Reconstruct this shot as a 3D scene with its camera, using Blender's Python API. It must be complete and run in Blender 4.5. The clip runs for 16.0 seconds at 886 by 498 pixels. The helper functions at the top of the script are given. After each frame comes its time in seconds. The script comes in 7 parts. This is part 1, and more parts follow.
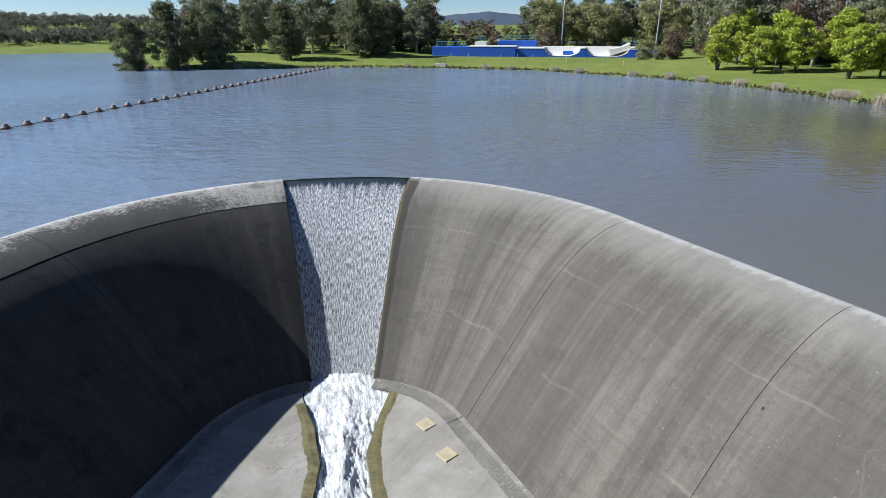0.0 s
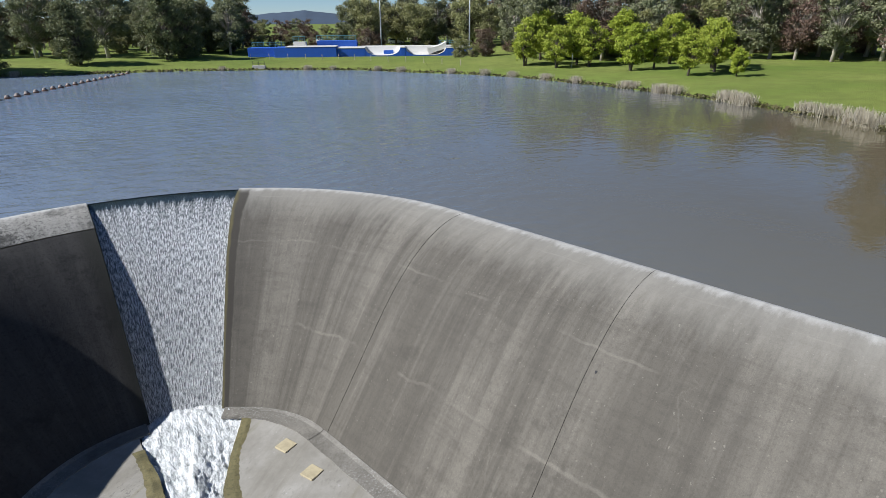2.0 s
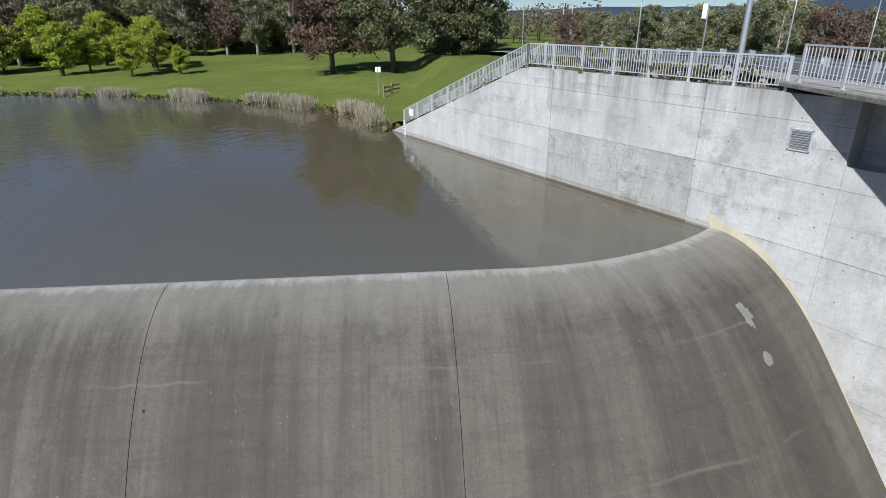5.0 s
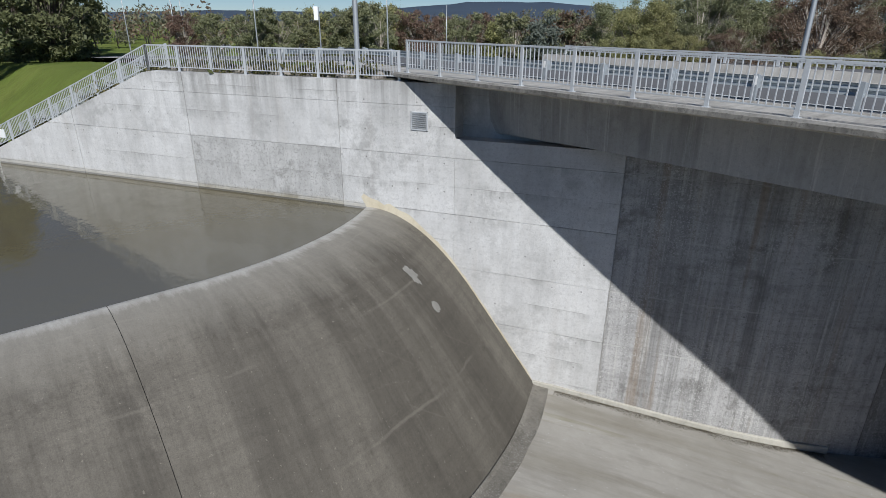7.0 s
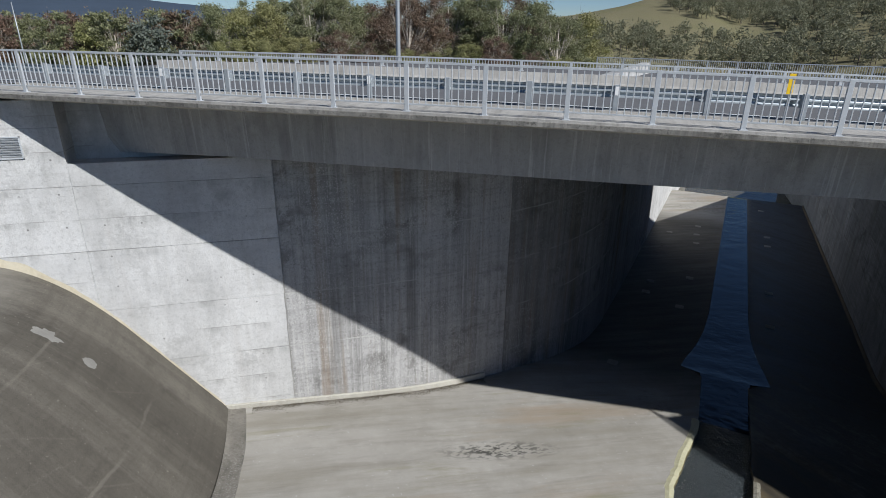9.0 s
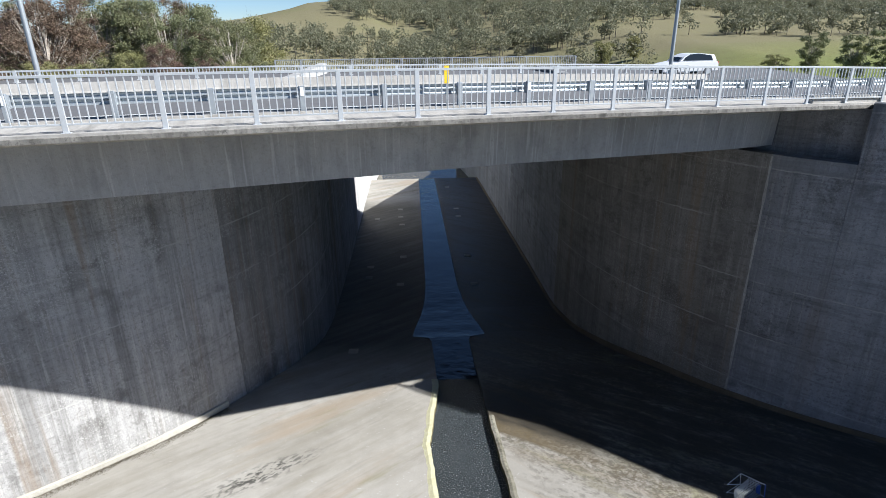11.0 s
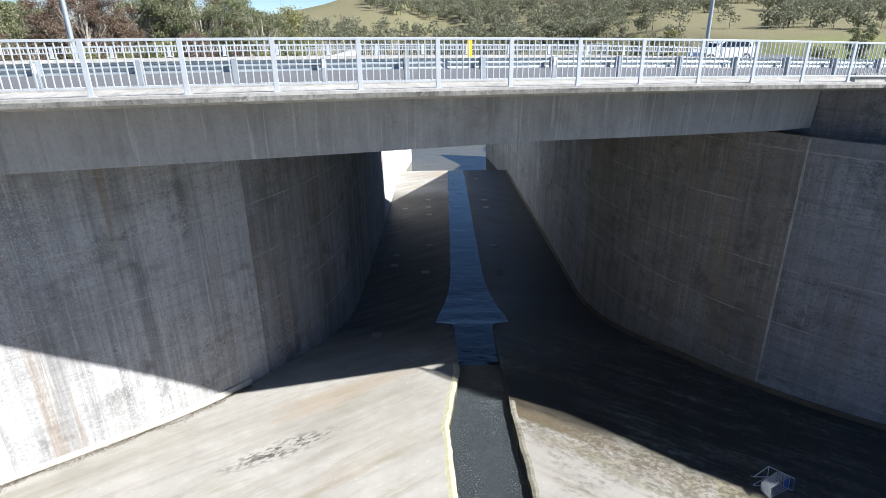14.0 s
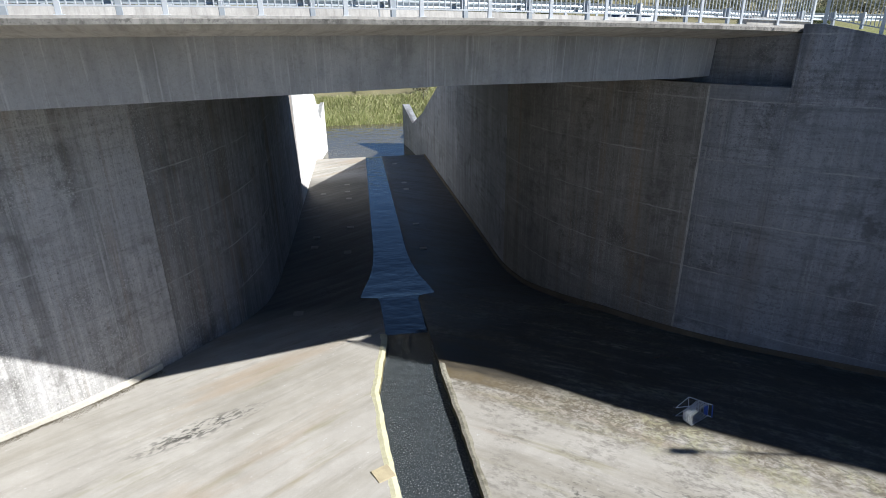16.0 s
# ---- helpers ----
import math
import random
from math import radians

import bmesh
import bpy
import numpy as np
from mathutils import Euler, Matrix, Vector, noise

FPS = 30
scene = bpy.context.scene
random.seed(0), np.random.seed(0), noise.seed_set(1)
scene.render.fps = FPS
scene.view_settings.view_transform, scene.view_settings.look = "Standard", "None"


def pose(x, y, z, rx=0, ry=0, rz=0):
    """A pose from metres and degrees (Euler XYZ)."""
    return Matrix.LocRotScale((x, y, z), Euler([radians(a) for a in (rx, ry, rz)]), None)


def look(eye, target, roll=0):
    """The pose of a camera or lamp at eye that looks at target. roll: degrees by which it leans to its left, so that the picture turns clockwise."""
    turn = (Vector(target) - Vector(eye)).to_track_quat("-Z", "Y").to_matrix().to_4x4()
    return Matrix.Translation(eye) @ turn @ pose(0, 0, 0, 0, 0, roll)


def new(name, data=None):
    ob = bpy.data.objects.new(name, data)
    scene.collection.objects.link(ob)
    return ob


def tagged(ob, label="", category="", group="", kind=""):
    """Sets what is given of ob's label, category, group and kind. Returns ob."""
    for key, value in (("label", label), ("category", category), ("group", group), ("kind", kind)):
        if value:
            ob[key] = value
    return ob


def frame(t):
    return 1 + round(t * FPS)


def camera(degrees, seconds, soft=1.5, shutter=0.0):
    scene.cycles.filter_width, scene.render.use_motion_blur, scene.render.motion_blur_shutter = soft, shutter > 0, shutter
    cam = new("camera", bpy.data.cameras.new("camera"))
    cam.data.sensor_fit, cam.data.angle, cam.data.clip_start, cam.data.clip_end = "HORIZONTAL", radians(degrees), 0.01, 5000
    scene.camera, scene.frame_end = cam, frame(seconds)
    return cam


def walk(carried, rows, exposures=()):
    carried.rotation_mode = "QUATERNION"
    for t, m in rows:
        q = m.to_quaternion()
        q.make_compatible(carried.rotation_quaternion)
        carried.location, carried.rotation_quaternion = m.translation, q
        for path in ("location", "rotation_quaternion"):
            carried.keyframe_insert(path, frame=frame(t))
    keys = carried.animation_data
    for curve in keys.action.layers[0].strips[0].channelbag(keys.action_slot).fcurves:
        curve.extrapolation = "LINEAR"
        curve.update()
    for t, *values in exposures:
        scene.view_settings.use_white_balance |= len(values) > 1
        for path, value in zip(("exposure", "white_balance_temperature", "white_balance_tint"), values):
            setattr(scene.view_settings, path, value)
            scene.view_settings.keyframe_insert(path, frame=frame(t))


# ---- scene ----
cam = camera(76.02, 16.0, 0.5)
PATH = [
    (0, (1.91, 0.0, 7.868), (4.315, 8.976, 4.173), -0.14),
    (0.5, (2.02, -0.034, 7.878), (4.838, 8.82, 4.182), -0.13),
    (1, (2.019, -0.005, 7.907), (5.476, 8.617, 4.206), -0.22),
    (1.5, (2.025, 0.044, 7.946), (6.204, 8.336, 4.236), -0.24),
    (2, (1.985, 0.122, 7.992), (6.892, 8.002, 4.274), -0.30),
    (2.5, (1.973, 0.169, 8.042), (7.589, 7.558, 4.319), -0.33),
    (3, (1.968, 0.121, 8.085), (8.226, 6.968, 4.349), -0.31),
    (3.5, (1.993, 0.01, 8.122), (9.084, 5.988, 4.382), -0.44),
    (4, (2.066, -0.027, 8.162), (10.129, 4.549, 4.415), -0.58),
    (4.5, (2.079, 0.027, 8.173), (10.915, 2.799, 4.399), -0.53),
    (4.7, (2.091, 0.054, 8.166), (11.096, 2.198, 4.383), -0.40),
    (6.8, (1.829, 0.526, 7.958), (10.319, -3.208, 4.218), 0.30),
    (7, (1.804, 0.523, 7.963), (10.028, -3.771, 4.233), 0.32),
    (7.5, (1.772, 0.504, 7.986), (9.259, -4.998, 4.286), 0.31),
    (8, (1.705, 0.509, 8.014), (8.348, -6.003, 4.345), 0.11),
    (8.5, (1.718, 0.57, 8.081), (7.304, -6.877, 4.43), 0.45),
    (9, (1.861, 0.603, 8.106), (6.068, -7.692, 4.43), 0.71),
    (9.5, (1.904, 0.656, 8.09), (3.974, -8.423, 4.447), 0.59),
    (10, (1.907, 0.748, 8.066), (2.158, -8.571, 4.446), -0.23),
    (12.3, (1.704, 0.818, 8.138), (1.065, -8.474, 4.496), -0.79),
    (12.5, (1.678, 0.844, 8.107), (1.195, -8.456, 4.463), -0.85),
    (13, (1.631, 0.874, 8.015), (1.385, -8.432, 4.364), -0.82),
    (13.5, (1.593, 0.87, 7.812), (1.514, -8.433, 4.146), -0.81),
    (14, (1.551, 0.857, 7.435), (1.6, -8.441, 3.756), -0.78),
    (14.5, (1.518, 0.883, 7.071), (1.612, -8.409, 3.375), -0.86),
    (15, (1.526, 0.955, 6.669), (1.386, -8.329, 2.954), -0.77),
    (15.5, (1.551, 0.982, 6.248), (0.68, -8.257, 2.522), -0.70),
    (16, (1.518, 0.903, 5.774), (0.228, -8.28, 2.03), -0.84),
]
EXPOSURES = [(0, 0.7, 6000, 10), (2.5, 0.48, 6150, 10), (4.7, 0.18, 6100, 10), (6.8, -0.06, 6150, 10), (8.0, 0.0, 6150, 10), (10.2, 0.38, 6200, 10), (12.3, 1.5, 6150, 10), (13.5, 1.33, 6150, 10), (16.0, 1.0, 6250, 10)]
walk(cam, [(t, look(eye, target, roll)) for t, eye, target, roll in PATH], EXPOSURES)

# ---- world and sun ----
SUN_AZ, SUN_EL = radians(164.5), radians(39.2)      # from +x, counter-clockwise
SUN = Vector((math.cos(SUN_EL) * math.cos(SUN_AZ), math.cos(SUN_EL) * math.sin(SUN_AZ), math.sin(SUN_EL)))
world = bpy.data.worlds.new("sky")
scene.world = world
world.use_nodes = True
wn = world.node_tree
sky = wn.nodes.new("ShaderNodeTexSky")
sky.sky_type, sky.sun_disc = "NISHITA", False
sky.sun_elevation, sky.sun_rotation = SUN_EL, math.atan2(SUN.x, SUN.y)
sky.altitude = 2500
sky.air_density, sky.dust_density, sky.ozone_density = 1.0, 0.0, 6.0
wn.links.new(sky.outputs[0], wn.nodes["Background"].inputs[0])
wn.nodes["Background"].inputs[1].default_value = 0.061
sun = new("sun", bpy.data.lights.new("sun", "SUN"))
sun.data.energy, sun.data.angle, sun.data.color = 5.0, radians(0.55), (1.0, 0.975, 0.935)
sun.matrix_world = look(SUN * 200, (0, 0, 0))


# ---- small helpers ----
def link_mesh(name, verts, faces, material=None, uvs=None, smooth=False):
    me = bpy.data.meshes.new(name)
    me.from_pydata([tuple(v) for v in verts], [], [tuple(f) for f in faces])
    if uvs is not None:
        lay = me.uv_layers.new(name="UVMap")
        uv = np.asarray(uvs, dtype=np.float32)
        idx = np.empty(len(me.loops), dtype=np.int32)
        me.loops.foreach_get("vertex_index", idx)
        lay.data.foreach_set("uv", uv[idx].ravel())
    if smooth:
        me.polygons.foreach_set("use_smooth", np.ones(len(me.polygons), dtype=bool))
    if material:
        me.materials.append(material)
    me.update()
    return me


def mesh_ob(name, me, parent=None, label="", m=None):
    ob = new(name, me)
    if m is not None:
        ob.matrix_basis = m
    if parent is not None:
        ob.parent = parent
    if label:
        ob["label"] = label
    return ob


def part(name, bm, material, parent, label=""):
    me = bpy.data.meshes.new(name)
    bm.to_mesh(me)
    bm.free()
    me.materials.append(material)
    return mesh_ob(name, me, parent, label)


def root(name, m, label, category, group="", kind=""):
    ob = new(name)
    ob.empty_display_size = 0.2
    ob.matrix_basis = m
    return tagged(ob, label, category, group, kind)


def box_bm(bm, x0, x1, y0, y1, z0, z1, bevel=0.0, turn=None):
    r = bmesh.ops.create_cube(bm, size=1.0)
    vs = r["verts"]
    bmesh.ops.scale(bm, vec=(x1 - x0, y1 - y0, z1 - z0), verts=vs)
    bmesh.ops.translate(bm, vec=((x0 + x1) / 2, (y0 + y1) / 2, (z0 + z1) / 2), verts=vs)
    if bevel:
        es = list({e for v in vs for e in v.link_edges})
        bmesh.ops.bevel(bm, geom=es, offset=bevel, segments=1, affect="EDGES")
    return bm


def tube(verts, faces, pts, radii, sides=6, cap=True):
    """Adds a tapered tube along pts to the lists."""
    base = len(verts)
    pts = [Vector(p) for p in pts]
    for i, (p, r) in enumerate(zip(pts, radii)):
        d = (pts[min(i + 1, len(pts) - 1)] - pts[max(i - 1, 0)]).normalized()
        a = d.orthogonal().normalized() if abs(d.z) < 0.99 else Vector((1, 0, 0))
        if i:
            a = (last - d * last.dot(d)).normalized()
        last = a
        b = d.cross(a)
        for k in range(sides):
            t = 2 * math.pi * k / sides
            verts.append(tuple(p + (a * math.cos(t) + b * math.sin(t)) * r))
    for i in range(len(pts) - 1):
        for k in range(sides):
            q = base + i * sides
            faces.append((q + k, q + (k + 1) % sides, q + sides + (k + 1) % sides, q + sides + k))
    if cap:
        faces.append(tuple(base + k for k in reversed(range(sides))))
        faces.append(tuple(base + (len(pts) - 1) * sides + k for k in range(sides)))


# ---- materials ----
def material(name):
    m = bpy.data.materials.new(name)
    m.use_nodes = True
    n = m.node_tree.nodes
    return m, n, m.node_tree.links, n["Principled BSDF"]


def add_noise(n, l, coord, scale, detail=6.0, rough=0.6, stretch=(1, 1, 1), lo=0.35, hi=0.65, shift=0.0):
    mp = n.new("ShaderNodeMapping")
    mp.inputs["Scale"].default_value = stretch
    mp.inputs["Location"].default_value = (shift, shift * 1.7, shift * 0.6)
    l.new(coord, mp.inputs[0])
    t = n.new("ShaderNodeTexNoise")
    t.inputs["Scale"].default_value, t.inputs["Detail"].default_value, t.inputs["Roughness"].default_value = scale, detail, rough
    l.new(mp.outputs[0], t.inputs["Vector"])
    r = n.new("ShaderNodeMapRange")
    r.inputs["From Min"].default_value, r.inputs["From Max"].default_value = lo, hi
    l.new(t.outputs[0], r.inputs["Value"])
    return r.outputs[0], t.outputs[0]


def mix(n, l, fac, a, b, mode="MIX"):
    m = n.new("ShaderNodeMix")
    m.data_type, m.blend_type = "RGBA", mode
    for key, v in ((0, fac), (6, a), (7, b)):
        if isinstance(v, (int, float)):
            m.inputs[key].default_value = v
        elif isinstance(v, tuple):
            m.inputs[key].default_value = (*v, 1) if len(v) == 3 else v
        else:
            l.new(v, m.inputs[key])
    return m.outputs[2]


def scaled(n, l, v, k):
    m = n.new("ShaderNodeMath")
    m.operation = "MULTIPLY"
    l.new(v, m.inputs[0])
    m.inputs[1].default_value = k
    return m.outputs[0]


def bump(n, l, height, strength, dist, bsdf):
    b = n.new("ShaderNodeBump")
    b.inputs["Strength"].default_value, b.inputs["Distance"].default_value = strength, dist
    l.new(height, b.inputs["Height"])
    l.new(b.outputs[0], bsdf.inputs["Normal"])


def ramp(n, l, v, a, b, top=1.0):
    r = n.new("ShaderNodeMapRange")
    r.inputs["From Min"].default_value, r.inputs["From Max"].default_value, r.inputs["To Max"].default_value = a, b, top
    l.new(v, r.inputs["Value"])
    return r.outputs[0]


def times(n, l, a, b):
    m = n.new("ShaderNodeMath")
    m.operation = "MULTIPLY"
    l.new(a, m.inputs[0])
    l.new(b, m.inputs[1])
    return m.outputs[0]


def concrete(name, light, dark, stain, uv=True, streak=(1.6, 0.10), streak_amt=0.55, mottle=0.5, rough=0.85, fine=1.0, seed=0.0, pale=0.0, rand=0.0, band=0.0, speck=0.0,
             cracks=0.0, ties=0.0, drips=0.0, flow=False, blot=0.0, board=0.0, pours=0.0, grit=0.0, rust=0.0, craze=0.0, limeline=0.0, waterline=0.0):
    """Weathered concrete: cloudy mottling, streaks that run down the surface, fine grain."""
    m, n, l, p = material(name)
    tc = n.new("ShaderNodeTexCoord")
    obj = n.new("ShaderNodeNewGeometry").outputs["Position"]
    cu = tc.outputs["UV"] if uv else obj
    big, _ = add_noise(n, l, obj, 0.22, 5, 0.6, lo=0.36, hi=0.66, shift=seed)
    mid, _ = add_noise(n, l, obj, 1.7, 8, 0.68, lo=0.34, hi=0.7, shift=seed + 3)
    grain, graw = add_noise(n, l, obj, 26, 6, 0.7, lo=0.3, hi=0.7)
    st, _ = add_noise(n, l, cu, 1.0, 7, 0.62, stretch=(streak[0], streak[1], 1) if uv else (streak[0], streak[0], streak[1]), lo=0.45, hi=0.72, shift=seed + 7)
    st2, _ = add_noise(n, l, cu, 1.0, 6, 0.6, stretch=(streak[0] * 4, streak[1] * 1.6, 1) if uv else (streak[0] * 4, streak[0] * 4, streak[1]), lo=0.5, hi=0.72, shift=seed + 11)
    c = mix(n, l, scaled(n, l, big, mottle), light, dark)
    c = mix(n, l, scaled(n, l, mid, mottle * 0.7), c, dark)
    c = mix(n, l, scaled(n, l, st, streak_amt), c, stain)
    c = mix(n, l, scaled(n, l, st2, streak_amt * 0.6), c, stain)
    if pale:
        lim, _ = add_noise(n, l, cu, 1.0, 5, 0.6, stretch=(9, 0.25, 1) if uv else (9, 9, 0.25), lo=0.56, hi=0.66, shift=seed + 19)
        c = mix(n, l, scaled(n, l, lim, pale), c, (0.62, 0.61, 0.57))
    if band:                                          # broad bands down the face
        bd, _ = add_noise(n, l, cu, 1.0, 9, 0.68, stretch=(0.24, 0.03, 1), lo=0.465, hi=0.535, shift=seed + 23)
        c = mix(n, l, scaled(n, l, bd, band * 0.85), c, dark)
        b2, _ = add_noise(n, l, cu, 1.0, 8, 0.7, stretch=(0.9, 0.035, 1), lo=0.5, hi=0.6, shift=seed + 29)
        c = mix(n, l, scaled(n, l, b2, band * 0.36), c, stain)
        b3, _ = add_noise(n, l, cu, 1.0, 8, 0.68, stretch=(0.5, 0.03, 1), lo=0.52, hi=0.62, shift=seed + 83)
        c = mix(n, l, scaled(n, l, b3, band * 0.45), c, light)
        b4, _ = add_noise(n, l, cu, 1.0, 6, 0.65, stretch=(7.0, 0.12, 1), lo=0.5, hi=0.66, shift=seed + 87)
        c = mix(n, l, scaled(n, l, b4, band * 0.2), c, stain)
    if blot:                                          # ragged weathered patches of lichen and grime
        pa, _ = add_noise(n, l, obj, 0.75, 12, 0.74, lo=0.50, hi=0.60, shift=seed + 61)
        pm, _ = add_noise(n, l, obj, 0.3, 3, 0.5, lo=0.42, hi=0.6, shift=seed + 67)
        c = mix(n, l, scaled(n, l, times(n, l, pa, pm), blot), c, stain)
        sc, _ = add_noise(n, l, obj, 9.0, 10, 0.78, lo=0.52, hi=0.60, shift=seed + 71)
        c = mix(n, l, scaled(n, l, sc, blot * 0.7), c, stain)
    if pours:                                         # grime that gathers along each pour line and runs down from it
        sp_ = n.new("ShaderNodeSeparateXYZ")
        l.new(cu, sp_.inputs[0])
        _, wv = add_noise(n, l, cu, 0.5, 5, 0.7, shift=seed + 91)
        off = n.new("ShaderNodeMath")
        off.operation = "MULTIPLY_ADD"
        l.new(wv, off.inputs[0])
        off.inputs[1].default_value = 0.10
        l.new(sp_.outputs[1], off.inputs[2])
        pp = n.new("ShaderNodeMath")
        pp.operation = "MODULO"
        shv = n.new("ShaderNodeMath")
        shv.operation = "ADD"
        l.new(off.outputs[0], shv.inputs[0])
        shv.inputs[1].default_value = 100 * 1.225 - 0.25 - 0.05
        l.new(shv.outputs[0], pp.inputs[0])
        pp.inputs[1].default_value = 1.225
        gate, _ = add_noise(n, l, cu, 1.0, 4, 0.6, stretch=(0.5, 0.8, 1), lo=0.46, hi=0.58, shift=seed + 93)
        drip, _ = add_noise(n, l, cu, 1.0, 7, 0.7, stretch=(2.4, 0.22, 1), lo=0.42, hi=0.66, shift=seed + 97)
        c = mix(n, l, scaled(n, l, times(n, l, gate, ramp(n, l, pp.outputs[0], 0.035, 0.0)), pours), c, stain)
        c = mix(n, l, scaled(n, l, times(n, l, times(n, l, gate, drip), ramp(n, l, pp.outputs[0], 0.75, 1.225)), pours * 0.75), c, stain)
    if rust:                                          # brown seep streaks
        ru, _ = add_noise(n, l, cu, 1.0, 6, 0.65, stretch=(0.9, 0.04, 1), lo=0.54, hi=0.64, shift=seed + 101)
        c = mix(n, l, scaled(n, l, ru, rust), c, (0.22, 0.15, 0.085))
    if grit:                                          # coarse pale crystals of efflorescence
        gr, _ = add_noise(n, l, obj, 16.0, 3, 0.6, lo=0.55, hi=0.62, shift=seed + 103)
        gm_, _ = add_noise(n, l, obj, 0.35, 3, 0.5, lo=0.42, hi=0.58, shift=seed + 107)
        c = mix(n, l, scaled(n, l, times(n, l, gr, gm_), grit), c, (0.62, 0.61, 0.58))
    if board:                                         # marks of the shutter boards
        bo, _ = add_noise(n, l, cu, 1.0, 9, 0.72, stretch=(0.35, 4.5, 1), lo=0.49, hi=0.62, shift=seed + 77)
        c = mix(n, l, scaled(n, l, bo, board), c, stain)
    if cracks:                                        # hairlines across the face, edged with lime
        w = n.new("ShaderNodeTexWave")
        w.wave_type, w.bands_direction = "BANDS", "Y"
        w.inputs["Scale"].default_value, w.inputs["Distortion"].default_value = 0.13, 0.7
        w.inputs["Detail"].default_value, w.inputs["Detail Scale"].default_value, w.inputs["Detail Roughness"].default_value = 4, 2.5, 0.65
        l.new(cu, w.inputs["Vector"])
        brk, _ = add_noise(n, l, cu, 0.35, 3, 0.5, lo=0.45, hi=0.6, shift=seed + 31)
        c = mix(n, l, scaled(n, l, times(n, l, ramp(n, l, w.outputs[1], 0.9965, 0.9998), brk), cracks), c, tuple(v * 1.35 for v in light))
    if craze:                                         # map cracking, healed with lime
        _, wx = add_noise(n, l, cu, 1.3, 6, 0.7, shift=seed + 111)
        wob = n.new("ShaderNodeVectorMath")
        wob.operation = "MULTIPLY_ADD"
        l.new(wx, wob.inputs[0])
        wob.inputs[1].default_value = (0.9, 0.9, 0.0)
        l.new(cu, wob.inputs[2])
        mpc = n.new("ShaderNodeMapping")
        mpc.inputs["Scale"].default_value = (0.42, 0.9, 1)
        l.new(wob.outputs[0], mpc.inputs[0])
        vc = n.new("ShaderNodeTexVoronoi")
        vc.feature, vc.voronoi_dimensions = "DISTANCE_TO_EDGE", "2D"
        vc.inputs["Scale"].default_value = 1.0
        l.new(mpc.outputs[0], vc.inputs["Vector"])
        cg, _ = add_noise(n, l, cu, 0.55, 5, 0.65, lo=0.46, hi=0.62, shift=seed + 117)
        c = mix(n, l, scaled(n, l, times(n, l, ramp(n, l, vc.outputs["Distance"], 0.016, 0.004), cg), craze), c, tuple(min(0.6, v * 1.75) for v in light))
    if limeline:                                      # rough pale lime along the pour joints
        sl = n.new("ShaderNodeSeparateXYZ")
        l.new(cu, sl.inputs[0])
        _, lw = add_noise(n, l, cu, 2.2, 8, 0.75, shift=seed + 121)
        lo_ = n.new("ShaderNodeMath")
        lo_.operation = "MULTIPLY_ADD"
        l.new(lw, lo_.inputs[0])
        lo_.inputs[1].default_value = 0.16
        l.new(sl.outputs[1], lo_.inputs[2])
        pm_ = n.new("ShaderNodeMath")
        pm_.operation = "PINGPONG"
        l.new(lo_.outputs[0], pm_.inputs[0])
        pm_.inputs[1].default_value = 1.225
        sh_ = n.new("ShaderNodeMath")
        sh_.operation = "ADD"
        sh_.inputs[1].default_value = 24.5 - 0.25 - 0.08
        l.new(lo_.outputs[0], sh_.inputs[0])
        l.new(sh_.outputs[0], pm_.inputs[0])
        lg, _ = add_noise(n, l, cu, 1.0, 6, 0.7, stretch=(0.45, 0.6, 1), lo=0.42, hi=0.6, shift=seed + 123)
        c = mix(n, l, scaled(n, l, times(n, l, ramp(n, l, pm_.outputs[0], 0.045, 0.012), lg), limeline), c, (0.55, 0.54, 0.50))
        smear, _ = add_noise(n, l, cu, 1.0, 8, 0.75, stretch=(0.5, 2.6, 1), lo=0.54, hi=0.68, shift=seed + 127)
        c = mix(n, l, scaled(n, l, times(n, l, smear, ramp(n, l, pm_.outputs[0], 0.8, 0.1)), limeline * 0.4), c, (0.5, 0.49, 0.46))
    if waterline:                                     # tide mark just over the lake
        sw = n.new("ShaderNodeSeparateXYZ")
        l.new(obj, sw.inputs[0])
        _, ww = add_noise(n, l, obj, 1.4, 7, 0.7, shift=seed + 131)
        wo = n.new("ShaderNodeMath")
        wo.operation = "MULTIPLY_ADD"
        l.new(ww, wo.inputs[0])
        wo.inputs[1].default_value = -0.3
        l.new(sw.outputs[2], wo.inputs[2])
        lakeward = ramp(n, l, sw.outputs[0], 24.2, 25.2)
        c = mix(n, l, scaled(n, l, times(n, l, lakeward, ramp(n, l, wo.outputs[0], 0.25, -0.05)), waterline * 0.6), c, (0.36, 0.31, 0.19))
        c = mix(n, l, scaled(n, l, times(n, l, lakeward, ramp(n, l, sw.outputs[2], 0.10, 0.07)), waterline), c, (0.06, 0.055, 0.04))
    if speck:
        sp, _ = add_noise(n, l, obj, 9.0, 2, 0.5, lo=0.70, hi=0.74, shift=seed + 37)
        c = mix(n, l, scaled(n, l, sp, speck), c, tuple(min(0.7, v * 1.9) for v in light))
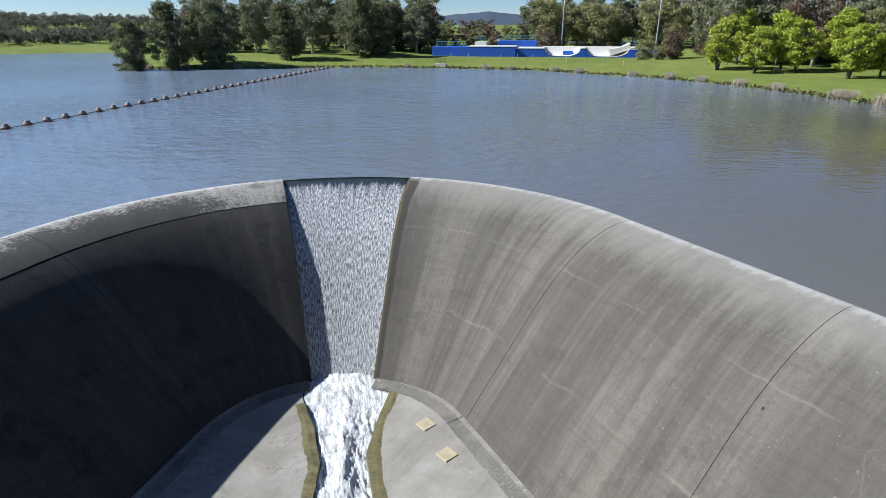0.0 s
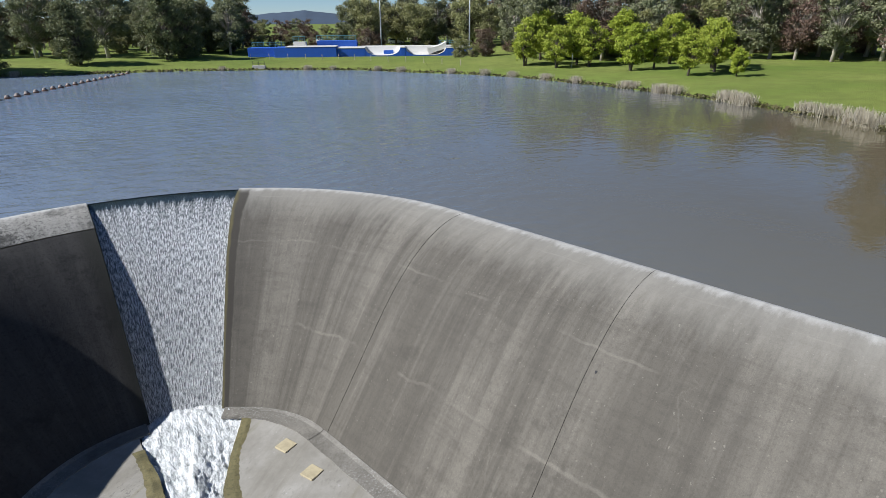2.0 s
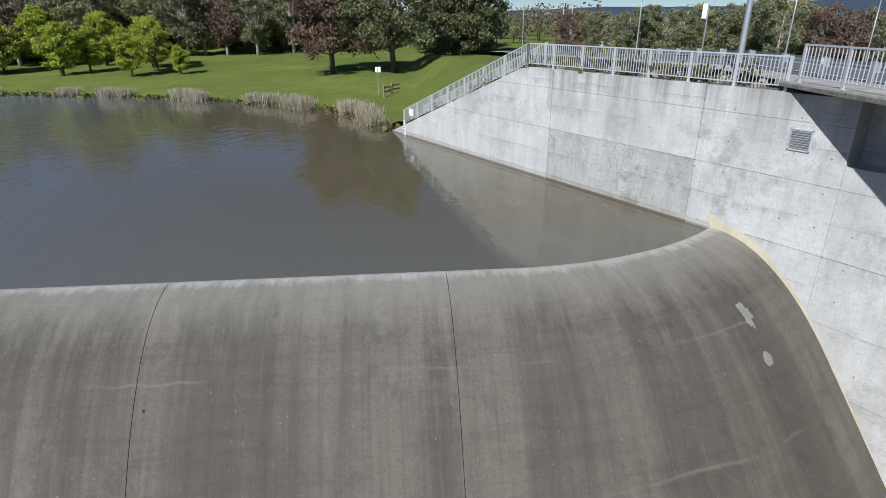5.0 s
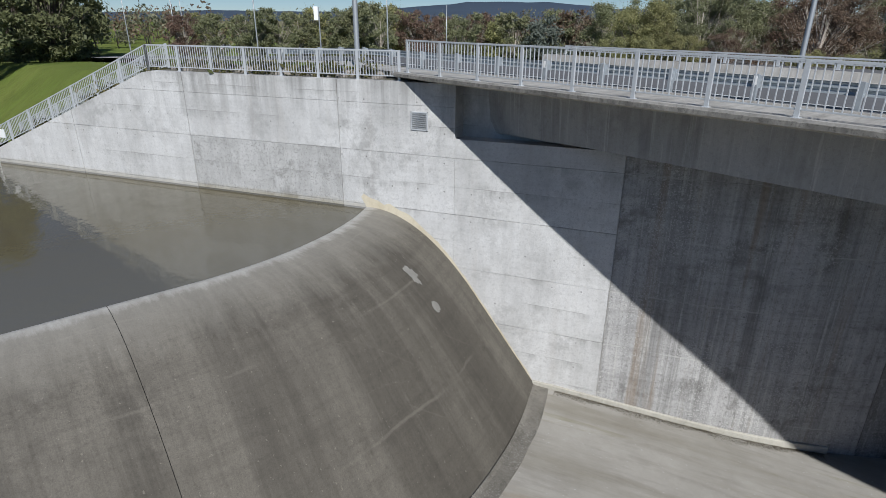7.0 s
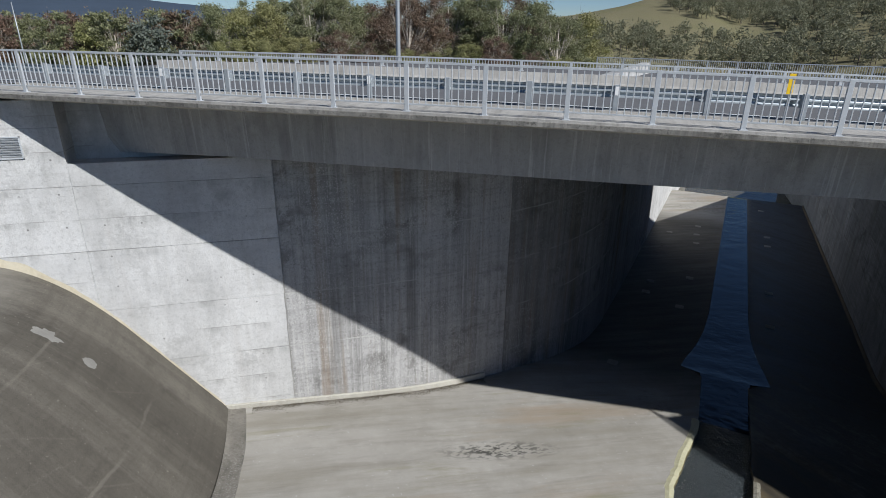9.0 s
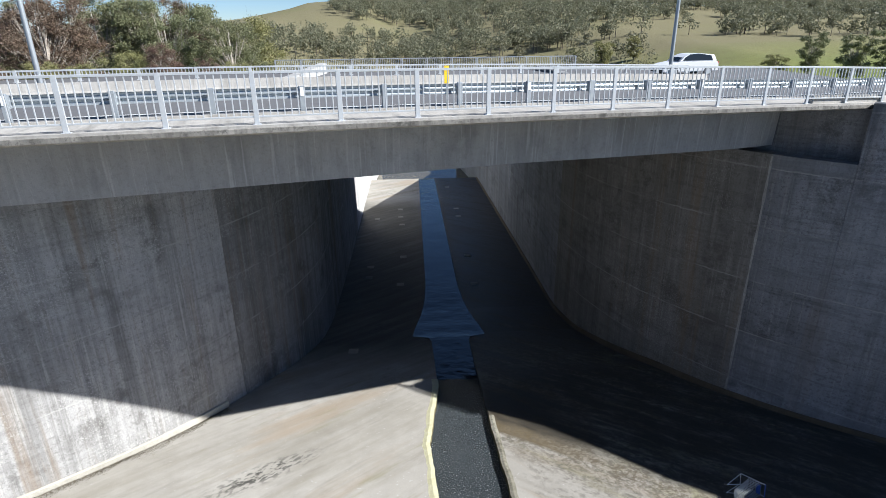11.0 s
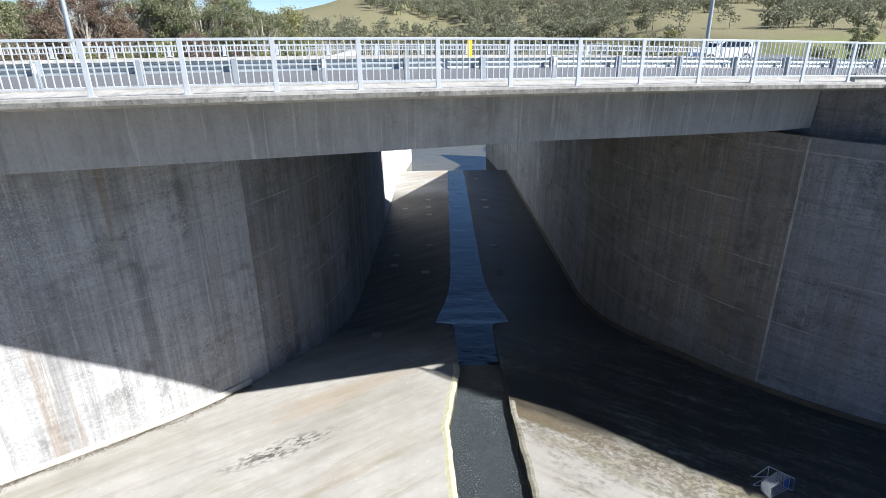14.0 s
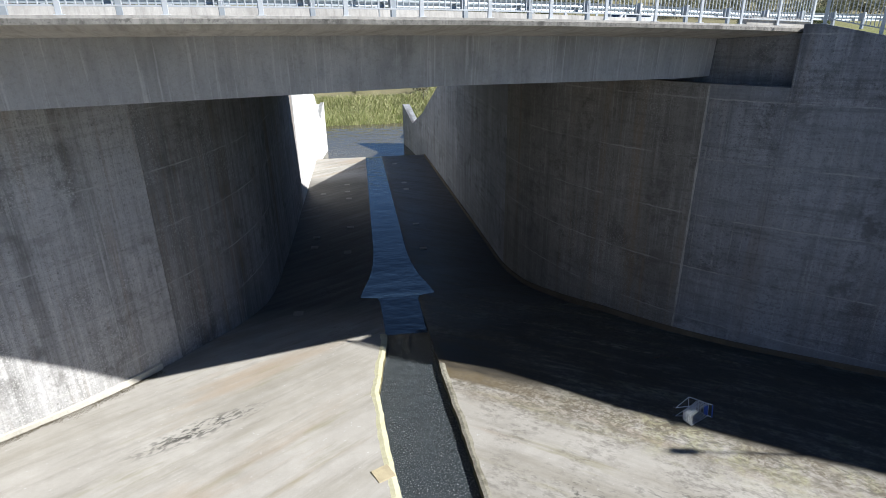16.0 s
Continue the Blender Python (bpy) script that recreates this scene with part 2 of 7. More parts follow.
    if ties:                                          # form-tie holes on a regular grid
        vo = n.new("ShaderNodeTexVoronoi")
        vo.inputs["Scale"].default_value, vo.inputs["Randomness"].default_value = 0.82, 0.0
        vo.voronoi_dimensions = "2D"
        l.new(cu, vo.inputs["Vector"])
        some, _ = add_noise(n, l, cu, 0.4, 2, 0.5, lo=0.47, hi=0.56, shift=seed + 53)
        c = mix(n, l, times(n, l, ramp(n, l, vo.outputs["Distance"], 0.036, 0.02, ties), some), c, tuple(v * 0.5 for v in stain))
    if drips:                                         # dirt washed down from the coping
        sep = n.new("ShaderNodeSeparateXYZ")
        l.new(cu, sep.inputs[0])
        dn, _ = add_noise(n, l, cu, 1.0, 5, 0.6, stretch=(2.0, 0.05, 1), lo=0.47, hi=0.64, shift=seed + 43)
        hang, _ = add_noise(n, l, cu, 1.0, 3, 0.6, stretch=(3.0, 0.1, 1), lo=0.3, hi=0.7, shift=seed + 47)
        m1 = times(n, l, dn, ramp(n, l, sep.outputs[1], 3.4, 5.7))
        c = mix(n, l, scaled(n, l, m1, drips), c, stain)
        c = mix(n, l, scaled(n, l, times(n, l, hang, ramp(n, l, sep.outputs[1], 4.9, 5.7)), drips * 0.6), c, stain)
    if flow:                                          # silt trails left by water draining to the channel
        sep = n.new("ShaderNodeSeparateXYZ")
        l.new(obj, sep.inputs[0])
        ab = n.new("ShaderNodeMath")
        ab.operation = "ABSOLUTE"
        l.new(sep.outputs[0], ab.inputs[0])
        cb = n.new("ShaderNodeCombineXYZ")
        l.new(ab.outputs[0], cb.inputs[0])
        l.new(sep.outputs[1], cb.inputs[1])
        l.new(sep.outputs[0], cb.inputs[2])
        rot = n.new("ShaderNodeMapping")
        rot.inputs["Rotation"].default_value = (0, 0, radians(-40))
        l.new(cb.outputs[0], rot.inputs[0])
        f1, _ = add_noise(n, l, rot.outputs[0], 1.0, 7, 0.62, stretch=(0.10, 0.75, 0.02), lo=0.47, hi=0.68, shift=1.3)
        f2, _ = add_noise(n, l, rot.outputs[0], 1.0, 8, 0.66, stretch=(0.30, 2.4, 0.02), lo=0.52, hi=0.70, shift=6.1)
        f3, _ = add_noise(n, l, rot.outputs[0], 1.0, 6, 0.6, stretch=(0.08, 0.5, 0.02), lo=0.56, hi=0.70, shift=9.4)
        c = mix(n, l, scaled(n, l, f1, 0.6), c, (0.21, 0.19, 0.145))
        c = mix(n, l, scaled(n, l, f2, 0.28), c, (0.13, 0.115, 0.09))
        c = mix(n, l, scaled(n, l, f3, 0.6), c, (0.31, 0.24, 0.165))
        f4, _ = add_noise(n, l, rot.outputs[0], 1.0, 7, 0.68, stretch=(0.14, 1.1, 0.02), lo=0.58, hi=0.68, shift=14.7)
        c = mix(n, l, scaled(n, l, f4, 0.45), c, (0.20, 0.185, 0.085))
        blot, _ = add_noise(n, l, obj, 0.16, 3, 0.5, lo=0.58, hi=0.68, shift=17)
        fleck, _ = add_noise(n, l, rot.outputs[0], 1.0, 6, 0.75, stretch=(3.0, 7.0, 1), lo=0.54, hi=0.60, shift=3)
        c = mix(n, l, scaled(n, l, times(n, l, blot, fleck), 0.85), c, (0.045, 0.045, 0.038))
        # flaky black crust on the east slab
        ms_ = n.new("ShaderNodeMapping")
        ms_.vector_type = "TEXTURE"
        ms_.inputs["Location"].default_value = (8.05, -16.85, 0)
        ms_.inputs["Rotation"].default_value = (0, 0, radians(36))
        ms_.inputs["Scale"].default_value = (2.9, 0.7, 50.0)
        l.new(obj, ms_.inputs[0])
        ln = n.new("ShaderNodeVectorMath")
        ln.operation = "LENGTH"
        l.new(ms_.outputs[0], ln.inputs[0])
        fk, _ = add_noise(n, l, rot.outputs[0], 1.0, 5, 0.7, stretch=(3.0, 7.5, 1), lo=0.50, hi=0.54, shift=33)
        c = mix(n, l, scaled(n, l, times(n, l, ramp(n, l, ln.outputs["Value"], 1.0, 0.35), fk), 0.9), c, (0.04, 0.04, 0.036))
        # moss on the west side of the apron
        west = ramp(n, l, sep.outputs[0], -2.0, -8.0)
        mo, _ = add_noise(n, l, obj, 0.7, 10, 0.78, lo=0.47, hi=0.60, shift=27)
        dt = n.new("ShaderNodeVectorMath")
        dt.operation = "DOT_PRODUCT"
        l.new(obj, dt.inputs[0])
        dt.inputs[1].default_value = (0.638, 0.77, 0.0)
        seepward = times(n, l, ramp(n, l, dt.outputs["Value"], -13.9, -15.3), ramp(n, l, sep.outputs[0], -4.0, -7.5))
        c = mix(n, l, scaled(n, l, times(n, l, times(n, l, west, seepward), mo), 0.5), c, (0.30, 0.305, 0.12))
        bl, _ = add_noise(n, l, rot.outputs[0], 1.0, 12, 0.82, stretch=(2.2, 4.5, 1), lo=0.47, hi=0.56, shift=47)
        patchy, _ = add_noise(n, l, obj, 0.5, 6, 0.7, lo=0.46, hi=0.58, shift=49)
        c = mix(n, l, scaled(n, l, times(n, l, times(n, l, ramp(n, l, sep.outputs[0], -1.0, -1.6), bl), ramp(n, l, patchy, 0.0, 1.0)), 0.55), c, (0.10, 0.092, 0.076))
        c = mix(n, l, scaled(n, l, times(n, l, times(n, l, ramp(n, l, sep.outputs[0], -1.0, -1.6), bl), ramp(n, l, dt.outputs["Value"], -14.2, -16.0)), 0.7), c, (0.05, 0.047, 0.036))
    wet = None
    if flow:                                          # older, browner concrete round the landing of the fall
        old_, _ = add_noise(n, l, obj, 0.45, 8, 0.7, lo=0.3, hi=0.62, shift=87)
        c = mix(n, l, scaled(n, l, times(n, l, old_, ramp(n, l, sep.outputs[1], 4.0, 12.0)), 0.6), c, (0.17, 0.155, 0.125))
    if flow:                                          # seepage and black algae below the west wall, with its shade put into the colour
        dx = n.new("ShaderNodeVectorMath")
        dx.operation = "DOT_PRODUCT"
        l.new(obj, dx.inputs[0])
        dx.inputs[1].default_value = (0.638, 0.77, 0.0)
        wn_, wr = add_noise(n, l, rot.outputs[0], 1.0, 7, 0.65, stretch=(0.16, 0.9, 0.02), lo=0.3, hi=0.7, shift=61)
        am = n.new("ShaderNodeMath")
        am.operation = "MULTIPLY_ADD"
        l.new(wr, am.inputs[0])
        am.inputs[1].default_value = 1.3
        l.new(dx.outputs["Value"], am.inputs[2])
        # the dark edge is set along the west wall's shadow line
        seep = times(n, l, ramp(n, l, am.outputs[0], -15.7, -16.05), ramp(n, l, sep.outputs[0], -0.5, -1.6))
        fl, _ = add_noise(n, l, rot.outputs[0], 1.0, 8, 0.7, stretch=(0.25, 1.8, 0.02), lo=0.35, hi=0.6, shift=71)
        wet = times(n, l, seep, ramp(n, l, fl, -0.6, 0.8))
        # damp chute floor, darkened for the road's shade up to the sunlit far end
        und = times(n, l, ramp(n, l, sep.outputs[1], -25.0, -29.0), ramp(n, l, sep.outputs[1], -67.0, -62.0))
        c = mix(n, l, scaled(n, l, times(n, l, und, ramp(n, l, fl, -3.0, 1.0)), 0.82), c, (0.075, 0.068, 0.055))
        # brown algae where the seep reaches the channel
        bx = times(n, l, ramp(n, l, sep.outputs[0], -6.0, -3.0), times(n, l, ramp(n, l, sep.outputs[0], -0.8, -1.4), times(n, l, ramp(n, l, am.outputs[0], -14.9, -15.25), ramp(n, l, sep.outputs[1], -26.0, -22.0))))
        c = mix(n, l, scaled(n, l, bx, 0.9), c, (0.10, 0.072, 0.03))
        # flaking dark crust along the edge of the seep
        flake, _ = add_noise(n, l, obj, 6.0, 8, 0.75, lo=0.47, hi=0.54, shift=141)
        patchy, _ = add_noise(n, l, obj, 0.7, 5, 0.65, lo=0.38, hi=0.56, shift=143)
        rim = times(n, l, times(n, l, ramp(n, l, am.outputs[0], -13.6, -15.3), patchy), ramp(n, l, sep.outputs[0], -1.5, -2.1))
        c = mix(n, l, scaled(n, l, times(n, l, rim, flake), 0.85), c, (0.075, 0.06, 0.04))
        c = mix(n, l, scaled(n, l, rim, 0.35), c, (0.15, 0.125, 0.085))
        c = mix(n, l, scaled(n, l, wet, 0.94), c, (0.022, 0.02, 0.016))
    c = mix(n, l, scaled(n, l, grain, 0.28 * fine), c, tuple(v * 0.6 for v in dark))
    if rand:
        oi = n.new("ShaderNodeObjectInfo")
        c = mix(n, l, scaled(n, l, oi.outputs["Random"], rand), c, dark)
    l.new(c, p.inputs["Base Color"])
    p.inputs["Roughness"].default_value = rough
    p.inputs["Specular IOR Level"].default_value = 0.3
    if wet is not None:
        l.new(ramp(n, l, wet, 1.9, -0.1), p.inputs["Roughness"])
    add = n.new("ShaderNodeMath")
    add.operation = "ADD"
    l.new(graw, add.inputs[0])
    l.new(mid, add.inputs[1])
    bump(n, l, add.outputs[0], 0.35 * fine, 0.02, p)
    return m


def plain(name, col, rough=0.5, metal=0.0, vary=0.25, scale=6.0, bumpy=0.0):
    m, n, l, p = material(name)
    obj = n.new("ShaderNodeTexCoord").outputs["Object"]
    f, raw = add_noise(n, l, obj, scale, 6, 0.65, lo=0.3, hi=0.75)
    g, _ = add_noise(n, l, obj, scale * 9, 4, 0.6, lo=0.35, hi=0.75)
    c = mix(n, l, scaled(n, l, f, vary), col, tuple(v * 0.55 for v in col))
    c = mix(n, l, scaled(n, l, g, vary * 0.6), c, tuple(min(1, v * 1.25) for v in col))
    l.new(c, p.inputs["Base Color"])
    p.inputs["Roughness"].default_value, p.inputs["Metallic"].default_value = rough, metal
    if bumpy:
        bump(n, l, raw, bumpy, 0.02, p)
    return m


def leaves(name, a, b, dead=None):
    m, n, l, p = material(name)
    g = n.new("ShaderNodeNewGeometry")
    oi = n.new("ShaderNodeObjectInfo")
    c = mix(n, l, g.outputs["Random Per Island"], a, b)
    c = mix(n, l, scaled(n, l, oi.outputs["Random"], 0.35), c, dead or tuple(v * 0.6 for v in a))
    l.new(c, p.inputs["Base Color"])
    p.inputs["Roughness"].default_value = 0.55
    p.inputs["Specular IOR Level"].default_value = 0.25
    out = n["Material Output"]
    tr = n.new("ShaderNodeBsdfTranslucent")
    l.new(c, tr.inputs[0])
    ms = n.new("ShaderNodeMixShader")
    ms.inputs[0].default_value = 0.3
    l.new(p.outputs[0], ms.inputs[1])
    l.new(tr.outputs[0], ms.inputs[2])
    l.new(ms.outputs[0], out.inputs[0])
    return m


def worn_lit_edge(m, width, col, ragged=2.2, near=1.9, full=1.0):
    """Pale ragged band along the weir's upstream edge, by the distance down the face: wear and painted sun."""
    n, l = m.node_tree.nodes, m.node_tree.links
    p = n["Principled BSDF"]
    uv = n.new("ShaderNodeTexCoord").outputs["UV"]
    sep = n.new("ShaderNodeSeparateXYZ")
    l.new(uv, sep.inputs[0])
    _, raw = add_noise(n, l, uv, 1.0, 10, 0.75, stretch=(2.6, 0.7, 1), shift=40)
    add = n.new("ShaderNodeMath")
    add.operation = "MULTIPLY_ADD"
    l.new(raw, add.inputs[0])
    add.inputs[1].default_value = ragged * width
    l.new(sep.outputs[1], add.inputs[2])
    r = n.new("ShaderNodeMapRange")
    r.inputs["From Min"].default_value, r.inputs["From Max"].default_value = near * width, full * width
    r.inputs["To Max"].default_value = 0.8
    l.new(add.outputs[0], r.inputs["Value"])
    old = p.inputs["Base Color"].links[0].from_socket
    l.new(mix(n, l, r.outputs[0], old, col), p.inputs["Base Color"])



def damp_edge(m, near, far, col, amt=0.85):
    """Damp dark strip along a slab's edge at the notch, by the distance along the crest."""
    n, l = m.node_tree.nodes, m.node_tree.links
    p = n["Principled BSDF"]
    uv = n.new("ShaderNodeTexCoord").outputs["UV"]
    sep = n.new("ShaderNodeSeparateXYZ")
    l.new(uv, sep.inputs[0])
    _, raw = add_noise(n, l, uv, 1.0, 8, 0.7, stretch=(0.6, 0.6, 1), shift=57)
    add = n.new("ShaderNodeMath")
    add.operation = "MULTIPLY_ADD"
    l.new(raw, add.inputs[0])
    add.inputs[1].default_value = 0.5
    l.new(sep.outputs[0], add.inputs[2])
    f = times(n, l, ramp(n, l, add.outputs[0], far + 0.25, near + 0.25, amt), ramp(n, l, sep.outputs[1], 0.2, 0.9))
    old = p.inputs["Base Color"].links[0].from_socket
    l.new(mix(n, l, f, old, col), p.inputs["Base Color"])


WEIR = concrete("weir concrete", (0.205, 0.187, 0.156), (0.092, 0.083, 0.068), (0.046, 0.041, 0.034), streak=(0.45, 0.05), streak_amt=0.35, mottle=0.45, seed=2.0, fine=1.5, band=0.9, speck=0.3, cracks=0.3, blot=0.4, board=0.2, craze=0.09)
# west face: black growth, with part of its shade put into the colour
WEIRW = concrete("algae- and shade-dark weir concrete", (0.08, 0.075, 0.068), (0.038, 0.036, 0.034), (0.014, 0.014, 0.013), streak=(0.6, 0.06), streak_amt=0.7, mottle=0.7, seed=8.0, fine=1.6, band=0.6, blot=0.8)
# dry pale upper zone, with the sun on its flatter slope painted in
worn_lit_edge(WEIR, 1.9, (0.31, 0.293, 0.255), 1.3, 2.1, 0.7)
worn_lit_edge(WEIR, 0.5, (0.60, 0.585, 0.55), 3.0, 2.9, 1.2)
WEIRU = concrete("weathered crest concrete", (0.46, 0.44, 0.40), (0.27, 0.258, 0.23), (0.05, 0.048, 0.042), streak=(0.9, 0.35), streak_amt=0.6, mottle=0.7, seed=6.0, fine=1.6, blot=1.0, speck=0.25, craze=0.1)
worn_lit_edge(WEIRU, 0.6, (0.62, 0.605, 0.56), 2.6, 2.4, 1.2)


def lichen_edge(m, top, low, near, far, col):
    """Black lichen speckle that thickens down the slab and away from the notch."""
    n, l = m.node_tree.nodes, m.node_tree.links
    p = n["Principled BSDF"]
    uv = n.new("ShaderNodeTexCoord").outputs["UV"]
    sep = n.new("ShaderNodeSeparateXYZ")
    l.new(uv, sep.inputs[0])
    _, broad = add_noise(n, l, uv, 1.0, 6, 0.7, stretch=(0.8, 0.5, 1), shift=33)
    down = n.new("ShaderNodeMath")
    down.operation = "MULTIPLY_ADD"
    l.new(broad, down.inputs[0])
    down.inputs[1].default_value = 2.4
    l.new(sep.outputs[1], down.inputs[2])
    along = ramp(n, l, sep.outputs[0], near, far)
    thick = times(n, l, ramp(n, l, down.outputs[0], top + 1.2, low + 1.2), along)
    _, fleck = add_noise(n, l, uv, 6.0, 8, 0.8, stretch=(1.0, 1.0, 1), shift=37)
    lim = n.new("ShaderNodeMath")
    lim.operation = "MULTIPLY_ADD"
    l.new(thick, lim.inputs[0])
    lim.inputs[1].default_value = 0.30
    l.new(fleck, lim.inputs[2])
    old = p.inputs["Base Color"].links[0].from_socket
    l.new(mix(n, l, scaled(n, l, ramp(n, l, lim.outputs[0], 0.57, 0.67), 0.9), old, col), p.inputs["Base Color"])

WALL = concrete("wall concrete", (0.80, 0.795, 0.775), (0.47, 0.465, 0.45), (0.15, 0.145, 0.13), streak=(0.5, 0.16), streak_amt=0.38, mottle=0.5, seed=9.0, pale=0.3, rand=0.3, ties=0.8, drips=0.75, fine=1.4, blot=0.4, board=0.1, pours=0.9, rust=0.12, craze=0.0, waterline=0.9)
WALLS = concrete("mottled lichen-grey wall concrete", (0.64, 0.635, 0.615), (0.43, 0.425, 0.41), (0.17, 0.165, 0.15), streak=(0.9, 0.3), streak_amt=0.55, mottle=0.6, seed=63.0, pale=0.3, rand=0.2, ties=0.8, drips=0.2, fine=1.4, blot=0.95, board=0.12, pours=0.8, waterline=0.9)
# east wall under the bridge: real streaks, plus its shade mixed into the colour
WALLD = concrete("stained and shade-darkened wall concrete", (0.60, 0.59, 0.575), (0.30, 0.295, 0.285), (0.10, 0.095, 0.085), streak=(2.0, 0.05), streak_amt=0.7, mottle=0.5, seed=19.0, pale=0.6, rand=0.15, ties=0.5, drips=0.5, fine=1.3, blot=0.6, board=0.2, pours=0.3, grit=0.75, rust=0.6, limeline=0.7)
# west wall: stained concrete with its bluish standing shade put into the colour
WALLW = concrete("shade-darkened west wall concrete", (0.43, 0.445, 0.475), (0.20, 0.207, 0.22), (0.055, 0.054, 0.053), streak=(1.1, 0.06), streak_amt=0.65, mottle=0.75, seed=29.0, pale=0.25, rand=0.6, ties=0.5, drips=0.8, fine=1.3, blot=0.8, board=0.4, pours=0.5, grit=0.2, rust=0.2, limeline=0.6)
# brown-stained west panel, its base darkened for shade as well
WALLB = concrete("brown-stained, shade-dark wall concrete", (0.33, 0.315, 0.29), (0.17, 0.162, 0.148), (0.06, 0.054, 0.046), streak=(1.8, 0.06), streak_amt=0.5, mottle=0.7, seed=47.0, pale=0.2, rand=0.35, ties=0.4, drips=0.5, fine=1.3, blot=0.6, board=0.25, pours=0.4, grit=0.25, rust=0.5, limeline=0.5)
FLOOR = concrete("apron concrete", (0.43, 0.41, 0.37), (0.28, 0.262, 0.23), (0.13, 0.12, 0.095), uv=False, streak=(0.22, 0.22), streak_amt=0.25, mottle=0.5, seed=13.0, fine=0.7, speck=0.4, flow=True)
GIRDER = concrete("girder concrete", (0.50, 0.485, 0.455), (0.36, 0.348, 0.325), (0.11, 0.103, 0.096), streak=(1.2, 0.25), streak_amt=0.4, mottle=0.5, seed=17.0, pale=0.6, blot=0.25)
# deeper under the bridge, with more of the shade in the colour
WALLE = concrete("stained wall concrete in deep painted shade", (0.42, 0.412, 0.40), (0.21, 0.205, 0.196), (0.06, 0.056, 0.05), streak=(1.8, 0.05), streak_amt=0.75, mottle=0.55, seed=33.0, pale=0.4, rand=0.4, ties=0.4, drips=0.4, fine=1.3, blot=0.6, board=0.2, pours=0.3, grit=0.65, rust=0.65, limeline=0.8)
RUSTF = concrete("seep-brown footing concrete", (0.18, 0.14, 0.09), (0.10, 0.08, 0.055), (0.07, 0.055, 0.04), streak=(0.8, 0.5), streak_amt=0.5, mottle=0.6, seed=25.0, fine=1.3, blot=0.4)
FOOTM = concrete("cream footing concrete", (0.58, 0.555, 0.48), (0.43, 0.405, 0.345), (0.22, 0.20, 0.16), streak=(0.8, 0.5), streak_amt=0.35, mottle=0.5, seed=15.0, fine=1.3, blot=0.3, grit=0.4)
TOE = concrete("wet toe concrete", (0.27, 0.25, 0.215), (0.15, 0.14, 0.12), (0.075, 0.068, 0.055), uv=False, streak=(0.6, 0.6), streak_amt=0.6, mottle=0.7, seed=41.0, rough=0.45, grit=0.3, blot=0.7)
DECK = concrete("deck concrete", (0.52, 0.50, 0.46), (0.33, 0.31, 0.28), (0.10, 0.095, 0.08), streak=(2.5, 0.6), streak_amt=0.5, mottle=0.5, seed=21.0)
STEEL = plain("galvanised steel", (0.50, 0.52, 0.53), 0.5, 0.15, 0.3, 3.0)
JOINT = plain("dark joint filler", (0.025, 0.025, 0.025), 0.9)
BEAM = plain("guard rail steel", (0.42, 0.46, 0.48), 0.4, 0.6, 0.3, 2.0)
DARK = plain("dark recess", (0.03, 0.03, 0.032), 0.9)
ASPHALT = plain("worn grey asphalt", (0.125, 0.125, 0.127), 0.9, 0, 0.4, 2.0, 0.3)
DECKE = concrete("lichen-blackened slab edge", (0.36, 0.345, 0.31), (0.15, 0.142, 0.125), (0.04, 0.038, 0.033), streak=(3.0, 0.8), streak_amt=0.7, mottle=0.8, seed=73.0, blot=0.9)
GUARDP = plain("dull guard rail post", (0.36, 0.39, 0.41), 0.5, 0.4, 0.3, 3.0)
WHITE = plain("white paint", (0.78, 0.78, 0.76), 0.4, 0, 0.1)


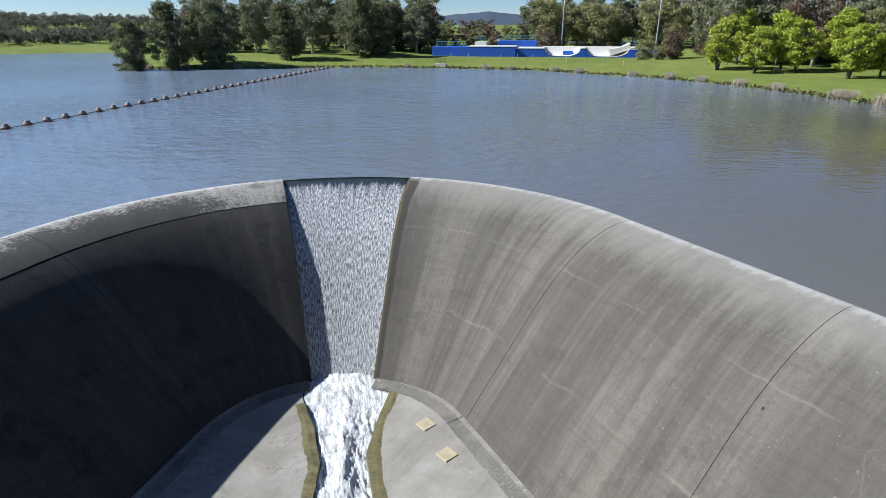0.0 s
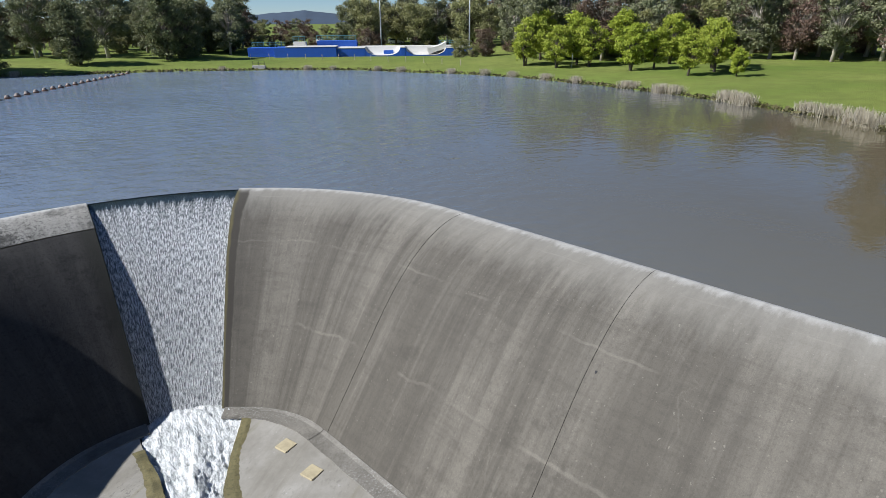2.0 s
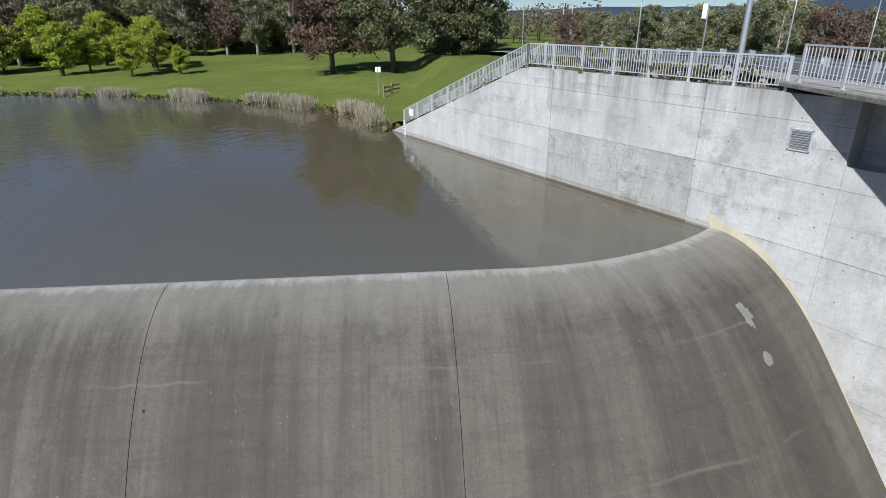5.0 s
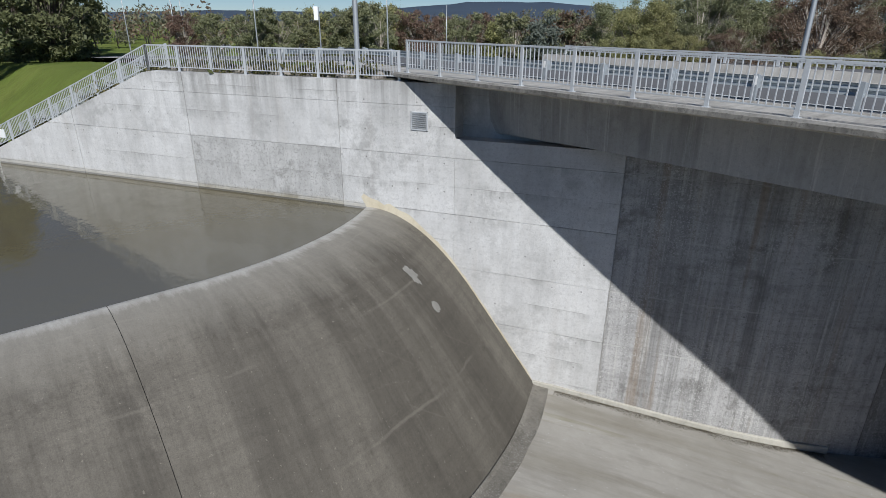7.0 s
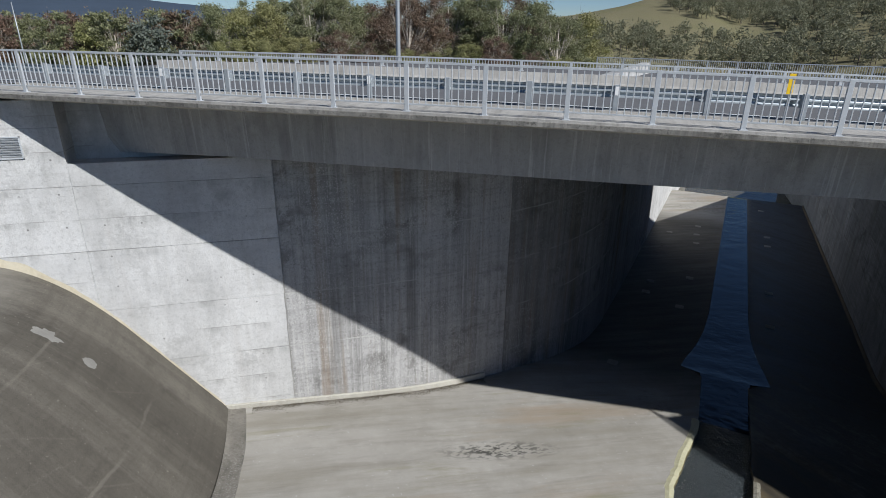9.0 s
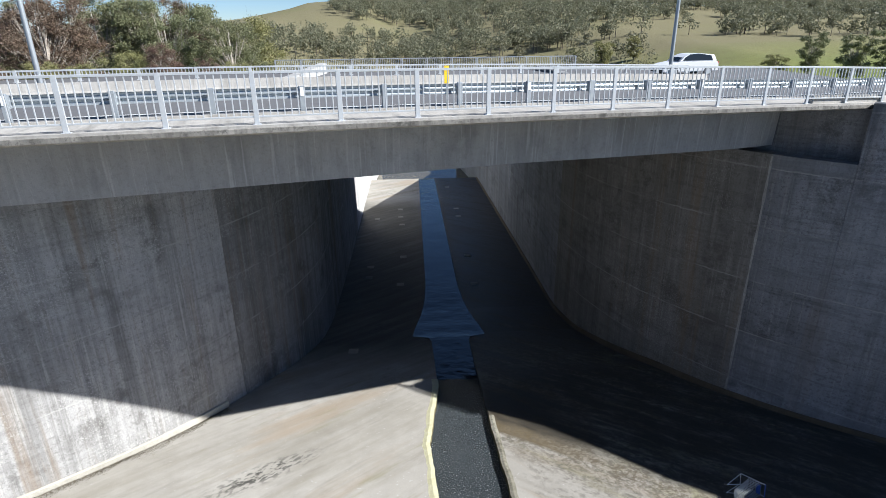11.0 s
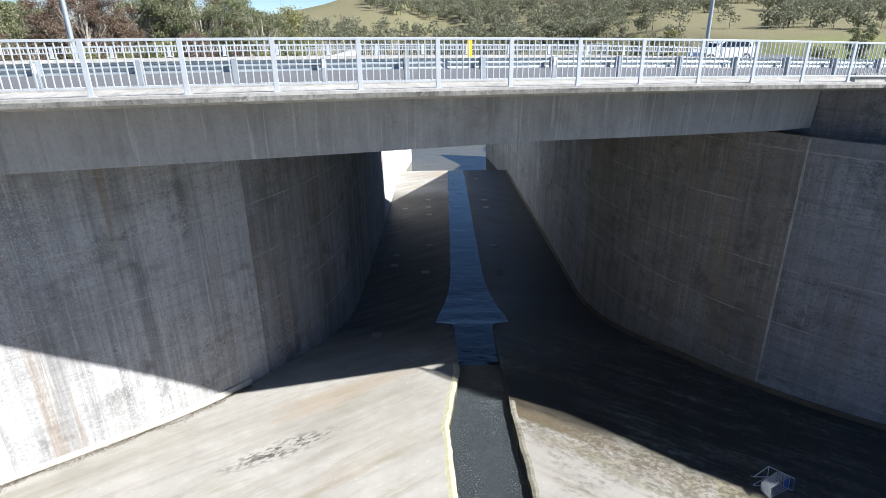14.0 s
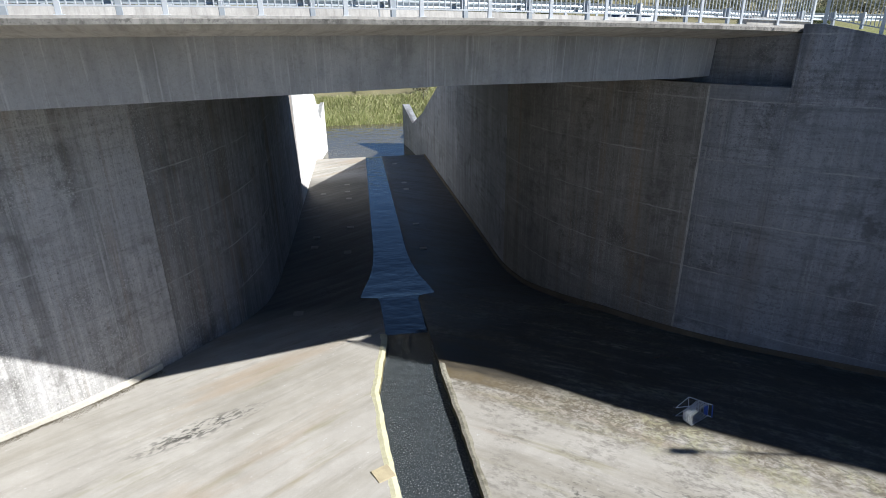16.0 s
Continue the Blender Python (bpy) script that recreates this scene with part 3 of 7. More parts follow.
# ---- lake water ----
def water_material(name, col, scale, strength, rough=0.06, stretch=(1, 1, 1), lee=None):
    m, n, l, p = material(name)
    g = n.new("ShaderNodeNewGeometry").outputs["Position"]
    f, _ = add_noise(n, l, g, 0.02, 3, 0.5, lo=0.35, hi=0.65)
    c = mix(n, l, f, col, tuple(v * 0.8 for v in col))
    if lee:                                           # brown water near the wing wall, where the painted sky blue gives way
        sd = n.new("ShaderNodeVectorMath")
        sd.operation = "DISTANCE"
        l.new(g, sd.inputs[0])
        sd.inputs[1].default_value = lee
        c = mix(n, l, ramp(n, l, sd.outputs["Value"], 68.0, 20.0), c, (0.11, 0.095, 0.058))
    l.new(c, p.inputs["Base Color"])
    p.inputs["Roughness"].default_value, p.inputs["IOR"].default_value = rough, 1.33 if not lee else 1.5
    if lee:
        rr = n.new("ShaderNodeMapRange")
        rr.inputs["From Min"].default_value, rr.inputs["From Max"].default_value = 34.0, 75.0
        rr.inputs["To Min"].default_value, rr.inputs["To Max"].default_value = rough, 0.12
        l.new(sd.outputs["Value"], rr.inputs["Value"])
        l.new(rr.outputs[0], p.inputs["Roughness"])
    a, _ = add_noise(n, l, g, scale, 3, 0.5, stretch=stretch, lo=0.2, hi=0.8)
    b, _ = add_noise(n, l, g, scale * 0.23, 2, 0.5, stretch=stretch, lo=0.2, hi=0.8, shift=4)
    gust, _ = add_noise(n, l, g, 0.045, 2, 0.5, stretch=(1, 1, 1), lo=0.38, hi=0.62, shift=8)
    add = n.new("ShaderNodeMath")
    add.operation = "MULTIPLY_ADD"
    l.new(b, add.inputs[0])
    add.inputs[1].default_value = 4.5
    l.new(a, add.inputs[2])
    mul = n.new("ShaderNodeMath")
    mul.operation = "MULTIPLY"
    l.new(add.outputs[0], mul.inputs[0])
    gm = n.new("ShaderNodeMapRange")
    gm.inputs["To Min"].default_value, gm.inputs["To Max"].default_value = 0.45, 1.3
    l.new(gust, gm.inputs["Value"])
    if lee:                                           # calm water in the shelter of the wing wall
        ds = n.new("ShaderNodeVectorMath")
        ds.operation = "DISTANCE"
        l.new(g, ds.inputs[0])
        ds.inputs[1].default_value = lee
        lr = n.new("ShaderNodeMapRange")
        lr.inputs["From Min"].default_value, lr.inputs["From Max"].default_value, lr.inputs["To Min"].default_value = 26.0, 62.0, 0.10
        l.new(ds.outputs["Value"], lr.inputs["Value"])
        l.new(times(n, l, gm.outputs[0], lr.outputs[0]), mul.inputs[1])
    else:
        l.new(gm.outputs[0], mul.inputs[1])
    bump(n, l, mul.outputs[0], strength, 0.05, p)
    return m


# the open lake's blue base stands in for reflected sky
LAKE = water_material("lake water", (0.185, 0.232, 0.30), 4.2, 0.8, 0.02, stretch=(0.8, 1.25, 1), lee=(46.0, 6.0, 0.0))
POOL = water_material("pool water", (0.10, 0.09, 0.06), 2.0, 0.25)

# ---- plan curves ----
CEN, RAD = Vector((2.1, 17.3)), 13.8                 # weir arc round the fall


def crest_side(sign):
    """Crest line in plan from the arc's top to the wing wall: points with the inward normal."""
    flare = radians(13.0 if sign > 0 else 30.0)
    pts, d = [], radians(90.0)
    steps = 36
    for i in range(steps + 1):
        a = radians(90) + (flare - radians(90)) * i / steps
        pts.append((CEN.x + sign * RAD * math.cos(a), CEN.y + RAD * math.sin(a), -sign * math.cos(a), -math.sin(a)))
    x, y = pts[-1][:2]
    end = 0.2
    length = (y - end) / math.cos(flare)
    for i in range(1, 25):
        s = length * i / 24
        pts.append((x + sign * math.sin(flare) * s, y - math.cos(flare) * s, -sign * math.cos(flare), -math.sin(flare)))
    x, y = pts[-1][:2]
    turn, r = radians(41.0 if sign > 0 else 30.0), 13.9
    for i in range(1, 19):
        b = flare + turn * i / 18
        pts.append((x + sign * r * (math.cos(flare) - math.cos(b)), y - r * (math.sin(b) - math.sin(flare)), -sign * math.cos(b), -math.sin(b)))
    x, y, nx, ny = pts[-1]
    b = flare + turn
    for i in range(1, 7):                             # run on into the wall
        pts.append((x + sign * math.sin(b) * 0.4 * i, y - math.cos(b) * 0.4 * i, nx, ny))
    return pts


right_crest, left_crest = crest_side(1), crest_side(-1)
CREST_LINE = left_crest[::-1] + right_crest[1:]       # west end to east end
S = [0.0]
for a, b in zip(CREST_LINE, CREST_LINE[1:]):
    S.append(S[-1] + math.hypot(b[0] - a[0], b[1] - a[1]))
CX, CY, CNX, CNY = (np.interp(np.arange(0, S[-1], 0.05), S, [p[i] for p in CREST_LINE]) for i in range(4))
CS = np.arange(0, S[-1], 0.05)


def crest_at(s):
    return tuple(float(np.interp(s, CS, v)) for v in (CX, CY, CNX, CNY))


def s_near(x, y):
    return float(CS[np.argmin((CX - x) ** 2 + (CY - y) ** 2)])


def ogee(d):
    """Height of the weir face d metres inward of its crest; the upstream edge is rounded into the water."""
    if d < 0.25:
        return 0.12 - 3.2 * (0.25 - d) ** 2.6
    u = d - 0.25
    return 0.12 - 0.1373 * u * u if u < 5.0 else -3.3125 - 1.373 * (u - 5.0)


FOOT = 8.25
NOTCH_W, NOTCH_E = s_near(1.28, 30.85), s_near(8.05, 29.65)


def weir_strip(name, s0, s1, d0, d1, mat, parent, lift=0.0, gap=0.011, thick=0.0, label="", nd=26):
    ns = max(3, int((s1 - s0) / 0.45))
    verts, uvs, faces = [], [], []
    for i in range(ns + 1):
        s = s0 + gap + (s1 - s0 - 2 * gap) * i / ns
        x, y, nx, ny = crest_at(s)
        for j in range(nd + 1):
            d = d0 + (d1 - d0) * (j / nd) ** 1.25
            z = ogee(d) + lift
            verts.append((x + nx * d, y + ny * d, z))
            uvs.append((s, d))
    w = nd + 1
    for i in range(ns):
        for j in range(nd):
            faces.append((i * w + j, i * w + j + 1, (i + 1) * w + j + 1, (i + 1) * w + j))
    me = link_mesh(name, verts, faces, mat, uvs, True)
    ob = mesh_ob(name, me, parent, label)
    for i in (0, ns):                                 # the joint's own faces
        V2, F2 = [], []
        for j in range(w):
            x, y, z = verts[i * w + j]
            V2 += [(x, y, z), (x, y, z - 0.45)]
        for j in range(nd):
            q = (2 * j, 2 * j + 1, 2 * j + 3, 2 * j + 2)
            F2.append(q if i == 0 else q[::-1])
        mesh_ob("joint_face", link_mesh("joint_face", V2, F2, MOSS if abs(verts[i * w][1] - 29.65) < 0.8 else JOINT, [(0.3 * k, 3) for k in range(len(V2))]), ob)
    return ob


damp_edge(WEIR, NOTCH_E + 0.62, NOTCH_E + 0.72, (0.042, 0.037, 0.03), 0.9)
damp_edge(WEIR, NOTCH_E + 0.10, NOTCH_E + 0.24, (0.11, 0.095, 0.042))
lichen_edge(WEIRU, 0.3, 1.7, NOTCH_W - 1.5, NOTCH_W - 7.0, (0.045, 0.043, 0.038))
# west strip: damp edge, plus shade beside the notch put into the colour
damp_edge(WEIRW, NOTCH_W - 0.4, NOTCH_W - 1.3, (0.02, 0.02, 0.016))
MOSS = concrete("wet mossy concrete", (0.10, 0.085, 0.05), (0.05, 0.042, 0.026), (0.15, 0.115, 0.03), streak=(1.5, 0.1), streak_amt=0.6, rough=0.45, seed=31.0)
weir = root("spillway_weir", Matrix.Identity(4), "curved grey concrete spillway weir with water-stained sloping face", "weir", kind="structure")
EAST_END, WEST_END = S[-1] - 0.3, 0.3
joints_e = [NOTCH_E, NOTCH_E + 12.75, NOTCH_E + 21.67, NOTCH_E + 30.75, EAST_END]
joints_w = [WEST_END, s_near(-18.0, 5.5), s_near(-14.0, 14.0), 38.55, NOTCH_W]
LIP = -0.32
for js in (joints_e, joints_w):
    for a, b in zip(js, js[1:]):
        if js is joints_e:
            weir_strip("weir_slab", a, b, LIP, FOOT, WEIR, weir, nd=34, gap=0.014 if a < NOTCH_E + 10 else 0.008)
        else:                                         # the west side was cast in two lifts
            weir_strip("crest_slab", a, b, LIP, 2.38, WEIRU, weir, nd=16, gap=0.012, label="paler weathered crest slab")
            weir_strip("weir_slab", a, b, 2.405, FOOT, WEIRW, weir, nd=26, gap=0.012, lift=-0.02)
# core under the joints, so that they read dark and narrow
ns = 160
V, Fc, U = [], [], []
for i in range(ns + 1):
    s = WEST_END + (EAST_END - WEST_END) * i / ns
    x, y, nx, ny = crest_at(s)
    for j in range(13):
        d = 0.3 + (FOOT - 0.3) * j / 12
        V.append((x + nx * d, y + ny * d, ogee(d) - 0.62))
        U.append((s, d))
for i in range(ns):
    for j in range(12):
        Fc.append((i * 13 + j, i * 13 + j + 1, (i + 1) * 13 + j + 1, (i + 1) * 13 + j))
mesh_ob("weir_core", link_mesh("weir_core", V, Fc, MOSS, U, True), weir, "dark wet concrete bed of the notch")


# ---- floor of the spillway ----
def floor_z(y):
    return float(np.interp(-y, [-26, -10, 4, 9, 14, 23.6, 30, 34, 40, 78, 78.03, 140], [-7.35, -7.4, -7.42, -7.5, -7.78, -8.6, -9.45, -9.8, -10.1, -11.7, -14.0, -14.2]))


def channel(y):
    """West and east edge of the low-flow channel."""
    west = np.interp(-y, [-24, -21.6, -19.5, -17.5, -15, 0, 12, 22, 29.4, 29.6, 31, 33, 35.5, 38.6, 78], [1.3, 1.3, 1.62, 1.75, 1.2, -0.4, -1.5, -1.2, -1.15, -2.15, -1.95, -1.55, -1.25, -1.1, -0.95])
    east = np.interp(-y, [-24, -21.6, -19.5, -17.5, -15, 0, 12, 15, 18.5, 23.4, 29.4, 29.6, 31, 33, 35.5, 38.6, 78], [5.5, 5.3, 4.35, 3.55, 3.5, 2.0, 1.05, 1.3, 1.55, 0.95, 1.1, 2.15, 1.95, 1.55, 1.25, 1.1, 1.05])
    return float(west), float(east)


ys = np.concatenate([np.arange(25, -78.0, -0.5), [-78.0, -78.03]])
apron = root("floor", Matrix.Identity(4), "stained pale concrete apron floor falling to a narrow channel", "floor", kind="structure")
for side in (-1, 1):
    V, Fc = [], []
    cols = 26
    for y in ys:
        w, e = channel(y)
        edge = w if side < 0 else e
        wob = 0.05 * noise.noise((y * 0.9, side * 3.1, 0)) + 0.03 * noise.noise((y * 3.1, side, 2))
        if y < -24.5:
            wob *= 0.2
        x0 = edge + wob
        x1 = 30.0 * side
        zf = floor_z(y)
        for j in range(cols + 1):
            f = (j / cols) ** 1.6
            x = x0 + (x1 - x0) * f
            rise = 0.035 * min(abs(x - x0), 12) * (1 if y > -24 else max(0, 1 - (-24 - y) / 6))
            V.append((x, y, zf + rise - 0.10 + 0.01 * noise.noise((x * 0.5, y * 0.5, 1))))
        V.append((x0, y, zf - 0.75))
    w = cols + 2
    for i in range(len(ys) - 1):
        for j in range(cols):
            q = (i * w + j, (i + 1) * w + j, (i + 1) * w + j + 1, i * w + j + 1)
            Fc.append(q if side > 0 else q[::-1])
        q = (i * w + cols + 1, (i + 1) * w + cols + 1, (i + 1) * w, i * w)
        Fc.append(q if side > 0 else q[::-1])
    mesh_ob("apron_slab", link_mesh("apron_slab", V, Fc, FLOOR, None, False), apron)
# channel bed
V, Fc = [], []
for y in ys:
    w, e = channel(y)
    V += [(w - 0.3, y, floor_z(y) - 0.55), (e + 0.3, y, floor_z(y) - 0.55)]
for i in range(len(ys) - 1):
    Fc.append((2 * i, 2 * i + 2, 2 * i + 3, 2 * i + 1))
mesh_ob("channel_bed", link_mesh("channel_bed", V, Fc, MOSS), apron, "dark wet channel bed")

# ---- side walls ----
def wall_plan(side):
    """Front face in plan from the lake end to the downstream end."""
    pts = []
    if side > 0:
        a0, dirn, phi = Vector((45.2, 10.0)), Vector((-0.746, -0.666)), radians(48.25)
        ax = 14.6
    else:
        a0, dirn, phi = Vector((-12.3 - 0.77 * 42, -20.4 + 0.638 * 42)), Vector((0.77, -0.638)), radians(50.4)
        ax = -15.5
    n = 60
    length = (ax - a0.x) / dirn.x
    for i in range(n):
        pts.append(a0 + dirn * (length * i / n))
    A = a0 + dirn * length
    half = 7.45
    r = (abs(ax) - half) / (1 - math.cos(phi))
    ye = A.y - r * math.sin(phi)
    for i in range(31):
        p = phi * (1 - i / 30)
        pts.append(Vector((side * (half + r * (1 - math.cos(p))), ye + r * math.sin(p))))
    for i in range(1, 21):
        y = ye + (-78 - ye) * i / 20
        pts.append(Vector((side * half + 0.4 * min(1, max(0, (-42 - y) / 36)), y)))
    end = Vector((6.9, -89.5)) if side > 0 else Vector((-5.3, -92.0))      # the outlet walls close in a little
    A = pts[-1].copy()
    for i in range(1, 15):
        pts.append(A.lerp(end, i / 14))
    s = [0.0]
    for a, b in zip(pts, pts[1:]):
        s.append(s[-1] + (b - a).length)
    return np.array(s), np.array([(p.x, p.y) for p in pts])


WP = {1: wall_plan(1), -1: wall_plan(-1)}


def wall_at(side, s):
    ss, P = WP[side]
    return float(np.interp(s, ss, P[:, 0])), float(np.interp(s, ss, P[:, 1]))


def wall_s(side, x, y):
    ss, P = WP[side]
    t = np.arange(0, ss[-1], 0.05)
    return float(t[np.argmin((np.interp(t, ss, P[:, 0]) - x) ** 2 + (np.interp(t, ss, P[:, 1]) - y) ** 2)])


def wall_normal(side, s):
    x0, y0 = wall_at(side, s - 0.3)
    x1, y1 = wall_at(side, s + 0.3)
    t = Vector((x1 - x0, y1 - y0)).normalized()
    return Vector((t.y, -t.x)) * (1 if side < 0 else 1) if side > 0 else Vector((-t.y, t.x))


# which way is outward is fixed by the side
def outward(side, s):
    n = wall_normal(side, s)
    return n if n.x * side > 0 or abs(n.x) < 1e-6 else -n


# the west wall takes the shade-darkened copy of the concrete
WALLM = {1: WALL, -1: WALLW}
STAIN_SHADE, DARKER = wall_s(1, 17.05, -15.1) - 0.1, wall_s(1, 10.4, -22.8) - 0.1
LICHEN, BROWN = wall_s(1, 32.45, -1.4), wall_s(-1, -12.42, -20.85)
KINK = {1: wall_s(1, 34.06, 0.07), -1: wall_s(-1, -14.8, -18.3)}
EDGE = {1: wall_s(1, 23.9, -8.95), -1: wall_s(-1, -14.6, -18.5)}   # bridge edge
SHELF = {1: wall_s(1, 22.1, -10.58), -1: wall_s(-1, -14.35, -18.7)}
BACK = {1: wall_s(1, 7.5, -48.0), -1: wall_s(-1, -7.5, -48.0)}       # downstream edge of the road


def wall_top(side, s):
    top = {1: 5.66, -1: 5.47}[side]
    # unseen stretch of the west top, heights made up to shape its shadow
    if side < 0 and s < KINK[side]:
        return float(np.interp(KINK[side] - s, [0, 1.8, 4.9, 7.6, 11.7, 18, 24], [top, 5.1, 4.5, 5.0, 6.1, 6.4, 6.0]))
    if s < KINK[side]:
        return float(np.interp(s, [0, 1.2, KINK[side]], [0.0, 0.45, top]))
    if s < SHELF[side]:
        return top
    if s < BACK[side]:
        return 3.5 if side > 0 else 3.27
    y = wall_at(side, s)[1]                           # outlet walls step down and end in a notch
    if side > 0:
        return float(np.interp(-y, [48, 66, 74, 81, 84.5, 89], [4.7, 0.0, -2.0, -3.5, -7.4, -5.6]))
    return float(np.interp(-y, [48, 59.8, 76.5, 85, 91.5], [4.6, 0.3, -5.4, -8.6, -6.6]))


def wall(side, name, joints):
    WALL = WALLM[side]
    rootw = root(name, Matrix.Identity(4), "tall pale board-marked concrete side wall with rain streaks", "wall", kind="structure")
    lifts = [-15.0, -9.5, -7.1, -4.65, -2.2, 0.25, 2.7, 4.75, 9.0] if side > 0 else [-15.0, -9.5, -7.1, -4.65, -2.2, 0.25, 2.7, 9.0]
    for ja, jb in zip(joints, joints[1:]):
        for za, zb in zip(lifts, lifts[1:]):
            n = max(1, int((jb - ja) / 0.6))
            proud = random.uniform(0, 0.012)
            V, U, Fc = [], [], []
            ok = False
            g = 0.001 if side < 0 or ja > STAIN_SHADE - 0.4 else 0.006
            gv = 0.022 if side > 0 and (ja < SHELF[1] - 6 or abs(ja - STAIN_SHADE) < 0.4) else 0.004
            for i in range(n + 1):
                s = ja + gv + (jb - ja - 2 * gv) * i / n
                sm = min(max(s, ja + 0.02), jb - 0.02)
                x, y = wall_at(side, s)
                o = outward(side, sm)
                top = wall_top(side, sm)
                z1 = min(zb - g, top)
                z0 = min(za + g, top)
                ok = ok or z1 - z0 > 0.05
                for z, q in ((z0, 0.0), (z1, 0.0), (z1, 0.45), (z0, 0.45)):
                    V.append((x + o.x * (q - proud), y + o.y * (q - proud), z))
                    U.append((s, z + q))
            if not ok:
                continue
            for i in range(n):
                b = i * 4
                for k in range(4):
                    q = (b + k, b + (k + 1) % 4, b + 4 + (k + 1) % 4, b + 4 + k)
                    Fc.append(q if side > 0 else q[::-1])
            Fc.append((3, 2, 1, 0) if side > 0 else (0, 1, 2, 3))
            e = n * 4
            Fc.append((e, e + 1, e + 2, e + 3) if side > 0 else (e + 3, e + 2, e + 1, e))
            # panels under the road take the shade-darkened copies, WALL returns past it
            mat = WALLE if side > 0 and DARKER < ja < BACK[1] else WALLD if side > 0 and STAIN_SHADE < ja < BACK[1] else WALL
            if side > 0 and abs(ja - LICHEN) < 0.3 and zb < 3.0:
                mat = WALLS
            # past this panel the paler colour allows for light from the outlet
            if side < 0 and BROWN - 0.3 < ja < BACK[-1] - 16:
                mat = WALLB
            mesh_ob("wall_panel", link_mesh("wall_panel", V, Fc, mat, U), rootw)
    # mass behind the panels
    ss = np.unique(np.concatenate([np.arange(0.1, WP[side][0][-1], 0.8), [SHELF[side] - 0.01, SHELF[side] + 0.01, BACK[side] - 0.01, BACK[side] + 0.01]]))
    V, U, Fc = [], [], []
    for s in ss:
        x, y = wall_at(side, s)
        o = outward(side, s)
        top = wall_top(side, s) - 0.05
        for z, q in ((-15.2, 0.1), (top, 0.1), (top, 1.1), (-15.2, 1.1)):
            V.append((x + o.x * q, y + o.y * q, z))
            U.append((s, z))
    for i in range(len(ss) - 1):
        b = i * 4
        for k in range(4):
            q = (b + k, b + (k + 1) % 4, b + 4 + (k + 1) % 4, b + 4 + k)
            Fc.append(q if side > 0 else q[::-1])
    Fc += [(0, 1, 2, 3), tuple(len(V) - 4 + k for k in (3, 2, 1, 0))]
    mesh_ob("wall_core", link_mesh("wall_core", V, Fc, WALL, U), rootw)
    # footing strip along the floor
    V, U, Fc = [], [], []
    s0 = wall_s(side, side * 19.2, -13.2 if side > 0 else -15.5)
    fs = np.arange(s0, wall_s(1, 11.0, -22.1) if side > 0 else wall_s(side, side * 7.5, -77.5), 0.6)
    for s in fs:
        x, y = wall_at(side, s)
        o = outward(side, s)
        zf = floor_z(y) + 0.035 * 12 * (1 if y > -24 else max(0, 1 - (-24 - y) / 6)) * 0.9
        for z, q in ((zf - 0.6, -0.10), (zf + 0.14, -0.10), (zf + 0.17, -0.07), (zf + 0.17, 0.05)):
            V.append((x + o.x * q, y + o.y * q, z))
            U.append((s, z))
    for i in range(len(fs) - 1):
        for k in range(3):
            q = (i * 4 + k, i * 4 + k + 1, i * 4 + 5 + k, i * 4 + 4 + k)
            Fc.append(q if side > 0 else q[::-1])
    mesh_ob("footing", link_mesh("footing", V, Fc, FOOTM if side > 0 else RUSTF, U), rootw)
    return rootw


end_e, end_w = WP[1][0][-1], WP[-1][0][-1]
je = [0, wall_s(1, 38.4, 3.9), LICHEN, wall_s(1, 26.12, -7.0), SHELF[1], wall_s(1, 17.05, -15.1), wall_s(1, 10.4, -22.8), wall_s(1, 8.6, -27.5), end_e - 45, end_e - 36, end_e - 27, end_e - 18, end_e - 9, end_e]
jw = [0, 8, 16, 24, EDGE[-1] - 7, SHELF[-1], BROWN, wall_s(-1, -7.48, -33.7), wall_s(-1, -7.35, -52.6), end_w - 35, end_w - 26, end_w - 17, end_w - 9, end_w]
je, jw = sorted(je), sorted(jw)
def recess(side):
    """Back wall of the bearing shelf under the deck."""
    V, U, Fc = [], [], []
    ss = np.arange(SHELF[side] - 0.2, BACK[side] - 0.5, 0.7)
    for s in ss:
        x, y = wall_at(side, s)
        o = outward(side, s)
        hi = 5.62 if side > 0 else 5.15
        for q, z in ((1.0, 2.9), (1.0, hi), (1.6, hi), (1.6, 2.9)):
            V.append((x + o.x * q, y + o.y * q, z))
            U.append((s, z))
    for i in range(len(ss) - 1):
        for k in range(4):
            q = (i * 4 + k, i * 4 + (k + 1) % 4, i * 4 + 4 + (k + 1) % 4, i * 4 + 4 + k)
            Fc.append(q if side > 0 else q[::-1])
    Fc += [(0, 1, 2, 3), tuple(len(V) - 4 + k for k in (3, 2, 1, 0))]
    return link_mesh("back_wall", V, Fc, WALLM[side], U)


wall(1, "wall_east", je)
wall(-1, "wall_west", jw)
for side, nm in ((1, "wall_east"), (-1, "wall_west")):
    mesh_ob("back_wall", recess(side), bpy.data.objects[nm], "stained back wall of the bearing shelf")

LIMEJ = concrete("lime-filled joint", (0.50, 0.49, 0.46), (0.34, 0.33, 0.31), (0.16, 0.15, 0.13), streak=(2.0, 0.8), streak_amt=0.5, mottle=0.7, seed=81.0, blot=0.6)


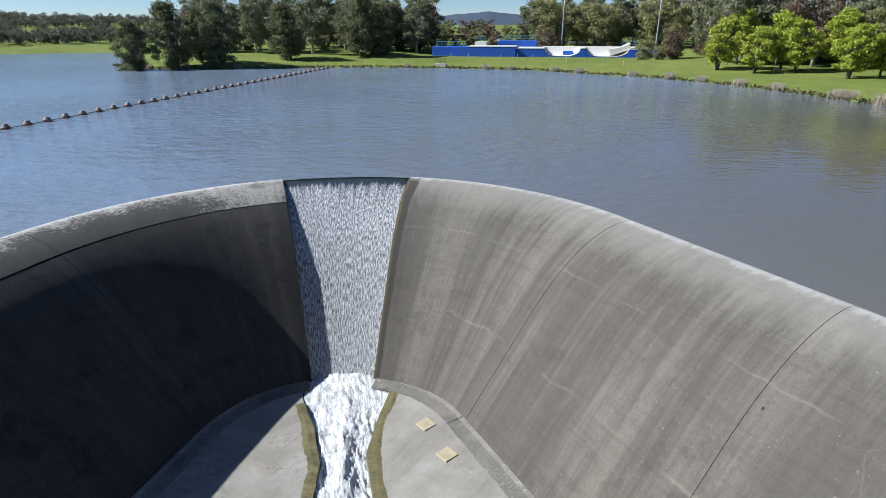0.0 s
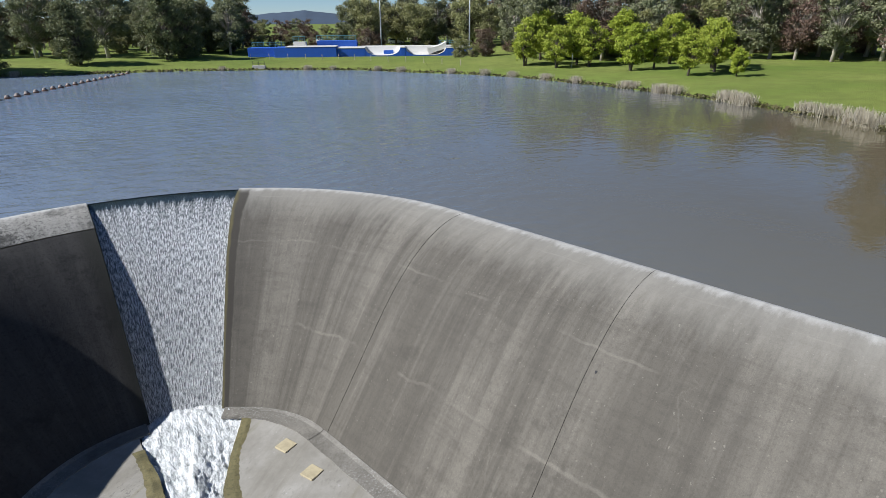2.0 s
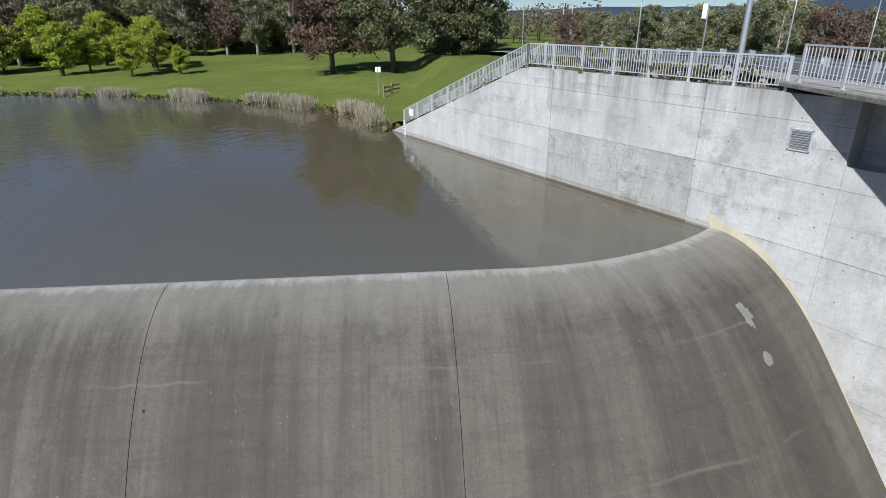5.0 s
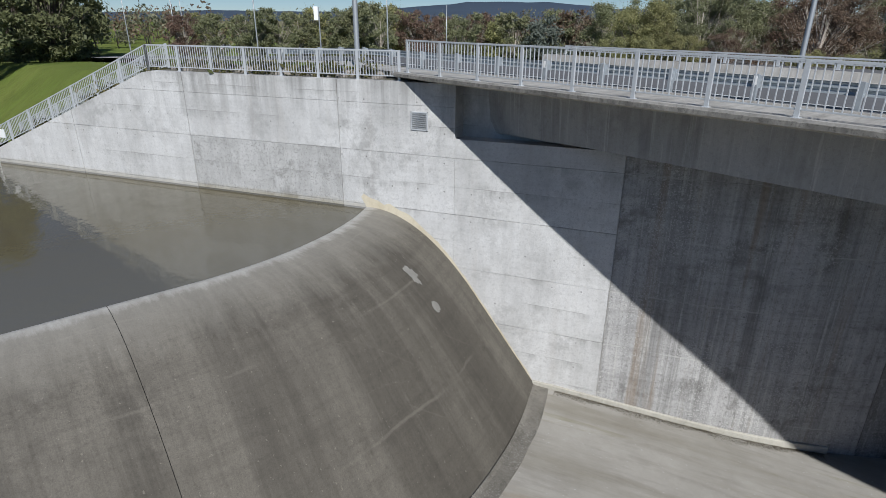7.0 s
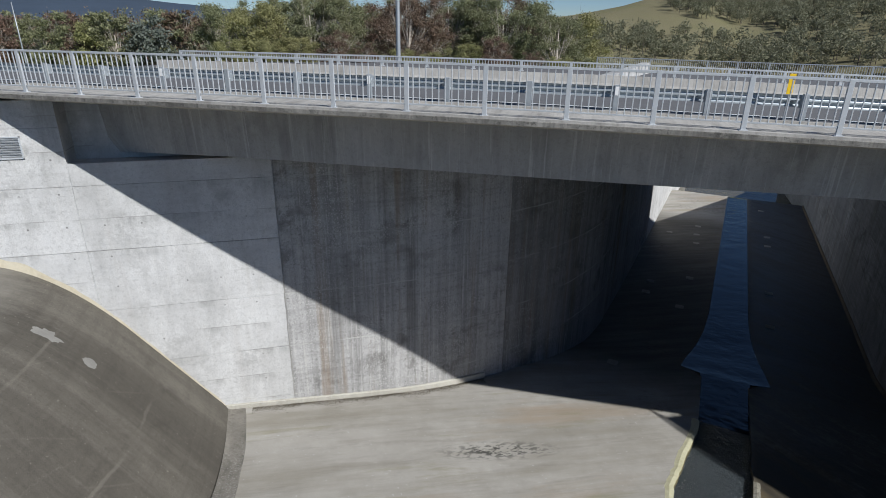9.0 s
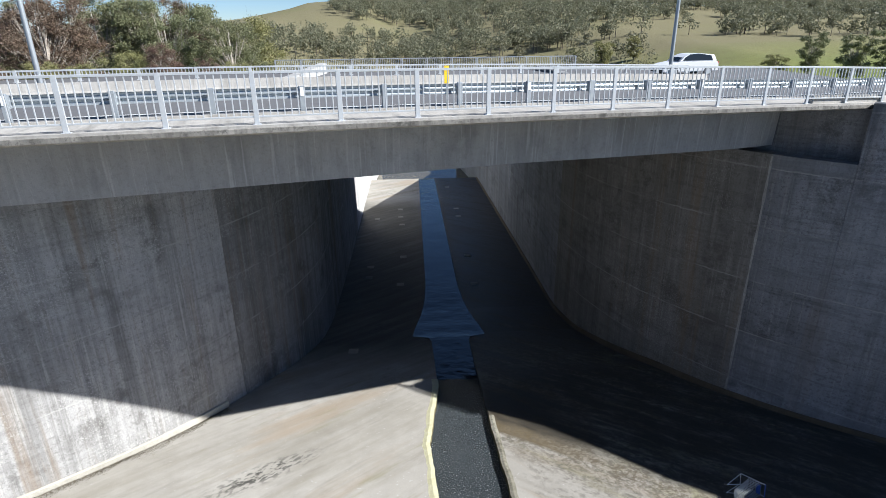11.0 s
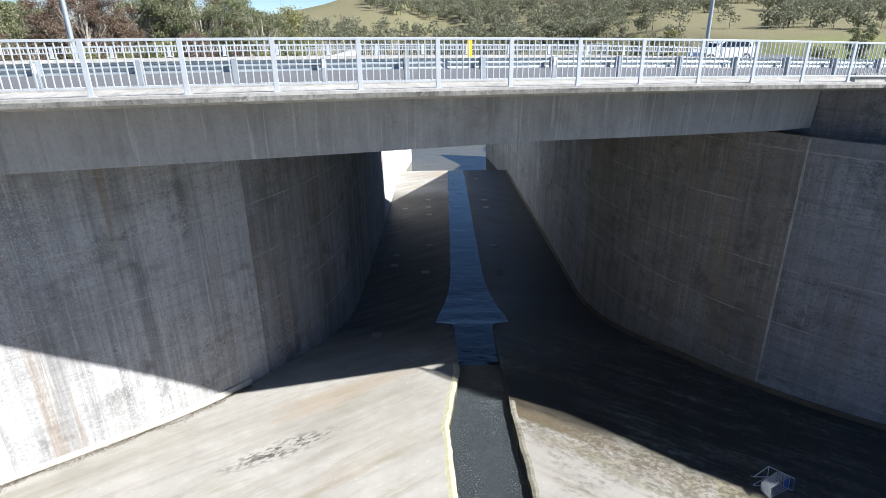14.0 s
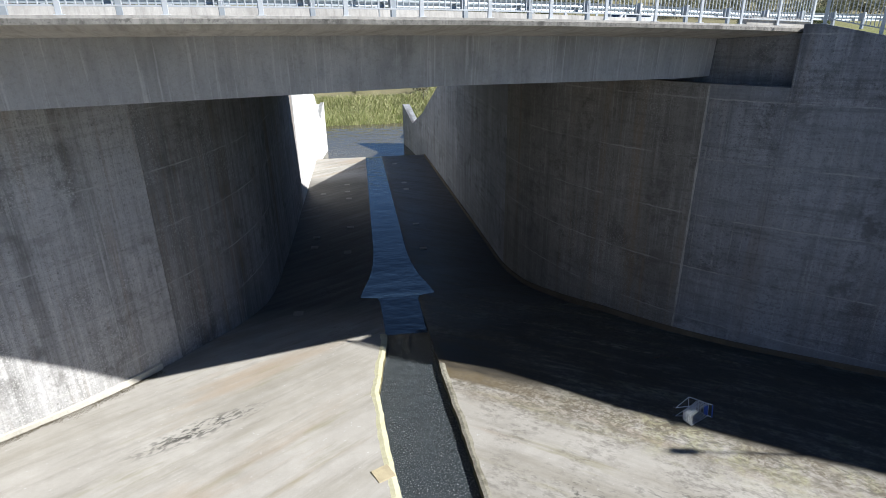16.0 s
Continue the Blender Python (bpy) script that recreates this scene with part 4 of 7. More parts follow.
def joint_strip(side, s, z0, z1, wide, parent):
    """Ragged mortar seal standing a little proud of an upright joint."""
    V, U, Fc = [], [], []
    n = int((z1 - z0) / 0.22)
    for i in range(n + 1):
        z = z0 + (z1 - z0) * i / n
        w = wide * (0.75 + 0.6 * noise.noise((z * 2.3, s, 1)))
        for q, pr in ((-w, -0.03), (-w, 0.018), (w, 0.018), (w, -0.03)):
            x, y = wall_at(side, s + q)
            o = outward(side, s)
            V.append((x - o.x * pr, y - o.y * pr, z))
            U.append((s + q, z))
    for i in range(n):
        for k in range(3):
            Fc.append((i * 4 + k, i * 4 + k + 1, i * 4 + 5 + k, i * 4 + 4 + k))
    mesh_ob("joint_seal", link_mesh("joint_seal", V, Fc, LIMEJ, U), parent, "pale lime-filled upright joint")


joint_strip(-1, BROWN, -7.9, 3.2, 0.055, bpy.data.objects["wall_west"])
joint_strip(-1, wall_s(-1, -7.35, -52.6), -10.4, 2.0, 0.05, bpy.data.objects["wall_west"])
joint_strip(1, STAIN_SHADE + 0.1, -7.6, -1.5, 0.03, bpy.data.objects["wall_east"])

# ---- the bridge ----
def rail_line(k):
    """Foot of railing post k on the bridge's lake-side edge; the line runs on straight past both ends."""
    q = min(max(k, -7.0), 13.0)
    x = 0.00358 * q * q - 1.98157 * q + 9.565
    y = -0.00613 * q * q - 0.49893 * q - 12.401
    z = 5.93 - 0.01637 * q - 0.00262 * q * q if q > -3.1 else 5.956
    if k != q:
        x += (0.00716 * q - 1.98157) * (k - q)
        y += (-0.01226 * q - 0.49893) * (k - q)
        z += -0.042 * (k - q) if k > q else -0.09 * max(0.0, q - k - 4)
    return Vector((x, y, z))


def road_frame(k):
    a, b = rail_line(k - 0.05), rail_line(k + 0.05)
    t = (b - a)
    t.z = 0
    t.normalize()
    return rail_line(k), t, Vector((t.y, -t.x, 0)) if t.x > 0 else Vector((-t.y, t.x, 0))


def road_pt(k, off, dz=0.0):
    p, t, n = road_frame(k)
    if n.y > 0:
        n = -n
    return p + n * off + Vector((0, 0, dz))


def sweep(name, ks, profile, mat, parent, label="", closed=True, smooth=False):
    """A profile of (offset, height) swept along the road."""
    V, U, Fc = [], [], []
    w = len(profile)
    dist = 0.0
    last = None
    for k in ks:
        p = rail_line(k)
        if last is not None:
            dist += (p - last).length
        last = p
        run = 0.0
        for i, (o, z) in enumerate(profile):
            V.append(road_pt(k, o, z))
            if i:
                run += math.hypot(o - profile[i - 1][0], z - profile[i - 1][1])
            U.append((dist, -run))
    m = w if closed else w - 1
    for i in range(len(ks) - 1):
        for j in range(m):
            Fc.append((i * w + j, (i + 1) * w + j, (i + 1) * w + (j + 1) % w, i * w + (j + 1) % w))
    if closed:
        Fc += [tuple(range(w)), tuple(reversed(range((len(ks) - 1) * w, len(ks) * w)))]
    return mesh_ob(name, link_mesh(name, V, Fc, mat, U, smooth), parent, label)


KS = [k * 0.5 for k in range(-15, 28)]
WIDE = 9.6
bridge = root("road_bridge", Matrix.Identity(4), "grey concrete road bridge with a cantilevered walkway edge", "bridge", kind="structure")
sweep("deck_slab", KS, [(-0.16, 0.0), (-0.16, -0.11), (0.4, -0.24), (2.5, -0.42), (2.6, -0.42), (WIDE, -0.45), (WIDE + 0.3, -0.1), (WIDE + 0.3, 0.0)], DECK, bridge, "pale deck slab with a stained edge")
GK = [k * 0.5 for k in range(-12, 25)]


def girder(off):
    V, U, Fc = [], [], []
    n = len(GK)
    for i, k in enumerate(GK):
        base = rail_line(k).z
        bot = 3.78 + float(np.interp(k, [-6, -3.5, 0, 6, 11], [-0.08, 0.04, 0.05, 0.0, -0.30]))
        for o, z in ((off, base - 0.40), (off + 0.10, bot), (off + 0.75, bot), (off + 0.85, base - 0.40)):
            kk = k + (0 if i else (0.28 if z == bot else -0.38))      # raked east end
            p = road_pt(kk, o)
            V.append((p.x, p.y, z))
            U.append((k * 2.03, z - o))
    for i in range(n - 1):
        for j in range(4):
            Fc.append((i * 4 + j, (i + 1) * 4 + j, (i + 1) * 4 + (j + 1) % 4, i * 4 + (j + 1) % 4))
    Fc += [(0, 1, 2, 3), tuple(reversed(range((n - 1) * 4, n * 4)))]
    return mesh_ob("girder", link_mesh("girder", V, Fc, GIRDER, U), bridge)


for off in (2.45, 4.6, 6.6, 8.6):
    girder(off)
RK = [k for k in range(-60, 61)]
road = sweep("road", RK, [(2.36, 0.004), (WIDE - 0.55, 0.004)], ASPHALT, None, closed=False)
tagged(road, "dark grey asphalt road across the bridge", "road", kind="structure")
path = sweep("pavement", RK, [(0.35, 0.004), (2.2, 0.004)], DECK, None, closed=False)
tagged(path, "pale concrete footpath beside the bridge railing", "pavement", kind="structure")
sweep("edge_kerb", KS, [(-0.12, -0.002), (-0.12, 0.07), (0.32, 0.07), (0.34, -0.002)], DECK, bridge, "stained concrete edge kerb")
sweep("slab_edge", KS, [(-0.166, -0.115), (-0.166, 0.0), (-0.15, 0.012), (-0.15, -0.115)], DECKE, bridge, "lichen-blackened edge of the deck slab")
# added upstand that blocks a sliver of sun on the apron
sweep("sun_stop_kerb", [11.2, 11.6, 12.0, 12.5, 13.0], [(0.05, 0.06), (0.05, 0.34), (0.3, 0.34), (0.32, 0.06)], DECK, bridge, "raised kerb added at the bridge end to stop stray sun")
sweep("road_kerb", KS, [(2.2, -0.002), (2.2, 0.06), (2.33, 0.06), (2.36, -0.002)], DECK, bridge)
sweep("far_barrier", KS, [(WIDE - 0.5, -0.002), (WIDE - 0.38, 0.2), (WIDE - 0.3, 0.48), (WIDE - 0.02, 0.48), (WIDE, -0.002)], DECK, bridge, "stained concrete traffic barrier")
for o, wd in ((3.3, 0.12), (8.6, 0.12)):
    ln = sweep("road_line", RK, [(o, 0.009), (o + wd, 0.009)], WHITE, None, closed=False)
    tagged(ln, "thin white painted line on the asphalt", "road marking", kind="structure")


def cuboid_mesh(name, x, y, z, mat, bevel=0.004):
    bm = bmesh.new()
    box_bm(bm, -x / 2, x / 2, -y / 2, y / 2, 0, z, bevel)
    me = bpy.data.meshes.new(name)
    bm.to_mesh(me)
    bm.free()
    me.materials.append(mat)
    return me


HT = 1.25
POST = cuboid_mesh("post", 0.12, 0.06, HT, STEEL, 0.006)
BAR = cuboid_mesh("baluster", 0.029, 0.029, 1.0, STEEL, 0.004)
CAPR = cuboid_mesh("rail", 1.0, 0.05, 0.06, STEEL, 0.004)
LOWR = cuboid_mesh("rail", 1.0, 0.035, 0.04, STEEL, 0.003)
PLATE = cuboid_mesh("base_plate", 0.2, 0.16, 0.016, STEEL, 0.003)


def rail_panel(a, b, name, label, group, height=HT, bars=11, last=False):
    a, b = Vector(a), Vector(b)
    flat = Vector((b.x - a.x, b.y - a.y, 0))
    L, dz = flat.length, b.z - a.z
    yaw = math.atan2(flat.y, flat.x)
    base = root(name, pose(a.x, a.y, a.z, 0, 0, math.degrees(yaw)), label, "railing", group)
    k = height / HT
    for x in ((0, L) if last else (0,)):
        mesh_ob("post", POST, base, m=Matrix.Translation((x, 0, dz * x / L)) @ Matrix.Diagonal((1, 1, k, 1)))
        mesh_ob("base_plate", PLATE, base, m=Matrix.Translation((x, 0, dz * x / L)))
    slope = Matrix(((1, 0, 0, 0), (0, 1, 0, 0), (dz / L, 0, 1, 0), (0, 0, 0, 1)))
    for me, z in ((CAPR, height - 0.06), (LOWR, 0.17)):
        ob = mesh_ob("rail", bpy.data.meshes.new("rail"), base)
        bm = bmesh.new()
        bm.from_mesh(me)
        bmesh.ops.transform(bm, matrix=slope @ Matrix.Translation((L / 2, 0, z)) @ Matrix.Diagonal((L, 1, 1, 1)), verts=bm.verts)
        bm.to_mesh(ob.data)
        bm.free()
        ob.data.materials.append(STEEL)
    for i in range(bars):
        x = L * (i + 1) / (bars + 1)
        mesh_ob("baluster", BAR, base, m=Matrix.Translation((x, 0, 0.19 + dz * x / L)) @ Matrix.Diagonal((1, 1, height - 0.24, 1)))
    return base


RAIL = "galvanised steel railing panel with upright bars"
for k in range(-7, 13):
    rail_panel(rail_line(k) + Vector((0, 0, 0.07)), rail_line(k + 1) + Vector((0, 0, 0.07)), "bridge_railing", RAIL + " on the bridge edge", "bridge railing", last=(k == 12))


def wall_fence(side, s0, s1, n, name, label, group, inset=0.22, lift=0.0):
    for i in range(n):
        p = []
        for s in (s0 + (s1 - s0) * i / n, s0 + (s1 - s0) * (i + 1) / n):
            x, y = wall_at(side, s)
            o = outward(side, s)
            p.append((x + o.x * inset, y + o.y * inset, wall_top(side, min(s, SHELF[side] - 0.05)) + lift))
        rail_panel(p[0], p[1], name, label, group, height=1.2, bars=13, last=(i == n - 1))


wall_fence(1, EDGE[1] - 0.1, KINK[1], 7, "wall_railing", RAIL + " along the wall top", "wall top railing")
wall_fence(1, KINK[1], 1.6, 7, "sloping_railing", "steel railing panel stepping down the sloping wing wall", "sloping railing")
wall_fence(1, KINK[1], 2.4, 7, "outer_railing", "dull steel railing panel behind the sloping wall railing", "outer sloping railing", inset=1.5)
wall_fence(-1, KINK[-1], KINK[-1] - 3.4, 2, "wall_railing", RAIL + " along the wall top", "wall top railing")
# far side of the bridge: low fence, and a taller stretch over the middle
for k in range(-7, 13):
    rail_panel(road_pt(k, WIDE + 0.12, 0.5), road_pt(k + 1, WIDE + 0.12, 0.5), "far_railing",
               "low steel fence panel behind the traffic barrier", "far railing", height=0.42, bars=15, last=(k == 12))

# second carriageway, and the fence over the chute on its downstream side
Fc, V2, U2 = [], [], []
for i, k in enumerate((-14, -7, 0, 7, 14, 21)):
    p, q = road_pt(k, WIDE + 1.0, -0.3), None
    for x, y, z in ((p.x, p.y, p.z), (p.x, -49.4, 4.75), (p.x, -49.4, 3.1), (p.x, p.y, p.z - 1.5)):
        V2.append((x, y, z))
        U2.append((x, y))
for i in range(5):
    for j in range(4):
        Fc.append((i * 4 + j, i * 4 + (j + 1) % 4, i * 4 + 4 + (j + 1) % 4, i * 4 + 4 + j))
mesh_ob("second_deck", link_mesh("second_deck", V2, Fc, ASPHALT, U2), bridge, "second carriageway deck")
for i in range(12):
    x = 12.8 - 2.06 * i
    rail_panel((x, -48.3, 4.8), (x - 2.06, -48.3, 4.8), "chute_fence", "pale steel fence panel over the chute outlet", "chute fence", height=1.05, bars=13, last=(i == 11))

# guard rail between path and road
GPOST = cuboid_mesh("post", 0.15, 0.11, 0.74, GUARDP, 0.008)
GBLOCK = cuboid_mesh("block", 0.15, 0.16, 0.34, GUARDP, 0.008)


def wbeam(L):
    prof = [(0.0, 0.0), (-0.055, 0.03), (-0.08, 0.075), (-0.055, 0.12), (-0.01, 0.155), (-0.055, 0.19), (-0.08, 0.235), (-0.055, 0.28), (0.0, 0.31)]
    V, Fc = [], []
    for x in (0, L):
        for s in (0, 0.006):
            V += [(x, -y + 0.08 + s, z) for y, z in prof]
    w = len(prof)
    for j in range(w - 1):
        Fc += [(j, 2 * w + j, 2 * w + j + 1, j + 1), (w + j + 1, 3 * w + j + 1, 3 * w + j, w + j)]
    return link_mesh("beam", V, Fc, BEAM)


YELLOW = plain("yellow plate", (0.85, 0.55, 0.02), 0.4, 0, 0.1)
step = 2.44 / 2.03
gi = 0
for i in range(-14, 16):
    k = i * step + 0.25
    a, b = road_pt(k, 2.52, 0.0), road_pt(k + step, 2.52, 0.0)
    L, yaw = (b - a).length, math.degrees(math.atan2(b.y - a.y, b.x - a.x))
    g = root("guard_rail", pose(*a, 0, 0, yaw), "galvanised crash barrier section with a thick post beside the road", "guard rail", "guard rails")
    mesh_ob("post", GPOST, g)
    mesh_ob("block", GBLOCK, g, m=Matrix.Translation((0, 0.13, 0.36)))
    tilt = Matrix.Rotation(-math.asin((b.z - a.z) / L), 4, "Y")
    mesh_ob("beam", wbeam(L), g, m=Matrix.Translation((0, 0.20, 0.37)) @ tilt)
    if i % 3 == 2:
        bm = bmesh.new()
        box_bm(bm, -0.05, 0.05, -0.065, -0.058, 0.46, 0.70, 0.002)
        part("reflector", bm, WHITE, g, "small white reflector plate")

# ---- ground ----
SHORE = [(45.2, 10.0), (52, 14.4), (57.3, 24), (60.5, 39), (61.3, 54), (60, 70), (57, 80), (52, 87), (46, 98.5), (33, 108), (17, 116), (-3.5, 119), (-19, 122.5),
         (-27, 126), (-31, 134), (-30, 150), (-34, 176), (-50, 201), (-80, 199), (-140, 190), (-230, 120), (-200, 40), (-90, 14), (-46.0, 7.0)]
SH = np.array(SHORE)


def inside_poly(P, poly):
    x, y = P[:, 0], P[:, 1]
    r = np.zeros(len(P), bool)
    for (x0, y0), (x1, y1) in zip(poly, np.roll(poly, -1, 0)):
        c = ((y0 > y) != (y1 > y))
        with np.errstate(divide="ignore", invalid="ignore"):
            r ^= c & (x < (x1 - x0) * (y - y0) / (y1 - y0 + 1e-12) + x0)
    return r


def dist_line(P, pts, closed=False):
    d = np.full(len(P), 1e9)
    pts = np.asarray(pts, float)
    n = len(pts) if closed else len(pts) - 1
    for i in range(n):
        a, b = pts[i], pts[(i + 1) % len(pts)]
        ab = b - a
        t = np.clip(((P - a) @ ab) / (ab @ ab), 0, 1)
        d = np.minimum(d, np.hypot(*(P - a - t[:, None] * ab).T))
    return d


east_plan = WP[1][1]
west_plan = WP[-1][1]
PIT = np.concatenate([[(45.2, 60.0)], east_plan, west_plan[::-1], [(-44.6, 60.0)]])
LAKE_POLY = np.concatenate([SH, [(-44.6, 6.4), (-13, -20), (13, -19), (45.2, 10.0)]])


RIDGE_AZ = np.radians([-180, -160, -150, -135, -126, -119, -110, -103, -98, -92, -86, -82, -79, -75, -71, -60])
RIDGE_EL = np.radians([0.2, 0.2, 0.3, 0.45, 0.55, 0.9, 1.5, 1.9, 2.8, 3.3, 3.0, 2.15, 1.3, 0.55, 0.1, -0.8])


def hills(x, y):
    """The grassy hill downstream, by bearing and distance, and the rise across the lake."""
    r, a = np.hypot(x - 1.9, y), np.arctan2(y, x - 1.9)
    top = 8 + 430 * np.tan(np.interp(a, RIDGE_AZ, RIDGE_EL, left=0.0, right=-0.02))
    t = np.clip((r - 150) / 280, 0, 1)
    h = np.maximum(top, 0) * (0.35 * t + 0.65 * t * t * (3 - 2 * t))
    h = np.where((y < 0) & (a < radians(-60)), h * np.clip(1.35 - r / 1200, 0.3, 1), 0)
    h = h + 8.5 * np.exp(-(((x + 160) / 150) ** 2 + ((y - 430) / 100) ** 2))
    return h


def ground_height(P):
    x, y = P[:, 0], P[:, 1]
    d = dist_line(P, SHORE)
    lake = inside_poly(P, LAKE_POLY)
    bank = 0.35 * np.clip(d / 0.9, 0, 1) + 0.9 * np.clip(d / 14, 0, 1) + 1.3 * np.clip((d - 14) / 60, 0, 1)
    lump = np.array([noise.noise((a * 0.06, b * 0.06, 3)) for a, b in P]) * 0.35 * np.clip(d / 8, 0, 1)
    h = np.where(lake, -0.25 * np.clip(d, 0, 10), bank + lump)
    h = np.where(lake, h, h + hills(x, y))
    # road embankment
    line = [rail_line(k).xy for k in range(-60, 61, 4)]
    L = np.array([(p.x, p.y) for p in line])
    dr = dist_line(P, L)
    s = np.clip((x - 9.565) / -1.98, -60, 60)
    ry = -12.401 - 0.499 * s - 0.006 * np.clip(s, -7, 13) ** 2
    off = ry - y                                      # positive downstream
    zr = 5.9 - np.clip(s, 0, 13) * 0.045 - np.clip(s - 13, 0, 60) * 0.042 - np.clip(-s - 11, 0, 60) * 0.09
    north = zr - 0.35 - np.clip(-off - 6.5, 0, 99) * np.where(x > 0, 0.78, 0.6)
    south = zr - 0.55 - np.clip(off - 9.0, 0, 23) * 0.06 - np.clip(off - 32.0, 0, 99) * 0.16
    emb = np.where(off < 3, north, south)
    h = np.where(~lake & (off <= 32), np.maximum(h, emb), h)
    low = np.maximum(south, np.where(y > -90, np.interp(np.abs(x), [0, 20, 70], [-9.5, -5.0, -0.5]), np.interp(np.abs(x), [0, 9, 24, 70], [-12.4, -12.0, -9.0, -0.5]) + np.clip((-96 - y) * 0.1, 0, 4)) + hills(x, y))
    outlet = np.interp(-y, [48, 60, 77, 92, 110], [4.2, -0.2, -6.0, -9.5, -11.5]) + 0.30 * np.clip(np.abs(x) - 11, 0, 60)
    low = np.where((y < -49.5) & (np.abs(x) < 42) & (y > -150), np.minimum(low, np.maximum(outlet, -13.5)), low)
    h = np.where(off > 32, low, h)
    creek = (np.abs(x) < 8.6) & (y < -79) & (y > -150)
    h = np.where(creek, np.minimum(h, np.interp(-y, [79, 106, 113, 135, 150], [-14.8, -14.4, -12.9, -10.6, -8.0])), h)
    # level ground round the skate park
    pu, pv = (x - 57) * 0.895 - (y - 121.5) * 0.446, (x - 57) * 0.446 + (y - 121.5) * 0.895
    k = np.clip(1 - np.maximum(np.abs(pu) - 27, 0) / 8, 0, 1) * np.clip(1 - np.maximum(np.abs(pv - 3) - 12, 0) / 6, 0, 1)
    return h * (1 - k) + np.minimum(h, 1.0) * k


rings = np.concatenate([np.arange(8, 150, 1.25), np.geomspace(150, 4600, 60)])
NA = 420
ang = np.arange(NA) * 2 * math.pi / NA
GP = np.stack([np.outer(rings, np.cos(ang)).ravel(), np.outer(rings, np.sin(ang)).ravel()], -1)
GH = ground_height(GP)
near_pit = inside_poly(GP, PIT) | (dist_line(GP, east_plan) < 1.6) | (dist_line(GP, west_plan) < 1.6)
near_pit &= ~(GP[:, 1] > 34)
Fg = []
NR = len(rings)
bad = near_pit.reshape(NR, NA)
for i in range(NR - 1):
    for j in range(NA):
        j2 = (j + 1) % NA
        if bad[i, j] or bad[i + 1, j] or bad[i, j2] or bad[i + 1, j2]:
            continue
        Fg.append((i * NA + j, (i + 1) * NA + j, (i + 1) * NA + j2, i * NA + j2))


def grass_material():
    m, n, l, p = material("park grass")
    g = n.new("ShaderNodeNewGeometry").outputs["Position"]
    a, _ = add_noise(n, l, g, 0.05, 6, 0.65, lo=0.36, hi=0.64)
    b, _ = add_noise(n, l, g, 0.4, 9, 0.74, lo=0.38, hi=0.66)
    d, raw = add_noise(n, l, g, 5.0, 7, 0.74, lo=0.3, hi=0.7)
    c = mix(n, l, a, (0.115, 0.178, 0.028), (0.21, 0.24, 0.058))
    c = mix(n, l, scaled(n, l, b, 0.75), c, (0.07, 0.10, 0.02))
    c = mix(n, l, scaled(n, l, d, 0.25), c, (0.26, 0.25, 0.09))
    sep = n.new("ShaderNodeSeparateXYZ")
    l.new(g, sep.inputs[0])
    dry, _ = add_noise(n, l, g, 0.018, 6, 0.65, lo=-0.5, hi=0.5, shift=5)
    c = mix(n, l, scaled(n, l, times(n, l, dry, ramp(n, l, sep.outputs[1], -90, -150)), 0.97), c, (0.19, 0.17, 0.10))
    l.new(c, p.inputs["Base Color"])
    p.inputs["Roughness"].default_value, p.inputs["Specular IOR Level"].default_value = 0.9, 0.1
    bump(n, l, raw, 0.8, 0.15, p)
    return m


GRASS = grass_material()
ground = mesh_ob("ground", link_mesh("ground", [(x, y, z) for (x, y), z in zip(GP, GH)], Fg, GRASS, None, True))
tagged(ground, "green park grass and hillside ground", "ground", kind="structure")

# verge behind each wing wall
RUBBLE = plain("verge soil and stones", (0.22, 0.20, 0.15), 0.95, 0, 0.7, 3.0, 1.0)
for side in (1, -1):
    V, Fc = [], []
    ss = np.arange(0.4, EDGE[side], 0.7)
    for s in ss:
        x, y = wall_at(side, s)
        o = outward(side, s)
        top = wall_top(side, s)
        for q, dz in ((0.42, -0.03), (1.5, -0.04), (3.2, -0.1), (5.0, -0.9)):
            V.append((x + o.x * q, y + o.y * q, top + dz + 0.08 * noise.noise((s, q, side))))
    for i in range(len(ss) - 1):
        for j in range(3):
            Fc.append((i * 4 + j, i * 4 + j + 1, i * 4 + 5 + j, i * 4 + 4 + j))
    v = mesh_ob("verge", link_mesh("verge", V, Fc, RUBBLE))
    tagged(v, "stony planted verge behind the wall railing", "verge", kind="structure")

# ---- lake surface ----
V = [(x, y, 0.0) for x, y in zip(CX[::8], CY[::8])]
V = [(v[0] - nx * 0.02, v[1] - ny * 0.02, 0.0) for v, nx, ny in zip(V, CNX[::8], CNY[::8])]
V += [(48, 7.6, 0), (75, 9, 0), (75, 215, 0), (-260, 215, 0), (-260, 0, 0), (-48, 2, 0)]
bm = bmesh.new()
f = bm.faces.new([bm.verts.new(v) for v in V])
bm.normal_update()
if f.normal.z < 0:
    f.normal_flip()
bmesh.ops.triangulate(bm, faces=[f])
me = bpy.data.meshes.new("lake")
bm.to_mesh(me)
bm.free()
me.materials.append(LAKE)
tagged(mesh_ob("water", me), "brown rippled lake water reflecting the sky", "water", kind="structure")
V = [(-12, -78.0, -13.0), (12, -78.0, -13.0), (12, -118, -13.0), (-12, -118, -13.0)]
tagged(mesh_ob("water", link_mesh("pool", V, [(3, 2, 1, 0)], POOL)), "still pool below the spillway chute", "water", kind="structure")

